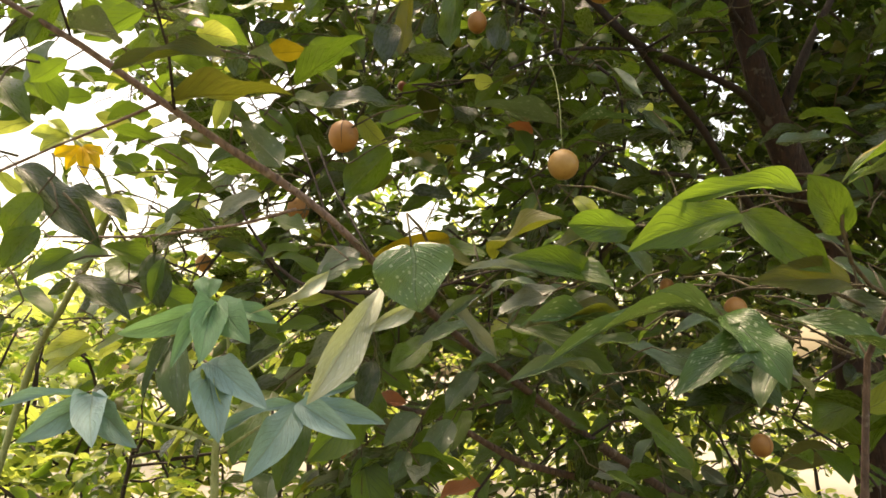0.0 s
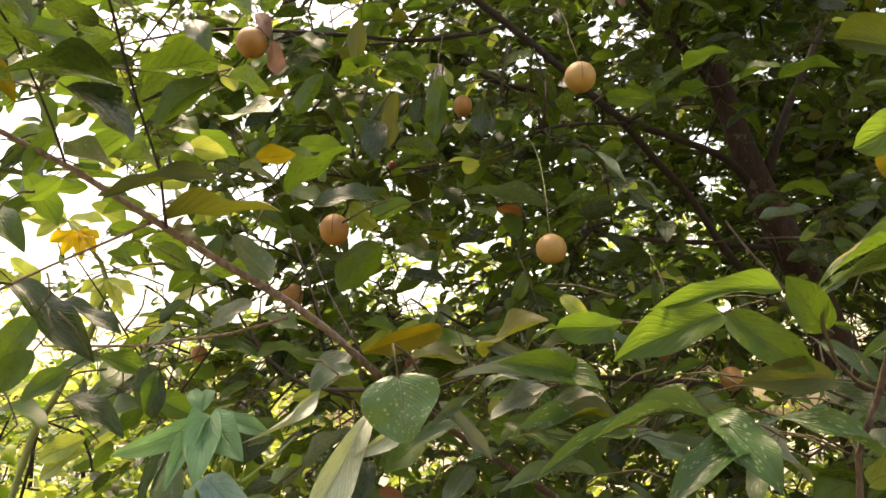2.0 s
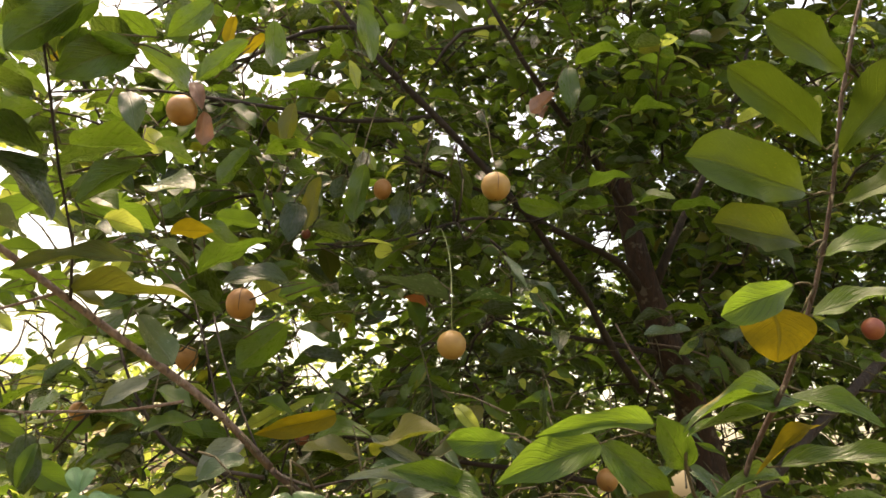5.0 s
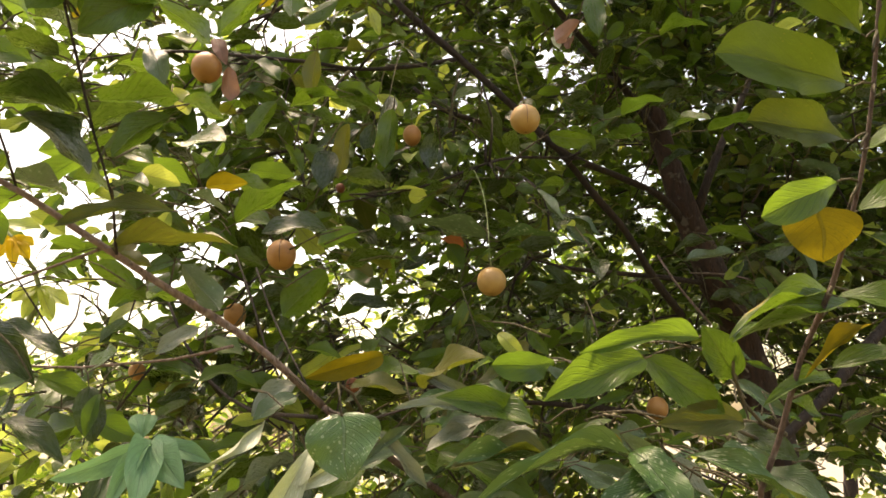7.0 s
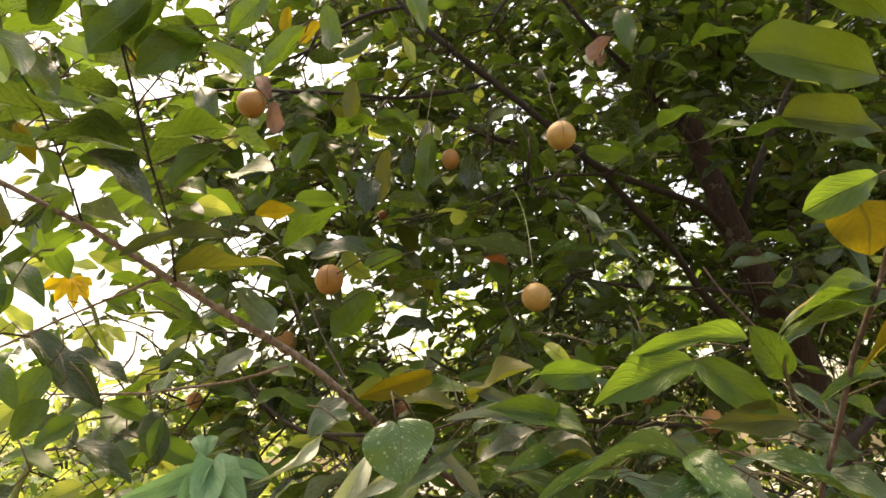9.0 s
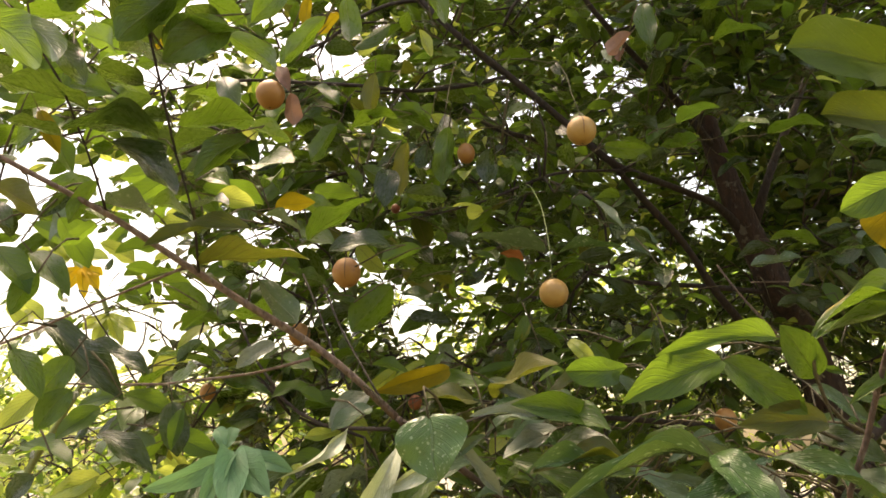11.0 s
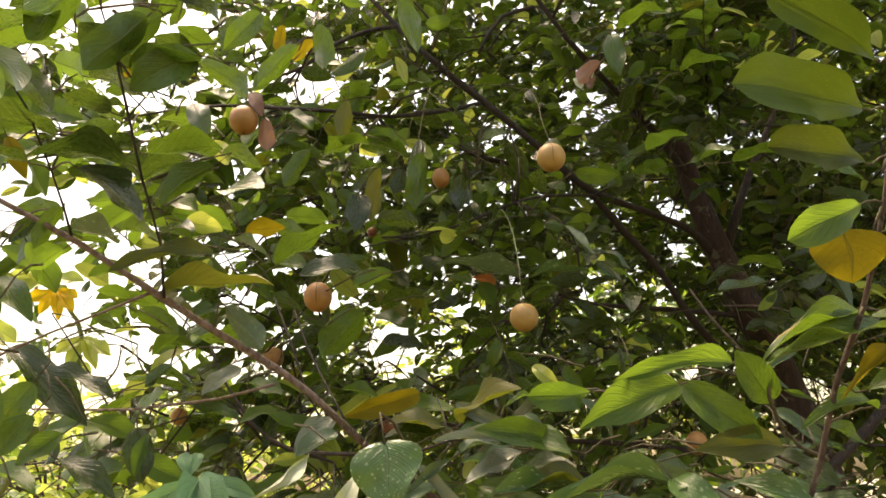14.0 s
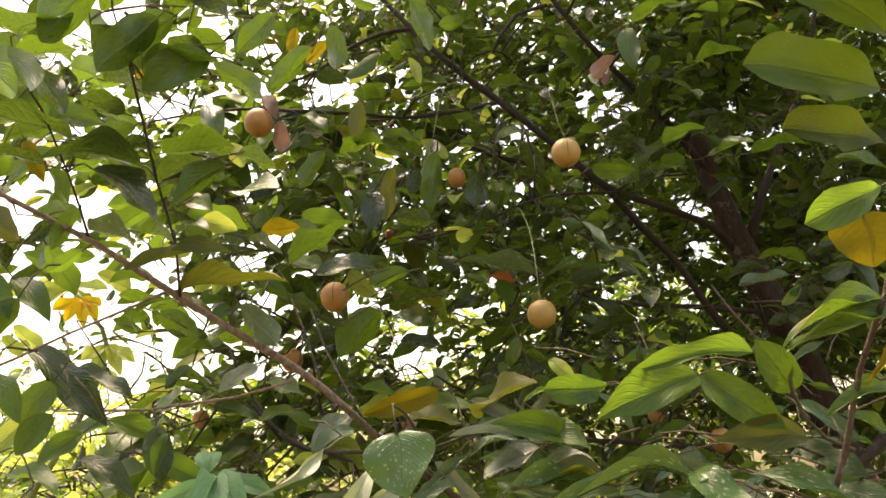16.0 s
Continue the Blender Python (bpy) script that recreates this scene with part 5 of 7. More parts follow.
leaf(tree, "green", (-0.021, 1.489, 2.137), (-0.092, 1.516, 2.104), 0.062, (-0.38, 0.13, 0.92), arch=0.10)
leaf(tree, "green", (-0.223, 1.694, 2.139), (-0.168, 1.728, 2.064), 0.035, (0.37, -0.92, -0.14), arch=0.00)
leaf(tree, "green", (-0.305, 1.644, 2.062), (-0.402, 1.680, 2.014), 0.070, (-0.39, 0.16, 0.91), arch=0.05)
leaf(tree, "green", (-0.023, 1.530, 2.202), (-0.074, 1.526, 2.130), 0.034, (-0.69, 0.56, 0.46), arch=0.05)
leaf(tree, "dark", (-0.098, 1.788, 2.169), (-0.005, 1.745, 2.082), 0.043, (0.58, 0.78, 0.24), arch=0.05)
leaf(tree, "dark", (-0.351, 1.636, 2.182), (-0.253, 1.637, 2.154), 0.036, (0.17, 0.76, 0.63), arch=0.10)
leaf(tree, "green", (-0.106, 1.658, 2.067), (-0.029, 1.673, 2.033), 0.037, (0.27, 0.49, 0.83), arch=0.10)
leaf(tree, "green", (-0.464, 1.692, 2.299), (-0.365, 1.716, 2.284), 0.037, (0.24, -0.97, 0.01), arch=0.10)
leaf(tree, "dark", (-0.136, 1.732, 2.355), (-0.075, 1.725, 2.283), 0.039, (0.60, 0.66, 0.45), arch=0.10)
leaf(tree, "dark", (-0.247, 1.729, 2.117), (-0.348, 1.712, 2.069), 0.077, (-0.45, 0.20, 0.87), arch=0.05)
leaf(tree, "dark", (-0.311, 1.498, 2.263), (-0.217, 1.506, 2.253), 0.071, (0.10, 0.07, 0.99), arch=0.05)
leaf(tree, "dark", (-0.288, 1.812, 2.156), (-0.277, 1.837, 2.076), 0.030, (0.23, 0.92, 0.32), arch=0.10)
leaf(tree, "dark", (-0.340, 1.813, 2.170), (-0.447, 1.778, 2.136), 0.076, (-0.35, 0.18, 0.92), arch=0.05)
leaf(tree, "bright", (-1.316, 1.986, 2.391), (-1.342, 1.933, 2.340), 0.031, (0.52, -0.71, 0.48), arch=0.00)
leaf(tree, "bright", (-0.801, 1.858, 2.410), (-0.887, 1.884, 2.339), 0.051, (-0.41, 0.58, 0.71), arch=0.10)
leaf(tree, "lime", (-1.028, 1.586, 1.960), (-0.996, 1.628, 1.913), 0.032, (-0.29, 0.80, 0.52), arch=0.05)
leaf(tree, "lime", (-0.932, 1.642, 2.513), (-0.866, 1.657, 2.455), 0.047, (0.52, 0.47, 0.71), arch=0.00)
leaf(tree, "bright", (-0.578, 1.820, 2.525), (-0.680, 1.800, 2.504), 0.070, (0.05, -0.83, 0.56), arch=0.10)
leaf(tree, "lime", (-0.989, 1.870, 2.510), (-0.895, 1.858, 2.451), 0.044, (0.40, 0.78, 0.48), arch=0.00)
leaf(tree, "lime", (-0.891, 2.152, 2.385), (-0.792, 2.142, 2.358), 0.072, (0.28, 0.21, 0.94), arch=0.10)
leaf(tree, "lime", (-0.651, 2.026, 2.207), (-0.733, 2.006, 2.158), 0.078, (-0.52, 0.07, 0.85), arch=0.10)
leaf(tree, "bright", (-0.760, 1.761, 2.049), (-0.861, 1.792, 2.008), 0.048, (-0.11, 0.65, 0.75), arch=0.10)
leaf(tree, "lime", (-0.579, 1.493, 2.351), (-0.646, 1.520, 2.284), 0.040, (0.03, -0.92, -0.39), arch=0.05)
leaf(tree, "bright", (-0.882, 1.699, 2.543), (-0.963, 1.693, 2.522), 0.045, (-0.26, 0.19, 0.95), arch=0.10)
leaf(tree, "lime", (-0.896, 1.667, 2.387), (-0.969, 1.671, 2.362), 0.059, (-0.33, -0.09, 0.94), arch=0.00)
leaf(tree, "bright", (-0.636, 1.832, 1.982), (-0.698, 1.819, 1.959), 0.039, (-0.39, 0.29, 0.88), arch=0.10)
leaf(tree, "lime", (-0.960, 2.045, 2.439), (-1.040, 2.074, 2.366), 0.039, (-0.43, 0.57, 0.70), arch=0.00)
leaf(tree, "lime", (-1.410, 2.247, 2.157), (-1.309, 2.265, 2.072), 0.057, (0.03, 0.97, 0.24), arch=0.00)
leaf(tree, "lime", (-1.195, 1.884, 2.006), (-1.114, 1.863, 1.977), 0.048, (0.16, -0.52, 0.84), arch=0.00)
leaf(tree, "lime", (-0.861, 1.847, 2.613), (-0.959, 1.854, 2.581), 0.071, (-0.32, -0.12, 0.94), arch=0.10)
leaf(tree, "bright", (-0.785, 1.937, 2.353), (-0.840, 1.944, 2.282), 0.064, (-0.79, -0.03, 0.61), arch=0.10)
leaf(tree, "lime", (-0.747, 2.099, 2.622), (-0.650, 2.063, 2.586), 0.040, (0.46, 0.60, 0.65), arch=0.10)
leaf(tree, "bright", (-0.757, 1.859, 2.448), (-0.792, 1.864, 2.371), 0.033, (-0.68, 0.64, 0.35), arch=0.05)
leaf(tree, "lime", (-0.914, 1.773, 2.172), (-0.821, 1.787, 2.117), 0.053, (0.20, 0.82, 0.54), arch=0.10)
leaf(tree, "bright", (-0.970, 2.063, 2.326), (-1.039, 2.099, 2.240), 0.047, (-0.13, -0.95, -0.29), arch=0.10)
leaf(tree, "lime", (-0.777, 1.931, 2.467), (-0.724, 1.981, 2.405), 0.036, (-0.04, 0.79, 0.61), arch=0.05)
leaf(tree, "bright", (-0.549, 1.058, 2.156), (-0.615, 1.041, 2.115), 0.056, (-0.50, -0.14, 0.86), arch=0.00)
leaf(tree, "green", (-0.941, 1.175, 2.280), (-0.823, 1.135, 2.228), 0.074, (0.44, 0.15, 0.89), arch=0.10)
leaf(tree, "green", (-0.759, 1.158, 2.206), (-0.868, 1.186, 2.173), 0.087, (-0.33, -0.19, 0.93), arch=0.00)
leaf(tree, "green", (-0.668, 1.077, 2.398), (-0.796, 1.113, 2.394), 0.095, (-0.10, -0.26, 0.96), arch=0.05)
leaf(tree, "green", (-0.683, 1.104, 2.188), (-0.763, 1.102, 2.131), 0.055, (-0.15, -0.96, 0.24), arch=0.10)
leaf(tree, "green", (-0.528, 0.820, 2.143), (-0.533, 0.807, 2.064), 0.028, (0.46, -0.88, 0.12), arch=0.05)
leaf(tree, "dark", (-0.507, 0.772, 2.243), (-0.559, 0.762, 2.227), 0.046, (-0.24, -0.26, 0.94), arch=0.05)
leaf(tree, "green", (-0.342, 0.799, 2.131), (-0.404, 0.756, 2.083), 0.067, (-0.49, -0.23, 0.84), arch=0.00)
leaf(tree, "bright", (-0.544, 0.858, 2.307), (-0.471, 0.832, 2.219), 0.041, (0.69, 0.61, 0.39), arch=0.05)
leaf(tree, "bright", (-0.654, 0.999, 2.249), (-0.734, 1.014, 2.204), 0.045, (-0.43, 0.27, 0.86), arch=0.10)
leaf(tree, "green", (-0.580, 1.020, 2.198), (-0.514, 1.024, 2.153), 0.035, (0.17, -0.97, 0.17), arch=0.10)
leaf(tree, "dark", (-0.381, 1.061, 2.225), (-0.461, 1.083, 2.203), 0.040, (-0.24, 0.08, 0.97), arch=0.10)
leaf(tree, "green", (-0.421, 0.811, 2.205), (-0.499, 0.839, 2.178), 0.060, (-0.40, -0.27, 0.87), arch=0.00)
leaf(tree, "green", (-0.538, 0.952, 2.147), (-0.473, 0.949, 2.055), 0.035, (0.24, 0.96, 0.14), arch=0.10)
leaf(tree, "green", (-0.592, 1.053, 2.240), (-0.495, 1.030, 2.191), 0.073, (0.47, 0.12, 0.88), arch=0.00)
leaf(tree, "bright", (-0.562, 1.117, 2.365), (-0.621, 1.074, 2.288), 0.047, (-0.81, 0.06, 0.59), arch=0.10)
leaf(tree, "bright", (-0.472, 1.356, 2.285), (-0.392, 1.377, 2.217), 0.083, (0.62, -0.56, 0.55), arch=0.05)
leaf(tree, "bright", (-0.798, 1.280, 2.066), (-0.754, 1.313, 2.050), 0.024, (-0.26, 0.68, 0.69), arch=0.10)
leaf(tree, "bright", (-0.769, 1.586, 1.989), (-0.679, 1.568, 1.941), 0.033, (0.35, 0.88, 0.32), arch=0.00)
leaf(tree, "bright", (-0.463, 1.077, 2.054), (-0.493, 1.046, 1.989), 0.025, (-0.89, 0.40, 0.22), arch=0.10)
leaf(tree, "bright", (-0.721, 1.111, 1.992), (-0.634, 1.086, 1.935), 0.037, (0.40, 0.89, 0.21), arch=0.10)
leaf(tree, "bright", (-0.640, 1.478, 2.061), (-0.747, 1.502, 2.056), 0.051, (0.05, 0.41, 0.91), arch=0.05)
leaf(tree, "bright", (-0.799, 1.582, 2.205), (-0.884, 1.602, 2.174), 0.050, (-0.28, -0.95, 0.15), arch=0.10)
leaf(tree, "bright", (-0.537, 1.303, 2.106), (-0.459, 1.330, 2.077), 0.062, (0.26, 0.24, 0.93), arch=0.05)
leaf(tree, "green", (-0.845, 1.393, 2.064), (-0.896, 1.365, 2.005), 0.035, (-0.75, 0.54, 0.39), arch=0.05)
leaf(tree, "bright", (-0.879, 1.411, 2.315), (-0.822, 1.415, 2.220), 0.049, (0.39, 0.88, 0.27), arch=0.05)
leaf(tree, "olive", (0.717, 1.649, 2.479), (0.804, 1.657, 2.458), 0.030, (0.16, -0.93, 0.33), arch=0.10)
leaf(tree, "dark", (0.643, 1.714, 2.669), (0.724, 1.712, 2.639), 0.043, (0.34, -0.14, 0.93), arch=0.00)
leaf(tree, "dark", (0.577, 1.577, 2.377), (0.678, 1.567, 2.337), 0.033, (0.34, 0.62, 0.71), arch=0.05)
leaf(tree, "dark", (0.667, 1.695, 2.792), (0.750, 1.704, 2.710), 0.034, (0.57, 0.52, 0.63), arch=0.00)
leaf(tree, "dark", (0.786, 1.457, 2.388), (0.657, 1.413, 2.331), 0.048, (-0.43, 0.10, 0.90), arch=0.10)
leaf(tree, "dark", (0.772, 1.690, 2.822), (0.663, 1.660, 2.749), 0.029, (-0.53, 0.68, 0.51), arch=0.10)
leaf(tree, "dark", (0.833, 1.624, 2.306), (0.745, 1.636, 2.266), 0.037, (-0.38, -0.70, 0.61), arch=0.10)
leaf(tree, "green", (0.753, 1.477, 2.403), (0.651, 1.450, 2.347), 0.021, (-0.45, 0.77, 0.45), arch=0.10)
leaf(tree, "olive", (0.718, 1.614, 2.629), (0.808, 1.627, 2.612), 0.046, (0.21, -0.16, 0.96), arch=0.10)
leaf(tree, "green", (0.821, 1.781, 2.397), (0.907, 1.795, 2.310), 0.053, (0.71, 0.02, 0.70), arch=0.10)
leaf(tree, "olive", (0.721, 1.494, 2.580), (0.809, 1.523, 2.536), 0.052, (0.51, -0.56, 0.66), arch=0.05)
leaf(tree, "dark", (0.717, 1.422, 2.399), (0.631, 1.412, 2.381), 0.027, (-0.23, 0.57, 0.79), arch=0.00)
leaf(tree, "green", (-0.601, 1.845, 2.121), (-0.523, 1.837, 2.066), 0.032, (0.16, -0.92, 0.37), arch=0.00)
leaf(tree, "green", (-1.092, 1.706, 2.176), (-1.172, 1.704, 2.134), 0.063, (-0.46, -0.06, 0.88), arch=0.05)
leaf(tree, "lime", (-0.997, 1.649, 2.107), (-1.069, 1.601, 2.060), 0.042, (-0.68, 0.55, 0.48), arch=0.10)
leaf(tree, "bright", (-0.789, 1.833, 2.081), (-0.681, 1.865, 2.060), 0.059, (0.03, 0.48, 0.88), arch=0.10)
leaf(tree, "bright", (-0.538, 1.476, 2.201), (-0.526, 1.505, 2.114), 0.035, (0.13, 0.94, 0.33), arch=0.05)
leaf(tree, "green", (-0.562, 1.449, 1.911), (-0.479, 1.463, 1.877), 0.044, (0.18, 0.66, 0.72), arch=0.00)
leaf(tree, "bright", (-0.598, 1.755, 1.934), (-0.662, 1.715, 1.916), 0.035, (0.41, -0.82, 0.39), arch=0.00)
leaf(tree, "bright", (-0.941, 1.803, 2.233), (-1.040, 1.771, 2.208), 0.051, (-0.37, 0.55, 0.75), arch=0.05)
leaf(tree, "green", (-0.953, 1.643, 2.137), (-1.041, 1.632, 2.116), 0.068, (-0.24, 0.06, 0.97), arch=0.00)
leaf(tree, "green", (-0.764, 1.692, 2.284), (-0.854, 1.715, 2.281), 0.033, (0.13, 0.62, 0.77), arch=0.10)
leaf(tree, "dark", (0.494, 1.133, 1.765), (0.531, 1.157, 1.685), 0.016, (0.65, 0.59, 0.48), kind="long")
leaf(tree, "bright", (0.489, 1.158, 1.720), (0.400, 1.163, 1.694), 0.021, (-0.21, -0.80, 0.56), kind="long")
leaf(tree, "baked_grey", (0.634, 1.036, 1.755), (0.571, 1.062, 1.717), 0.015, (-0.50, -0.82, 0.29), kind="long")
leaf(tree, "bright", (0.397, 1.125, 1.768), (0.316, 1.156, 1.746), 0.023, (0.10, 0.74, 0.66), kind="long")
leaf(tree, "dark", (0.157, 1.069, 1.615), (0.216, 1.013, 1.593), 0.017, (-0.47, -0.71, 0.53), kind="long")
leaf(tree, "dark", (0.092, 1.181, 1.505), (0.031, 1.165, 1.499), 0.012, (0.09, -0.64, 0.76), kind="long")
leaf(tree, "bright", (0.477, 1.250, 1.657), (0.374, 1.228, 1.622), 0.019, (0.02, -0.88, 0.48), kind="long")
leaf(tree, "bright", (0.580, 1.220, 1.579), (0.499, 1.201, 1.557), 0.014, (0.07, -0.87, 0.48), kind="long")
leaf(tree, "bright", (0.835, 1.432, 1.664), (0.871, 1.427, 1.620), 0.014, (-0.22, -0.97, -0.08), kind="long")
leaf(tree, "bright", (-0.008, 1.092, 1.551), (0.045, 1.076, 1.521), 0.016, (-0.09, -0.94, 0.34), kind="long")
leaf(tree, "baked_grey", (0.629, 1.197, 1.736), (0.677, 1.161, 1.702), 0.015, (-0.28, -0.83, 0.48), kind="long")
leaf(tree, "bright", (0.442, 1.016, 1.538), (0.398, 1.022, 1.535), 0.012, (-0.15, -0.72, 0.68), kind="long")
leaf(tree, "bright", (0.004, 1.072, 1.587), (0.065, 1.030, 1.561), 0.018, (-0.18, -0.69, 0.71), kind="long")
leaf(tree, "bright", (0.578, 0.988, 1.618), (0.508, 0.950, 1.566), 0.017, (-0.27, -0.57, 0.77), kind="long")
leaf(tree, "bright", (0.069, 1.101, 1.599), (0.149, 1.117, 1.588), 0.028, (0.21, -0.47, 0.86), kind="long")
leaf(tree, "baked_grey", (0.532, 1.351, 1.502), (0.570, 1.309, 1.451), 0.022, (-0.36, -0.84, 0.40), kind="long")
leaf(tree, "bright", (0.685, 1.129, 1.583), (0.601, 1.070, 1.545), 0.014, (-0.01, -0.53, 0.85), kind="long")
leaf(tree, "baked_grey", (0.564, 1.045, 1.556), (0.595, 0.989, 1.539), 0.014, (-0.55, -0.51, 0.66), kind="long")
leaf(tree, "bright", (0.155, 1.296, 1.743), (0.061, 1.315, 1.729), 0.023, (0.10, 0.87, 0.49), kind="long")
leaf(tree, "bright", (0.671, 1.069, 1.548), (0.607, 1.061, 1.537), 0.014, (-0.02, -0.74, 0.67), kind="long")
leaf(tree, "dark", (0.317, 0.972, 1.758), (0.318, 0.972, 1.695), 0.012, (-0.30, -0.95, 0.01), kind="long")
leaf(tree, "dark", (0.175, 1.479, 1.537), (0.074, 1.519, 1.489), 0.032, (-0.50, -0.78, 0.37), kind="long")
leaf(tree, "bright", (0.749, 1.452, 1.602), (0.682, 1.467, 1.578), 0.014, (-0.36, -0.76, 0.53), kind="long")
leaf(tree, "baked_grey", (0.186, 1.321, 1.652), (0.117, 1.349, 1.582), 0.027, (-0.72, -0.45, 0.53), kind="long")
leaf(tree, "baked_grey", (0.824, 1.268, 1.543), (0.788, 1.286, 1.503), 0.011, (-0.74, -0.51, 0.43), kind="long")
leaf(tree, "green", (0.172, 1.465, 1.618), (0.235, 1.450, 1.596), 0.017, (0.08, -0.72, 0.69), kind="long")
leaf(tree, "baked_grey", (0.163, 1.056, 1.670), (0.206, 1.001, 1.628), 0.014, (-0.11, -0.66, 0.74), kind="long")
leaf(tree, "bright", (0.616, 1.083, 1.697), (0.669, 1.081, 1.676), 0.011, (-0.03, -1.00, 0.04), kind="long")
leaf(tree, "bright", (0.457, 1.405, 1.592), (0.360, 1.439, 1.559), 0.027, (-0.40, -0.87, 0.30), kind="long")
leaf(tree, "bright", (0.352, 1.071, 1.726), (0.371, 1.040, 1.661), 0.015, (-0.35, -0.88, 0.32), kind="long")
leaf(tree, "dark", (0.708, 1.185, 1.484), (0.621, 1.119, 1.478), 0.023, (0.09, -0.21, 0.97), kind="long")
leaf(tree, "bright", (0.690, 1.157, 1.612), (0.758, 1.173, 1.598), 0.030, (0.30, -0.54, 0.79), kind="long")
leaf(tree, "bright", (0.178, 0.975, 1.687), (0.131, 0.939, 1.669), 0.013, (0.10, -0.56, 0.82), kind="long")
leaf(tree, "bright", (0.466, 1.423, 1.542), (0.527, 1.429, 1.530), 0.016, (0.16, -0.91, 0.38), kind="long")
leaf(tree, "bright", (-0.302, 1.143, 1.581), (-0.249, 1.160, 1.544), 0.039, (0.61, -0.40, 0.68), arch=0.00)
leaf(tree, "bright", (-0.125, 1.176, 1.733), (-0.058, 1.133, 1.709), 0.024, (0.57, 0.56, 0.59), arch=0.10)
leaf(tree, "bright", (-0.266, 1.068, 1.731), (-0.198, 1.005, 1.705), 0.031, (-0.16, -0.52, 0.84), arch=0.05)
leaf(tree, "lime", (-0.094, 1.407, 1.753), (-0.169, 1.438, 1.705), 0.031, (-0.03, 0.82, 0.58), arch=0.00)
leaf(tree, "lime", (-0.456, 1.397, 1.742), (-0.373, 1.375, 1.727), 0.028, (-0.17, -0.91, 0.38), arch=0.00)
leaf(tree, "green", (-0.383, 1.179, 1.715), (-0.290, 1.139, 1.682), 0.026, (-0.25, -0.89, 0.38), arch=0.10)
leaf(tree, "bright", (-0.217, 1.060, 1.686), (-0.270, 1.043, 1.669), 0.029, (0.05, -0.75, 0.66), arch=0.10)
leaf(tree, "green", (-0.273, 1.246, 1.555), (-0.342, 1.275, 1.540), 0.029, (-0.42, -0.69, 0.59), arch=0.05)
leaf(tree, "bright", (-0.208, 1.191, 1.585), (-0.274, 1.153, 1.564), 0.030, (0.23, -0.74, 0.63), arch=0.05)
leaf(tree, "bright", (-0.395, 1.422, 1.561), (-0.321, 1.405, 1.548), 0.032, (0.03, -0.54, 0.84), arch=0.00)
leaf(tree, "bright", (-0.142, 1.439, 1.518), (-0.059, 1.433, 1.465), 0.037, (0.17, -0.92, 0.36), arch=0.10)
leaf(tree, "lime", (-0.168, 1.095, 1.618), (-0.226, 1.090, 1.609), 0.021, (0.03, -0.95, 0.31), arch=0.00)
leaf(tree, "bright", (-0.023, 1.337, 1.525), (-0.107, 1.334, 1.517), 0.040, (-0.05, -0.64, 0.77), arch=0.05)
leaf(tree, "bright", (-0.302, 1.290, 1.711), (-0.219, 1.281, 1.676), 0.035, (0.22, -0.68, 0.70), arch=0.10)
leaf(tree, "lime", (-0.357, 1.374, 1.587), (-0.435, 1.370, 1.567), 0.025, (-0.01, -0.97, 0.23), arch=0.00)
leaf(tree, "bright", (-0.455, 1.386, 1.774), (-0.355, 1.358, 1.718), 0.039, (0.36, 0.91, 0.19), arch=0.10)
leaf(tree, "pale", (0.411, 1.405, 2.506), (0.428, 1.394, 2.466), 0.019, (-0.26, -0.95, 0.16), arch=0.1)
leaf(tree, "brown", (0.452, 1.399, 2.517), (0.420, 1.390, 2.484), 0.021, (-0.63, 0.64, 0.44), arch=0.1)
leaf(tree, "brown", (0.440, 1.400, 2.515), (0.416, 1.393, 2.474), 0.019, (-0.47, 0.88, 0.12), arch=0.1)
leaf(tree, "pale", (0.453, 1.392, 2.540), (0.449, 1.385, 2.492), 0.017, (-0.28, -0.94, 0.17), arch=0.1)
leaf(tree, "brown", (0.465, 1.400, 2.508), (0.440, 1.392, 2.468), 0.019, (-0.50, 0.86, 0.14), arch=0.1)
leaf(tree, "green", (0.171, 1.327, 1.440), (0.273, 1.338, 1.399), 0.033, (0.23, -0.92, 0.31), arch=0.10)
leaf(tree, "baked_grey", (0.293, 1.131, 1.464), (0.336, 1.141, 1.404), 0.024, (0.50, -0.84, 0.21), arch=0.00)
leaf(tree, "baked_grey", (-0.029, 1.067, 1.361), (-0.080, 1.054, 1.334), 0.014, (-0.11, -0.81, 0.58), arch=0.10)
leaf(tree, "baked_grey", (-0.222, 1.316, 1.435), (-0.135, 1.304, 1.387), 0.031, (0.30, -0.66, 0.69), arch=0.05)
leaf(tree, "sheen_silver", (-0.142, 1.100, 1.342), (-0.189, 1.031, 1.346), 0.018, (0.68, -0.43, 0.60), arch=0.10)
leaf(tree, "bright", (-0.134, 1.204, 1.344), (-0.038, 1.214, 1.320), 0.027, (0.20, -0.86, 0.47), arch=0.00)
leaf(tree, "baked_grey", (0.092, 1.076, 1.520), (0.038, 1.018, 1.509), 0.022, (0.18, -0.35, 0.92), arch=0.05)
leaf(tree, "bright", (-0.150, 1.034, 1.526), (-0.171, 0.980, 1.462), 0.018, (0.09, -0.77, 0.63), arch=0.05)
leaf(tree, "green", (0.235, 1.065, 1.360), (0.280, 1.044, 1.338), 0.015, (-0.04, -0.76, 0.65), arch=0.05)
leaf(tree, "sheen_silver", (-0.176, 1.378, 1.390), (-0.253, 1.357, 1.340), 0.023, (-0.01, -0.92, 0.40), arch=0.10)
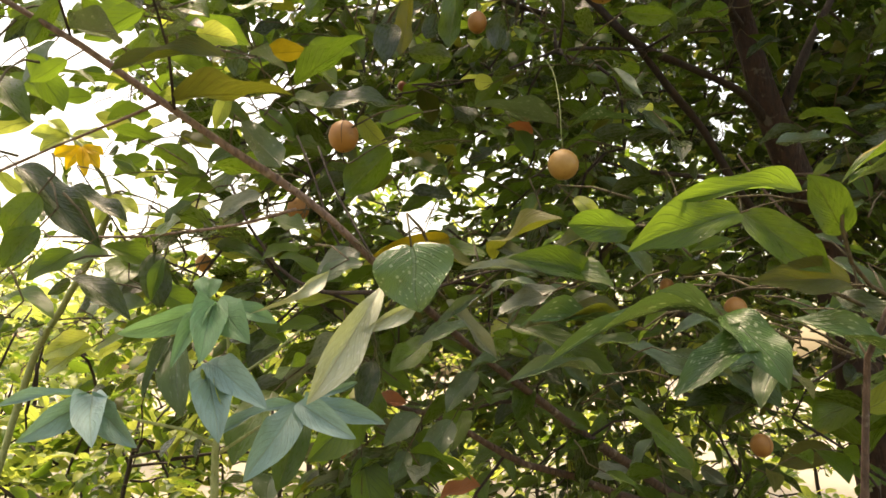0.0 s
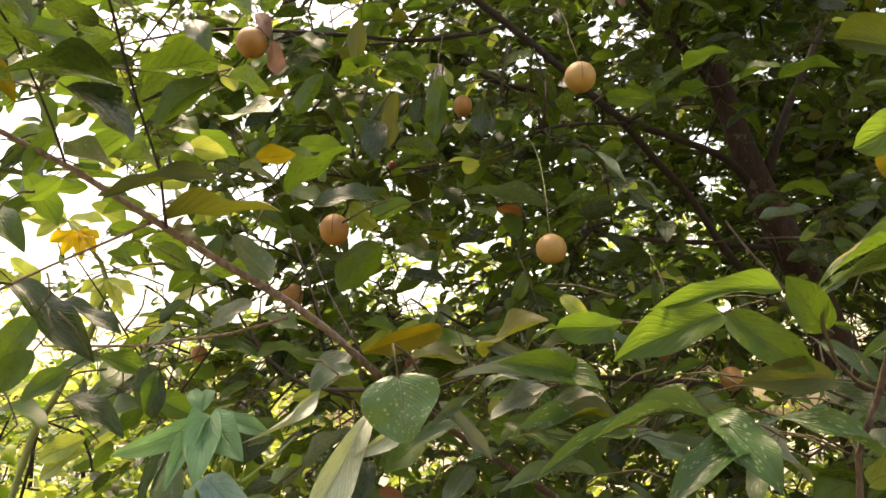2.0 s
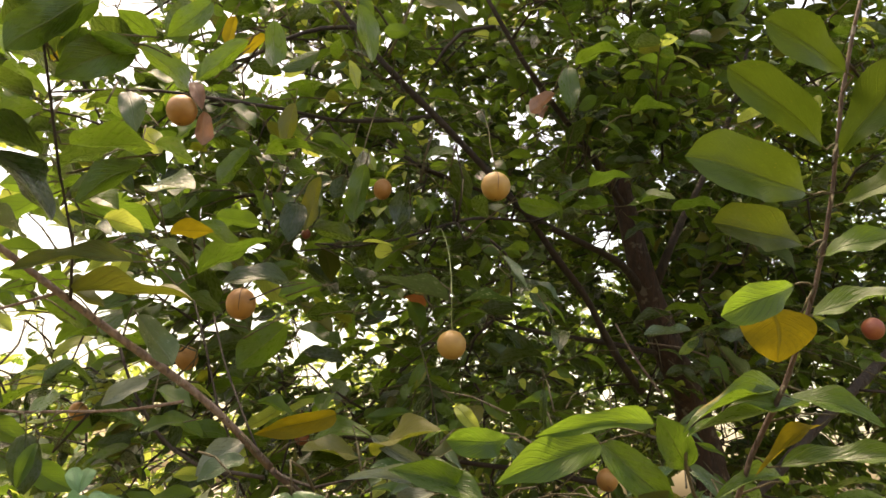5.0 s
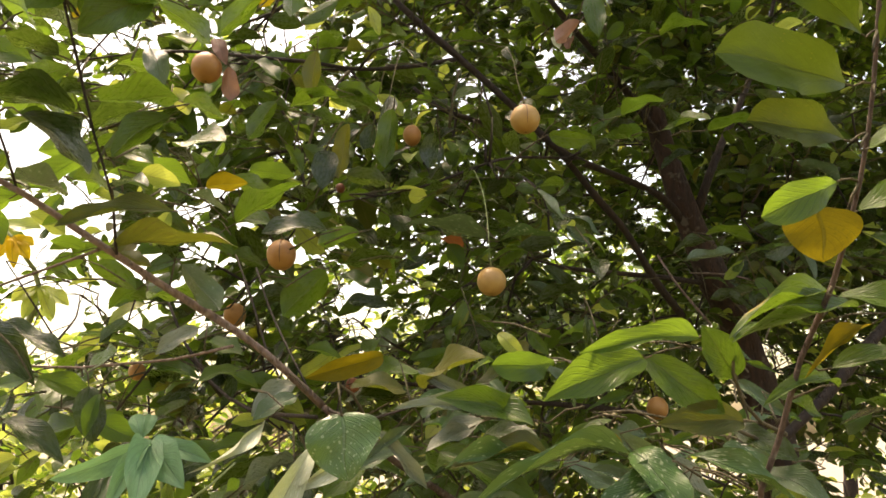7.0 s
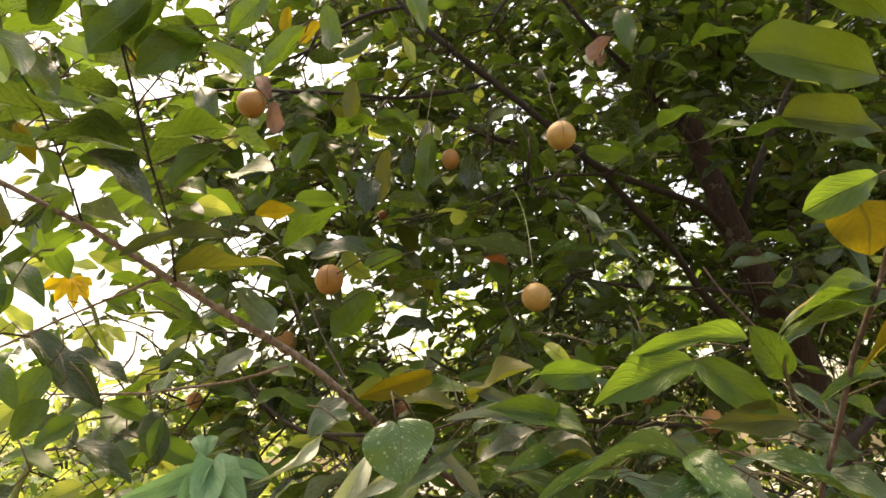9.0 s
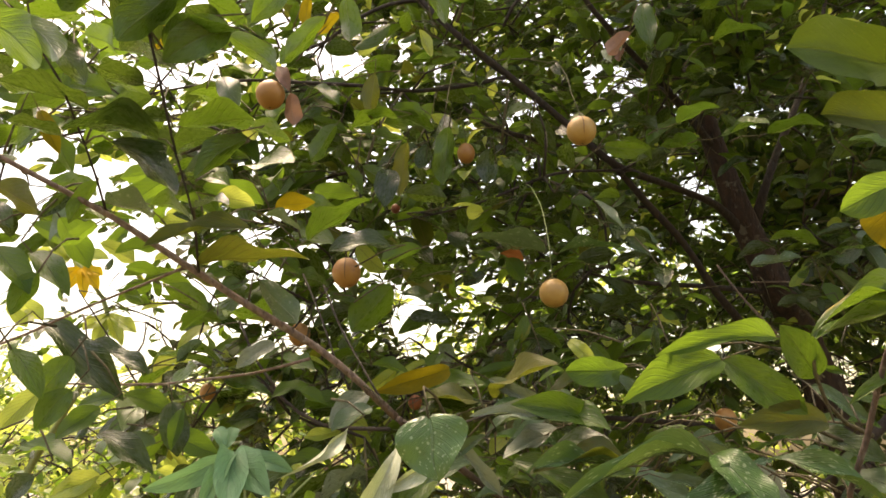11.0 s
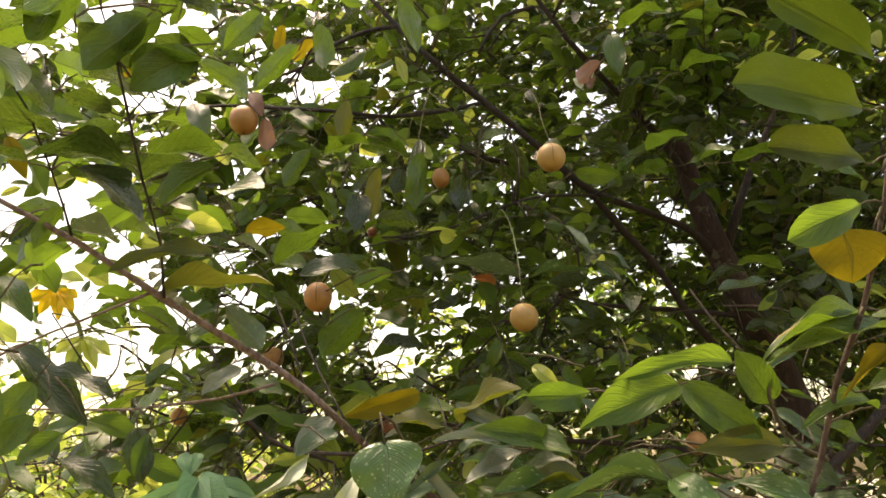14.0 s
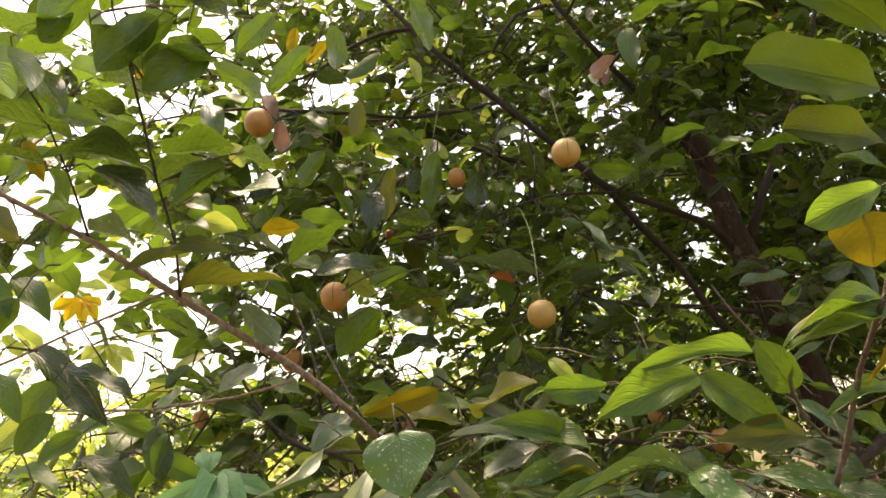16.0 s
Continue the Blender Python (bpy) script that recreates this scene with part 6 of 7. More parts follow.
leaf(tree, "green", (0.043, 1.277, 1.509), (0.088, 1.240, 1.470), 0.016, (-0.01, -0.73, 0.68), arch=0.10)
leaf(tree, "green", (0.280, 1.138, 1.446), (0.335, 1.080, 1.403), 0.021, (-0.14, -0.67, 0.73), arch=0.10)
leaf(tree, "baked_grey", (-0.080, 1.368, 1.294), (-0.011, 1.317, 1.285), 0.018, (-0.39, -0.64, 0.66), arch=0.10)
leaf(tree, "baked_grey", (-0.251, 1.343, 1.499), (-0.135, 1.278, 1.471), 0.037, (-0.04, -0.45, 0.89), arch=0.10)
leaf(tree, "green", (0.371, 1.168, 1.531), (0.439, 1.136, 1.504), 0.026, (-0.18, -0.83, 0.52), arch=0.10)
leaf(tree, "green", (0.400, 1.287, 2.215), (0.469, 1.321, 2.176), 0.026, (0.43, 0.15, 0.89), arch=0.10)
leaf(tree, "baked_grey", (0.857, 1.292, 1.980), (0.883, 1.261, 1.877), 0.028, (0.91, 0.40, 0.11), arch=0.10)
leaf(tree, "baked_grey", (0.350, 1.562, 1.939), (0.437, 1.546, 1.876), 0.033, (0.46, 0.77, 0.44), arch=0.10)
leaf(tree, "baked_grey", (0.303, 1.195, 2.040), (0.341, 1.145, 1.962), 0.019, (0.85, 0.52, 0.08), arch=0.00)
leaf(tree, "baked_grey", (0.422, 1.483, 2.079), (0.498, 1.427, 2.021), 0.047, (0.05, -0.70, 0.72), arch=0.00)
leaf(tree, "baked_grey", (0.794, 1.289, 1.911), (0.882, 1.322, 1.842), 0.032, (0.45, 0.43, 0.78), arch=0.05)
leaf(tree, "green", (0.677, 1.287, 1.981), (0.775, 1.282, 1.964), 0.043, (0.18, 0.22, 0.96), arch=0.10)
leaf(tree, "green", (0.873, 1.354, 2.399), (0.962, 1.344, 2.330), 0.036, (0.60, 0.31, 0.74), arch=0.10)
leaf(tree, "green", (0.618, 1.468, 2.350), (0.499, 1.436, 2.265), 0.035, (-0.55, 0.64, 0.53), arch=0.10)
leaf(tree, "dark", (0.523, 1.347, 2.210), (0.442, 1.353, 2.187), 0.027, (-0.16, 0.65, 0.74), arch=0.10)
leaf(tree, "green", (0.863, 1.256, 2.183), (0.955, 1.228, 2.143), 0.053, (0.08, -0.72, 0.69), arch=0.05)
leaf(tree, "baked_grey", (1.001, 1.442, 2.035), (0.900, 1.411, 2.007), 0.022, (-0.38, 0.64, 0.67), arch=0.00)
leaf(tree, "dark", (0.770, 1.443, 2.014), (0.683, 1.471, 1.991), 0.030, (0.01, 0.66, 0.75), arch=0.10)
leaf(tree, "dark", (0.461, 1.385, 1.990), (0.367, 1.359, 1.958), 0.027, (-0.40, 0.58, 0.71), arch=0.00)
leaf(tree, "dark", (0.458, 1.435, 1.893), (0.348, 1.454, 1.870), 0.046, (-0.09, 0.50, 0.86), arch=0.10)
leaf(tree, "dark", (0.767, 1.188, 2.258), (0.862, 1.220, 2.233), 0.029, (0.13, 0.34, 0.93), arch=0.00)
leaf(tree, "dark", (0.371, 1.468, 1.956), (0.456, 1.481, 1.873), 0.038, (0.19, -0.98, 0.05), arch=0.10)
leaf(tree, "dark", (0.469, 1.479, 2.365), (0.530, 1.429, 2.293), 0.036, (0.75, -0.03, 0.66), arch=0.10)
leaf(tree, "baked_grey", (0.963, 1.391, 2.182), (1.034, 1.340, 2.116), 0.046, (0.70, 0.07, 0.71), arch=0.10)
leaf(tree, "dark", (0.625, 1.481, 2.272), (0.512, 1.504, 2.254), 0.036, (-0.07, 0.38, 0.92), arch=0.10)
leaf(tree, "dark", (0.592, 1.227, 2.233), (0.647, 1.249, 2.171), 0.025, (0.53, 0.54, 0.66), arch=0.10)
leaf(tree, "baked_grey", (0.728, 1.276, 1.938), (0.601, 1.231, 1.912), 0.028, (-0.36, 0.62, 0.69), arch=0.00)
leaf(tree, "baked_grey", (0.840, 1.300, 1.951), (0.935, 1.322, 1.941), 0.025, (0.24, -0.96, 0.14), arch=0.00)
leaf(tree, "dark", (0.884, 1.340, 2.026), (0.805, 1.342, 2.003), 0.020, (-0.12, 0.86, 0.49), arch=0.00)
leaf(tree, "dark", (1.005, 1.598, 1.910), (0.910, 1.599, 1.894), 0.024, (-0.09, 0.80, 0.60), arch=0.00)
leaf(tree, "green", (1.059, 1.455, 2.287), (0.949, 1.475, 2.235), 0.063, (-0.35, 0.34, 0.87), arch=0.05)
leaf(tree, "dark", (0.728, 1.344, 1.872), (0.762, 1.301, 1.824), 0.023, (0.88, 0.34, 0.32), arch=0.00)
leaf(tree, "dark", (0.793, 1.340, 1.873), (0.695, 1.341, 1.855), 0.033, (-0.12, 0.71, 0.70), arch=0.00)
leaf(tree, "baked_grey", (0.366, 1.341, 2.034), (0.458, 1.360, 1.973), 0.036, (0.32, -0.93, 0.18), arch=0.00)
leaf(tree, "dark", (1.059, 1.490, 2.115), (0.944, 1.448, 2.068), 0.037, (-0.47, 0.38, 0.80), arch=0.00)
leaf(cassava, "blue", (-0.387, 0.800, 1.476), (-0.459, 0.740, 1.466), 0.014, (0.49, -0.68, 0.54), kind="wedge", arch=0.10, name="leaflet", petiole=False)
leaf(cassava, "blue", (-0.387, 0.800, 1.476), (-0.408, 0.700, 1.436), 0.030, (0.91, -0.30, 0.27), kind="wedge", arch=0.10, name="leaflet", petiole=False)
leaf(cassava, "blue", (-0.387, 0.800, 1.476), (-0.331, 0.690, 1.433), 0.036, (0.02, -0.36, 0.93), kind="wedge", arch=0.10, name="leaflet", petiole=False)
leaf(cassava, "blue", (-0.387, 0.800, 1.476), (-0.302, 0.720, 1.429), 0.033, (-0.44, -0.76, 0.48), kind="wedge", arch=0.10, name="leaflet", petiole=False)
leaf(cassava, "blue", (-0.161, 0.800, 1.468), (-0.238, 0.740, 1.436), 0.015, (0.35, -0.75, 0.56), kind="wedge", arch=0.10, name="leaflet", petiole=False)
leaf(cassava, "blue", (-0.161, 0.800, 1.468), (-0.189, 0.700, 1.400), 0.038, (0.52, -0.57, 0.63), kind="wedge", arch=0.10, name="leaflet", petiole=False)
leaf(cassava, "blue", (-0.161, 0.800, 1.468), (-0.087, 0.720, 1.438), 0.030, (-0.57, -0.69, 0.44), kind="wedge", arch=0.10, name="leaflet", petiole=False)
leaf(cassava, "blue", (-0.161, 0.800, 1.468), (-0.060, 0.760, 1.449), 0.025, (-0.27, -0.88, 0.40), kind="wedge", arch=0.10, name="leaflet", petiole=False)
leaf(cassava, "blue", (-0.161, 0.800, 1.468), (-0.099, 0.840, 1.491), 0.009, (0.50, -0.86, 0.15), kind="wedge", arch=0.10, name="leaflet", petiole=False)
leaf(cassava, "blue", (-0.261, 0.800, 1.513), (-0.215, 0.700, 1.436), 0.041, (0.05, -0.59, 0.80), kind="wedge", arch=0.10, name="leaflet", petiole=False)
leaf(cassava, "blue", (-0.261, 0.800, 1.513), (-0.176, 0.720, 1.467), 0.034, (-0.32, -0.71, 0.63), kind="wedge", arch=0.10, name="leaflet", petiole=False)
leaf(cassava, "mint", (-0.265, 0.830, 1.582), (-0.347, 0.760, 1.542), 0.030, (0.68, -0.73, -0.12), kind="wedge", arch=0.10, name="leaflet", petiole=False)
leaf(cassava, "mint", (-0.265, 0.830, 1.582), (-0.273, 0.720, 1.507), 0.022, (0.30, -0.55, 0.78), kind="wedge", arch=0.10, name="leaflet", petiole=False)
leaf(cassava, "mint", (-0.265, 0.830, 1.582), (-0.241, 0.710, 1.512), 0.038, (0.27, -0.44, 0.85), kind="wedge", arch=0.10, name="leaflet", petiole=False)
leaf(cassava, "mint", (-0.265, 0.830, 1.582), (-0.201, 0.740, 1.532), 0.041, (-0.30, -0.62, 0.73), kind="wedge", arch=0.10, name="leaflet", petiole=False)
leaf(cassava, "mint", (-0.265, 0.830, 1.582), (-0.187, 0.800, 1.556), 0.023, (-0.19, -0.88, 0.43), kind="wedge", arch=0.10, name="leaflet", petiole=False)
leaf(cassava, "mint", (-0.273, 0.820, 1.584), (-0.292, 0.840, 1.613), 0.018, (-0.02, -0.83, 0.56), kind="wedge", arch=0.10, name="leaflet", petiole=False)
leaf(cassava, "mint", (-0.273, 0.820, 1.584), (-0.274, 0.850, 1.613), 0.016, (0.45, -0.61, 0.65), kind="wedge", arch=0.10, name="leaflet", petiole=False)
# leaflets behind the fan: their shade is put into the duller tone
leaf(cassava, "baked_grey", (-0.318, 0.860, 1.548), (-0.287, 0.800, 1.454), 0.039, (-0.10, -0.85, 0.51), kind="wedge", arch=0.10, name="leaflet", petiole=False)
leaf(cassava, "baked_grey", (-0.318, 0.860, 1.548), (-0.333, 0.800, 1.474), 0.014, (0.04, -0.78, 0.62), kind="wedge", arch=0.10, name="leaflet", petiole=False)
leaf(cassava, "lime", (-0.259, 0.800, 1.508), (-0.215, 0.720, 1.456), 0.013, (-0.33, -0.64, 0.70), kind="wedge", arch=0.10, name="leaflet", petiole=False)
leaf(cassava, "lime", (-0.241, 0.820, 1.533), (-0.218, 0.780, 1.506), 0.012, (-0.32, -0.65, 0.69), kind="wedge", arch=0.10, name="leaflet", petiole=False)
leaf(cassava, "lime", (-0.241, 0.820, 1.533), (-0.235, 0.780, 1.507), 0.009, (0.49, -0.42, 0.76), kind="wedge", arch=0.10, name="leaflet", petiole=False)
leaf(tall_plant, "sunlit_yellow", (-1.240, 2.335, 2.270), (-1.315, 2.299, 2.222), 0.048, (0.25, -0.92, 0.30), kind="wedge", name="leaflet", petiole=False)
leaf(tall_plant, "sunlit_yellow", (-1.240, 2.335, 2.270), (-1.259, 2.285, 2.172), 0.041, (0.41, -0.84, 0.35), kind="wedge", name="leaflet", petiole=False)
leaf(tall_plant, "sunlit_yellow", (-1.240, 2.335, 2.270), (-1.188, 2.274, 2.146), 0.040, (0.38, -0.76, 0.53), kind="wedge", name="leaflet", petiole=False)
leaf(tall_plant, "sunlit_yellow", (-1.240, 2.335, 2.270), (-1.161, 2.313, 2.185), 0.044, (0.33, -0.79, 0.51), kind="wedge", name="leaflet", petiole=False)
leaf(tall_plant, "sunlit_yellow", (-1.240, 2.335, 2.270), (-1.168, 2.345, 2.243), 0.050, (0.29, -0.84, 0.46), kind="wedge", name="leaflet", petiole=False)
leaf(tall_plant, "lime", (-1.325, 2.418, 2.333), (-1.386, 2.339, 2.256), 0.052, (0.46, -0.78, 0.42), kind="wedge", name="leaflet", petiole=False)
leaf(tall_plant, "lime", (-1.325, 2.418, 2.333), (-1.441, 2.366, 2.328), 0.057, (0.36, -0.85, 0.40), kind="wedge", name="leaflet", petiole=False)
leaf(tall_plant, "lime", (-1.325, 2.418, 2.333), (-1.404, 2.398, 2.387), 0.054, (0.46, -0.80, 0.38), kind="wedge", name="leaflet", petiole=False)
leaf(tall_plant, "lime", (-1.325, 2.418, 2.333), (-1.167, 2.374, 2.312), 0.068, (-0.15, -0.81, 0.57), kind="wedge", name="leaflet", petiole=False)
leaf(tall_plant, "lime", (-1.325, 2.418, 2.333), (-1.199, 2.351, 2.226), 0.051, (0.18, -0.72, 0.66), kind="wedge", name="leaflet", petiole=False)
leaf(tall_plant, "rust", (-1.395, 2.456, 2.374), (-1.410, 2.426, 2.309), 0.028, (0.43, -0.85, 0.30), kind="wedge", name="leaflet", petiole=False)
leaf(tall_plant, "rust", (-1.395, 2.456, 2.374), (-1.359, 2.431, 2.296), 0.027, (0.42, -0.79, 0.45), kind="wedge", name="leaflet", petiole=False)
leaf(tall_plant, "lime", (-1.157, 2.393, 2.111), (-1.199, 2.311, 2.042), 0.049, (0.46, -0.70, 0.55), kind="wedge", name="leaflet", petiole=False)
leaf(tall_plant, "lime", (-1.157, 2.393, 2.111), (-1.165, 2.331, 1.986), 0.044, (0.38, -0.84, 0.39), kind="wedge", name="leaflet", petiole=False)
leaf(tall_plant, "lime", (-1.157, 2.393, 2.111), (-1.069, 2.331, 1.989), 0.045, (0.29, -0.75, 0.59), kind="wedge", name="leaflet", petiole=False)
leaf(tall_plant, "lime", (-1.157, 2.393, 2.111), (-1.040, 2.366, 2.040), 0.051, (0.17, -0.79, 0.59), kind="wedge", name="leaflet", petiole=False)

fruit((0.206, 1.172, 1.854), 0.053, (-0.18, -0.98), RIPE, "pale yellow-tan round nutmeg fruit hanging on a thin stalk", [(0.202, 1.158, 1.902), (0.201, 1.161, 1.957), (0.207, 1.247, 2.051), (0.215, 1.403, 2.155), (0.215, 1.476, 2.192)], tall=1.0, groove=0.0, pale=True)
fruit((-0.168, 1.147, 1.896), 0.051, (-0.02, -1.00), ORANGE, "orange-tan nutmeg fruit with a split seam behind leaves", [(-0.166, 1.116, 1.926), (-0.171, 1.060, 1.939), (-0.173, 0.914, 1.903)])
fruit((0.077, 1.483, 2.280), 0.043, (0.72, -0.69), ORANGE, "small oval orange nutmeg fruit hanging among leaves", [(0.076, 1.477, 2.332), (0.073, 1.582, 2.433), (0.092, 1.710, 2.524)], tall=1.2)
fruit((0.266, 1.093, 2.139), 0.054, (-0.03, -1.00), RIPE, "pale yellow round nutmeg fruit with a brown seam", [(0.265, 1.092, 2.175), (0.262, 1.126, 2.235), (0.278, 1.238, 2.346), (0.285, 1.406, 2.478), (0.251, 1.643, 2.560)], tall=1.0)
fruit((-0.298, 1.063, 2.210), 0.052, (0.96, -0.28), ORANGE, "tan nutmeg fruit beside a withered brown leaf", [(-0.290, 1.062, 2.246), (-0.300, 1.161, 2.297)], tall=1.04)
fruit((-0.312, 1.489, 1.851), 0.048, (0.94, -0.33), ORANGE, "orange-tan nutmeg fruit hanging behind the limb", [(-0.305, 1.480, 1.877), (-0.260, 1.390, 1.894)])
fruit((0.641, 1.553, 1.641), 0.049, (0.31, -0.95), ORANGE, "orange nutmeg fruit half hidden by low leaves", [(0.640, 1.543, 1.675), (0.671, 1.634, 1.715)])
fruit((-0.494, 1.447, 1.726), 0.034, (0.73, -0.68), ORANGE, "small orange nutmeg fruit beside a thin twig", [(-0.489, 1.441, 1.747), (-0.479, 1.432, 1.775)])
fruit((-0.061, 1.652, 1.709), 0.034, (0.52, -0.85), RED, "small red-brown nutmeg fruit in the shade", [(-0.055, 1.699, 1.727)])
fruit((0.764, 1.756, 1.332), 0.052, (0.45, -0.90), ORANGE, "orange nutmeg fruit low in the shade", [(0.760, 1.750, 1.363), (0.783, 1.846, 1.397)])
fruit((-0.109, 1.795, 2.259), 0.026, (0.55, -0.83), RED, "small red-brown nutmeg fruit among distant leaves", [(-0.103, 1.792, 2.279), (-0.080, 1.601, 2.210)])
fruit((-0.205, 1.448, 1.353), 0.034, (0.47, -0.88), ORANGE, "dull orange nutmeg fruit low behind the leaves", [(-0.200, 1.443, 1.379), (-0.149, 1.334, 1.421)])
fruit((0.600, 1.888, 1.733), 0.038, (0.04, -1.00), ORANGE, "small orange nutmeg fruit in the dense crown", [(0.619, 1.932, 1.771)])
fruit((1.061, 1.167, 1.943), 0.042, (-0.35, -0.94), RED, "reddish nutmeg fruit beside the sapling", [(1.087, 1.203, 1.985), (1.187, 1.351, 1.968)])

# ---- crown of the nutmeg tree ----
def add_leaf_stalks():
    """A thin stalk for every single leaf, from its base to the nearest limb of its plant."""
    wood = {o: np.vstack([l for q, l in SKELETON if q == o]) for o in {q for q, _ in SKELETON}}
    for owner, base, x, wanted, blade_ob in PETIOLES:
        if not wanted:
            continue
        b, pts = np.array(base), wood[owner]
        near = pts[np.argmin(np.linalg.norm(pts[:, :3] - b, axis=1))]
        gap = np.linalg.norm(near[:3] - b)
        if gap < 0.004:
            continue
        if gap > 0.07:
            near = np.array([*(b + (near[:3] - b) * 0.07 / gap), 0.001])
            gap = 0.07
        back = b - np.array(x) * min(0.05, 0.4 * gap)
        line = smooth_line([(*near[:3], 0.0016), (*((near[:3] + back) / 2 + [0, 0, 0.08 * gap]), 0.0013), (*back, 0.0011), (*b, 0.0010)], 0.04)
        line[:, :3] -= np.array(owner.location)
        stalk = part("leaf_stalk", tubes_mesh("leaf_stalk", [line], TWIG, 5), blade_ob)
        stalk.matrix_parent_inverse = blade_ob.matrix_basis.inverted()


def join_lines(name, lines, parent, material, sides=5):
    moved = [np.hstack([l[:, :3] - np.array(parent.location), l[:, 3:]]) for l in lines]
    ob = part(name, tubes_mesh(name, moved, material, sides), parent)
    ob["kind"] = "stuff"
    return ob


add_leaf_stalks()

rng = np.random.default_rng(5)


def crown_points(rng, n, lo, hi, keep):
    out = []
    while len(out) < n:
        p = rng.uniform(lo, hi)
        if rng.uniform() < keep(p):
            out.append(p)
    return out


def inner(p):
    # the crown thins out towards the open side on the left and stays clear of the near limb
    x, y, z = p
    near = 1.22 if x > 0.5 and z > 1.75 else 1.5
    if y < near:
        return 0.0
    if z < 1.75 and x > 0.4 * y:
        return 0.12
    if z < 1.62 and x < -0.18 * y:
        return 0.05
    left = min(1.0, max(0.0, (x / y + 0.5) / 0.4))
    rise = (z - 1.58) / y
    if rise > 0.12 and -0.36 < x / y < -0.02:
        left *= 0.45
    return 0.26 + 0.74 * left


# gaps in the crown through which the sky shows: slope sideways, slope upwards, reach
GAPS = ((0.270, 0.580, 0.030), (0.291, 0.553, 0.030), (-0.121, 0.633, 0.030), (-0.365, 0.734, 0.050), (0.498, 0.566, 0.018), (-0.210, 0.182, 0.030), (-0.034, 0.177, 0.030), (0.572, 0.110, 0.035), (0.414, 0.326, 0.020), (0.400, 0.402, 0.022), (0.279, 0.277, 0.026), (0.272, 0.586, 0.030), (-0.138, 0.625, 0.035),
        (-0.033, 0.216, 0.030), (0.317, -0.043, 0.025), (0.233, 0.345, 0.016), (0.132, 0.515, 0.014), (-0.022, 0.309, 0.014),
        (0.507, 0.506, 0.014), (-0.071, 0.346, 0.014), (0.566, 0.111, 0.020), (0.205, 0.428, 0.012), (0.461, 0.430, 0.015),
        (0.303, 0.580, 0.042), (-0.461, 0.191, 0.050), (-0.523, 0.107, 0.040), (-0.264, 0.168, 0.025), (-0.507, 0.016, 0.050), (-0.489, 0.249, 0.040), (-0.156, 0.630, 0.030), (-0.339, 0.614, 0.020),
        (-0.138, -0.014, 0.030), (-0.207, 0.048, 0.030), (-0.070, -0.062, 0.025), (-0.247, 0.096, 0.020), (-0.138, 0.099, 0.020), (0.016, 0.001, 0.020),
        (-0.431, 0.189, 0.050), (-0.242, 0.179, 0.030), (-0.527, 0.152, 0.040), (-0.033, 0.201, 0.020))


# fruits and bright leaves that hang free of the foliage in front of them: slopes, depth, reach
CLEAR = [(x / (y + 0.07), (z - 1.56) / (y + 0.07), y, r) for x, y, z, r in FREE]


def bare_limbs(rows, keep=0.12):
    """Leaf rows without most of those that would hang in front of the thick limbs, on the side of the clearing."""
    wood = np.vstack([l for o, l in SKELETON if o == tree])
    wood = wood[(wood[:, 3] > 0.004) & (wood[:, 3] < 0.018) & (wood[:, 1] > 1.3)]
    shown = np.stack([(wood[:, 0] + 0.00) / (wood[:, 1] + 0.07), (wood[:, 2] - 1.56) / (wood[:, 1] + 0.07)], -1)
    rows = np.asarray(rows)
    mid = rows[:, :3] + rows[:, 3:6] * rows[:, 9:10] * 0.5
    at = np.stack([(mid[:, 0] + 0.00) / (mid[:, 1] + 0.07), (mid[:, 2] - 1.56) / (mid[:, 1] + 0.07)], -1)
    chance = np.random.default_rng(9).uniform(size=len(rows))
    stay = np.ones(len(rows), bool)
    for k in range(len(rows)):
        gap = np.hypot(*(shown - at[k]).T)
        near = (gap < 0.022 + wood[:, 3] / wood[:, 1]) & (wood[:, 1] > mid[k, 1])
        stay[k] = not near.any() or chance[k] < keep
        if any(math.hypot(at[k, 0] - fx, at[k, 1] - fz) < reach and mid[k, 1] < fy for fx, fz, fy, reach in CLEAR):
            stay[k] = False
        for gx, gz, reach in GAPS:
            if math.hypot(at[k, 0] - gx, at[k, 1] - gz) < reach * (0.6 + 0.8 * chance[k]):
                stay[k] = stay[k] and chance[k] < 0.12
    return rows[stay]


skeleton_nodes = [q for o, l in SKELETON if o == tree for q in l[::4, :3] if q[1] > 1.25]
targets = crown_points(rng, 660, (-1.9, 1.2, 0.95), (2.6, 3.6, 3.9), inner)
# upper crown, mostly out of view, added to shade the foliage below it
targets += crown_points(rng, 200, (-0.6, 1.6, 3.6), (2.8, 4.2, 5.2), lambda p: 1.0)
targets += crown_points(rng, 30, (0.4, 2.0, 2.7), (1.5, 3.4, 3.9), lambda p: 1.0)
targets += crown_points(rng, 540, (-0.7, 2.3, 1.3), (3.2, 4.3, 3.9), lambda p: 0.1 if p[2] < 1.8 and p[0] > 0.4 * p[1] else min(1.0, max(0.12, (p[0] / p[1] + 0.3) / 0.3)))
targets += crown_points(rng, 170, (0.8, 2.5, 2.0), (3.0, 4.2, 3.9), lambda p: 1.0 if p[0] / p[1] > 0.36 else 0.0)
targets += crown_points(rng, 22, (0.62, 1.45, 2.3), (1.12, 1.85, 2.95), lambda p: 1.0)
targets += crown_points(rng, 70, (0.2, 2.3, 1.5), (3.2, 4.3, 3.9), lambda p: 1.0 if 0.08 < p[0] / p[1] < 0.75 else 0.0)
branch_lines = grow(rng, skeleton_nodes, targets)
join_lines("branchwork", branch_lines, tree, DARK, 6)
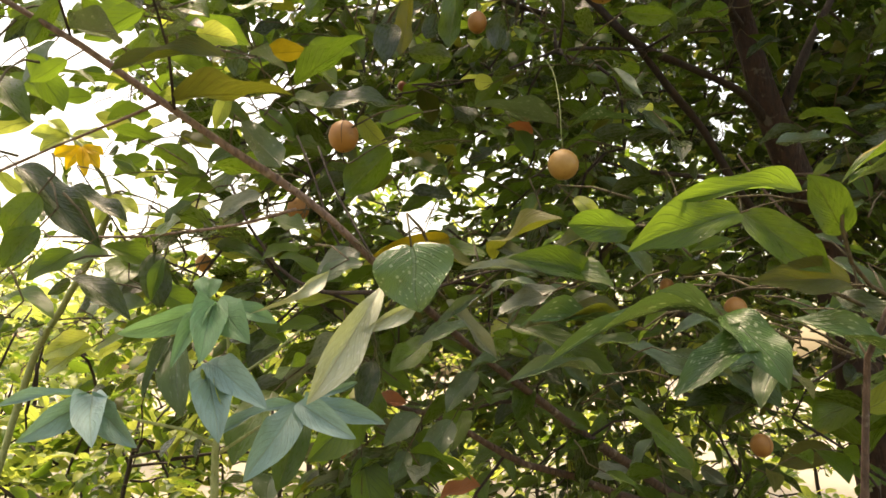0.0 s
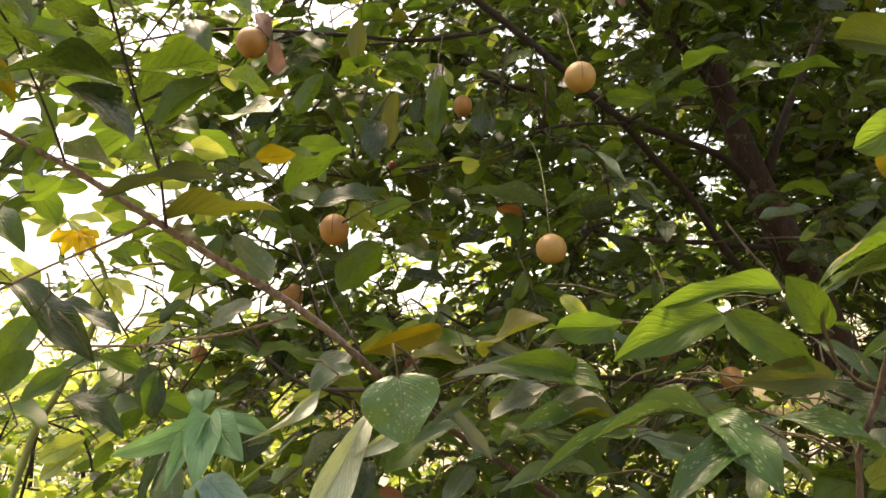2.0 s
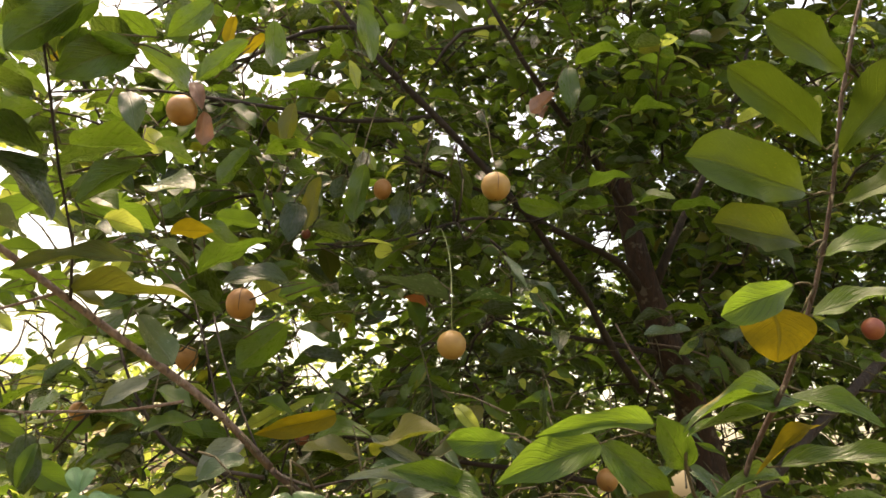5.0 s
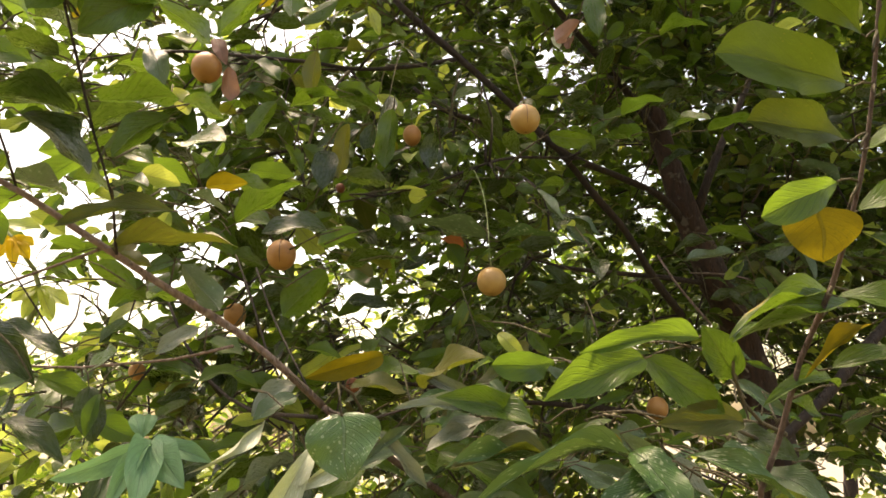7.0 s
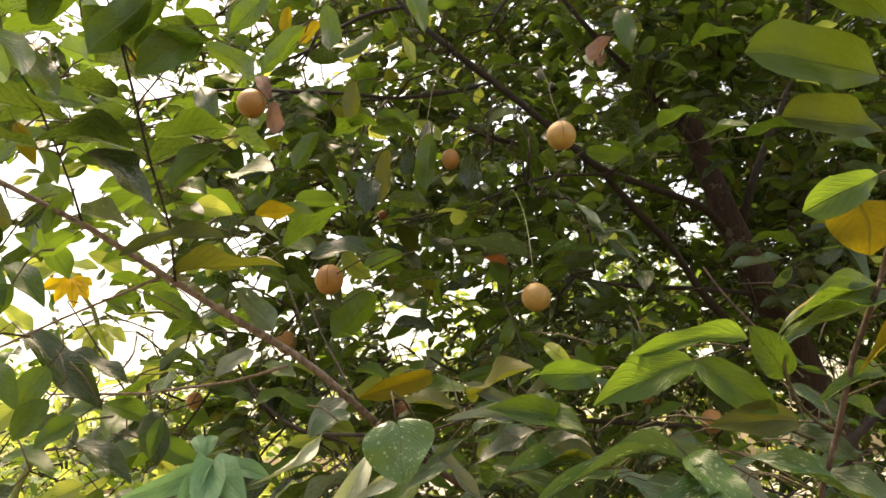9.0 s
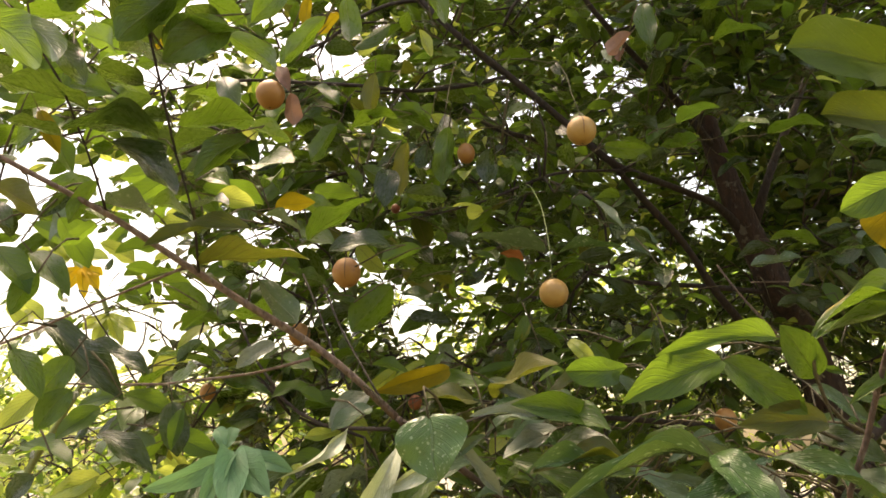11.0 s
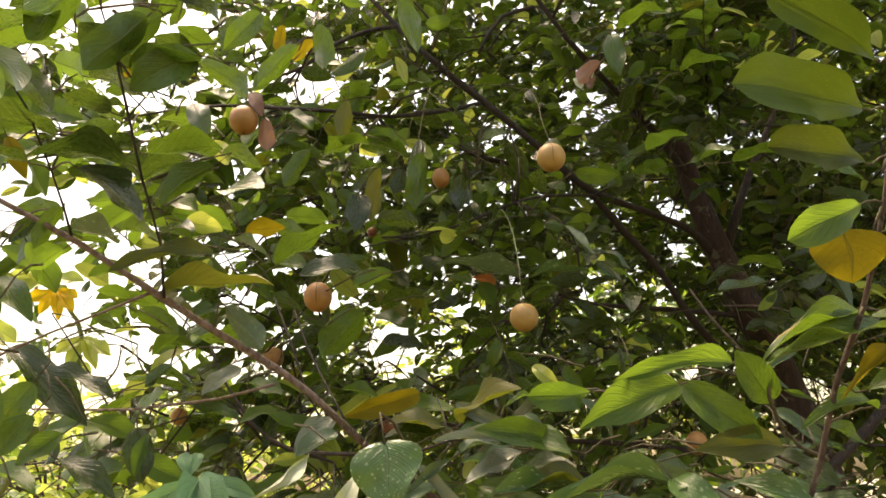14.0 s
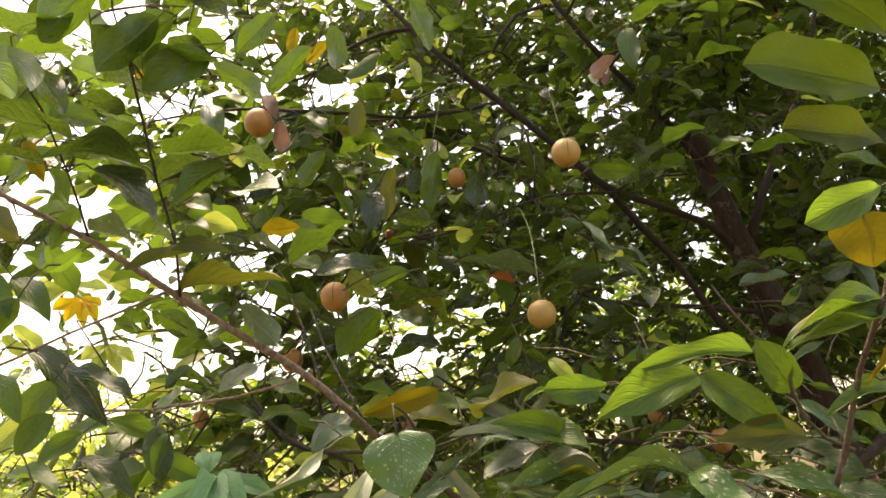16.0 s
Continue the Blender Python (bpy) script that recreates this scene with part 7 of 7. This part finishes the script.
hub = np.array([0.9, 2.2, 2.0])
starts = [l[k, :3] for l in branch_lines for k in (len(l) // 3, 2 * len(l) // 3, len(l) - 1)]
lines, rows = sprays(rng, starts, 13.4, 0.30, 0.069, lambda p: unit(p - hub) * 0.8 + np.array([-0.1, -0.35, 0.0]))
join_lines("twigwork", lines, tree, TWIG, 4)
low = crown_points(rng, 26, (-0.35, 0.98, 0.85), (1.1, 1.9, 1.62), lambda p: 1.0 if p[2] < 1.5 + 0.1 * p[1] else 0.3)
low_lines = grow(rng, [q for o, l in SKELETON if o == tree for q in l[::3, :3]], low, 0.0014)
join_lines("branchwork", low_lines, tree, DARK, 5)
more_lines, more = sprays(rng, [l[k, :3] for l in low_lines for k in (len(l) // 2, len(l) - 1)], 7, 0.2, 0.105, lambda p: np.array([-0.2, -0.35, 0.1]))
join_lines("twigwork", more_lines, tree, TWIG, 4)
side = crown_points(rng, 28, (-1.1, 1.25, 1.2), (-0.2, 2.1, 2.75), lambda p: 0.05 if p[2] < 1.6 else 0.35 if p[0] / p[1] < -0.42 or p[2] > 1.58 + 0.15 * p[1] else 0.8)
side_lines = grow(rng, [q for o, l in SKELETON if o == tree for q in l[::3, :3] if q[1] > 0.8], side, 0.0016)
join_lines("branchwork", side_lines, tree, DARK, 5)
side_twigs, side_rows = sprays(rng, [l[k, :3] for l in side_lines for k in (len(l) // 2, len(l) - 1)], 8, 0.24, 0.11, lambda p: np.array([-0.4, -0.2, 0.1]))
join_lines("twigwork", side_twigs, tree, TWIG, 4)
# a looser layer of larger leaves in front of the crown
front = crown_points(rng, 46, (-0.62, 1.3, 1.72), (0.4, 2.0, 2.75), lambda p: 1.0 if -0.32 < p[0] / p[1] < 0.2 else 0.2)
front_lines = grow(rng, [q for o, l in SKELETON if o == tree for q in l[::3, :3] if q[1] > 1.0], front, 0.0016)
join_lines("branchwork", front_lines, tree, DARK, 5)
front_twigs, front_rows = sprays(rng, [l[k, :3] for l in front_lines for k in (len(l) // 2, len(l) - 1)], 6, 0.22, 0.085, lambda p: np.array([-0.3, -0.3, 0.0]))
join_lines("twigwork", front_twigs, tree, TWIG, 4)
for r in more[:80]:
    leaf(tree, ("green", "bright", "baked_grey", "dark", "sheen_silver")[int(r[9] * 1e5) % 5], r[:3], r[:3] + unit(r[3:6]) * r[9], r[10], r[6:9], arch=0.05, petiole=False)
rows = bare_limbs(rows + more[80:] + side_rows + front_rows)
order = rng.permutation(len(rows))
tones = (("green", 0.38), ("dark", 0.36), ("bright", 0.16), ("lime", 0.05), ("olive", 0.05))
first = 0
for tone, share in tones:
    last = first + int(share * len(rows))
    scatter_leaves("foliage", rows[order[first:last]], tree, LEAVES[tone], 6, 2)
    first = last


# ---- trees and bushes behind ----
def background_tree(place, height, spread, base, count, tones, leaf_len, name, label, category, seed, lean=(0, 0)):
    """A trunk with limbs and a loose crown of leafy twigs, from base height up."""
    rng = np.random.default_rng(seed)
    ob = thing(name, place, label, category)
    p0 = np.array(place)
    top = p0 + np.array([lean[0], lean[1], height * 0.8])
    trunk = smooth_line([(*p0, height * 0.014), (*((p0 + top) / 2 + rng.normal(0, 0.03 * height, 3)), height * 0.010), (*top, height * 0.004)], 0.15)
    local = trunk.copy()
    local[:, :3] -= p0
    part("trunk", tubes_mesh("trunk", [local], DARK, 8, 0.06), ob)
    targets = []
    while len(targets) < count:
        q = rng.normal(0, 0.42, 3)
        if np.linalg.norm(q) < 1:
            c = np.array([lean[0], lean[1], (base + height) / 2])
            targets.append(p0 + c + q * np.array([spread, spread, (height - base) / 2]) * 1.25)
    targets = [t for t in targets if t[2] > 0.15]
    lines = grow(rng, trunk[::2, :3], targets, 0.004)
    join_lines("branchwork", lines, ob, DARK, 5)
    starts = [l[k, :3] for l in lines for k in (len(l) // 2, len(l) - 1)]
    tl, rows = sprays(rng, starts, 9, leaf_len * 3.2, leaf_len, lambda p: unit(p - p0 - np.array([0, 0, base])))
    rows = np.array(rows)
    order = rng.permutation(len(rows))
    first = 0
    for k, (tone, share) in enumerate(tones):
        last = len(rows) if k == len(tones) - 1 else first + int(share * len(rows))
        scatter_leaves("foliage", rows[order[first:last]], ob, LEAVES[tone], 4, 2)
        first = last
    return ob


# growth in the sun: its sunlit brightness is put into a limer leaf mix
SUNLIT = (("bright", 0.32), ("lime", 0.58), ("green", 0.1))
MIXED = (("green", 0.45), ("bright", 0.35), ("dark", 0.2))
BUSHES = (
    (-2.3, 4.6, 2.2, 0.9, 40, SUNLIT), (-1.5, 3.6, 1.6, 0.8, 36, SUNLIT), (-2.6, 4.2, 1.9, 0.9, 40, SUNLIT),
    (-1.9, 5.2, 2.2, 1.1, 80, SUNLIT), (-3.4, 6.0, 2.4, 1.4, 100, SUNLIT), (-0.3, 6.4, 2.1, 1.1, 90, SUNLIT), (1.5, 7.2, 1.7, 1.1, 70, SUNLIT),
    (3.6, 7.0, 1.6, 1.0, 60, SUNLIT), (-1.0, 4.6, 1.5, 0.9, 46, SUNLIT), (0.6, 5.2, 1.5, 0.9, 46, SUNLIT), (2.2, 5.4, 1.6, 0.9, 46, SUNLIT), (-5.4, 7.6, 2.6, 1.7, 120, SUNLIT), (6.0, 6.0, 3.6, 1.5, 60, MIXED),
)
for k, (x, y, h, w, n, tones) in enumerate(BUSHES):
    sunny = tones is SUNLIT
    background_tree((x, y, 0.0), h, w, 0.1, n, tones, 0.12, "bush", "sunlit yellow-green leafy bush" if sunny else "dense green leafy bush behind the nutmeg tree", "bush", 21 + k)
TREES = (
    (0.6, 9.5, 4.0, 1.9, 100, SUNLIT), (2.5, 7.6, 4.4, 1.5, 120, MIXED), (2.9, 9.6, 4.4, 1.8, 80, SUNLIT), (5.6, 8.6, 6.4, 2.2, 110, MIXED), (-1.9, 10.5, 3.1, 2.0, 110, SUNLIT),
    (-5.6, 12.0, 3.3, 2.4, 110, SUNLIT), (-9.5, 13.0, 5.0, 3.0, 130, SUNLIT), (7.6, 8.0, 7.5, 2.4, 150, MIXED),
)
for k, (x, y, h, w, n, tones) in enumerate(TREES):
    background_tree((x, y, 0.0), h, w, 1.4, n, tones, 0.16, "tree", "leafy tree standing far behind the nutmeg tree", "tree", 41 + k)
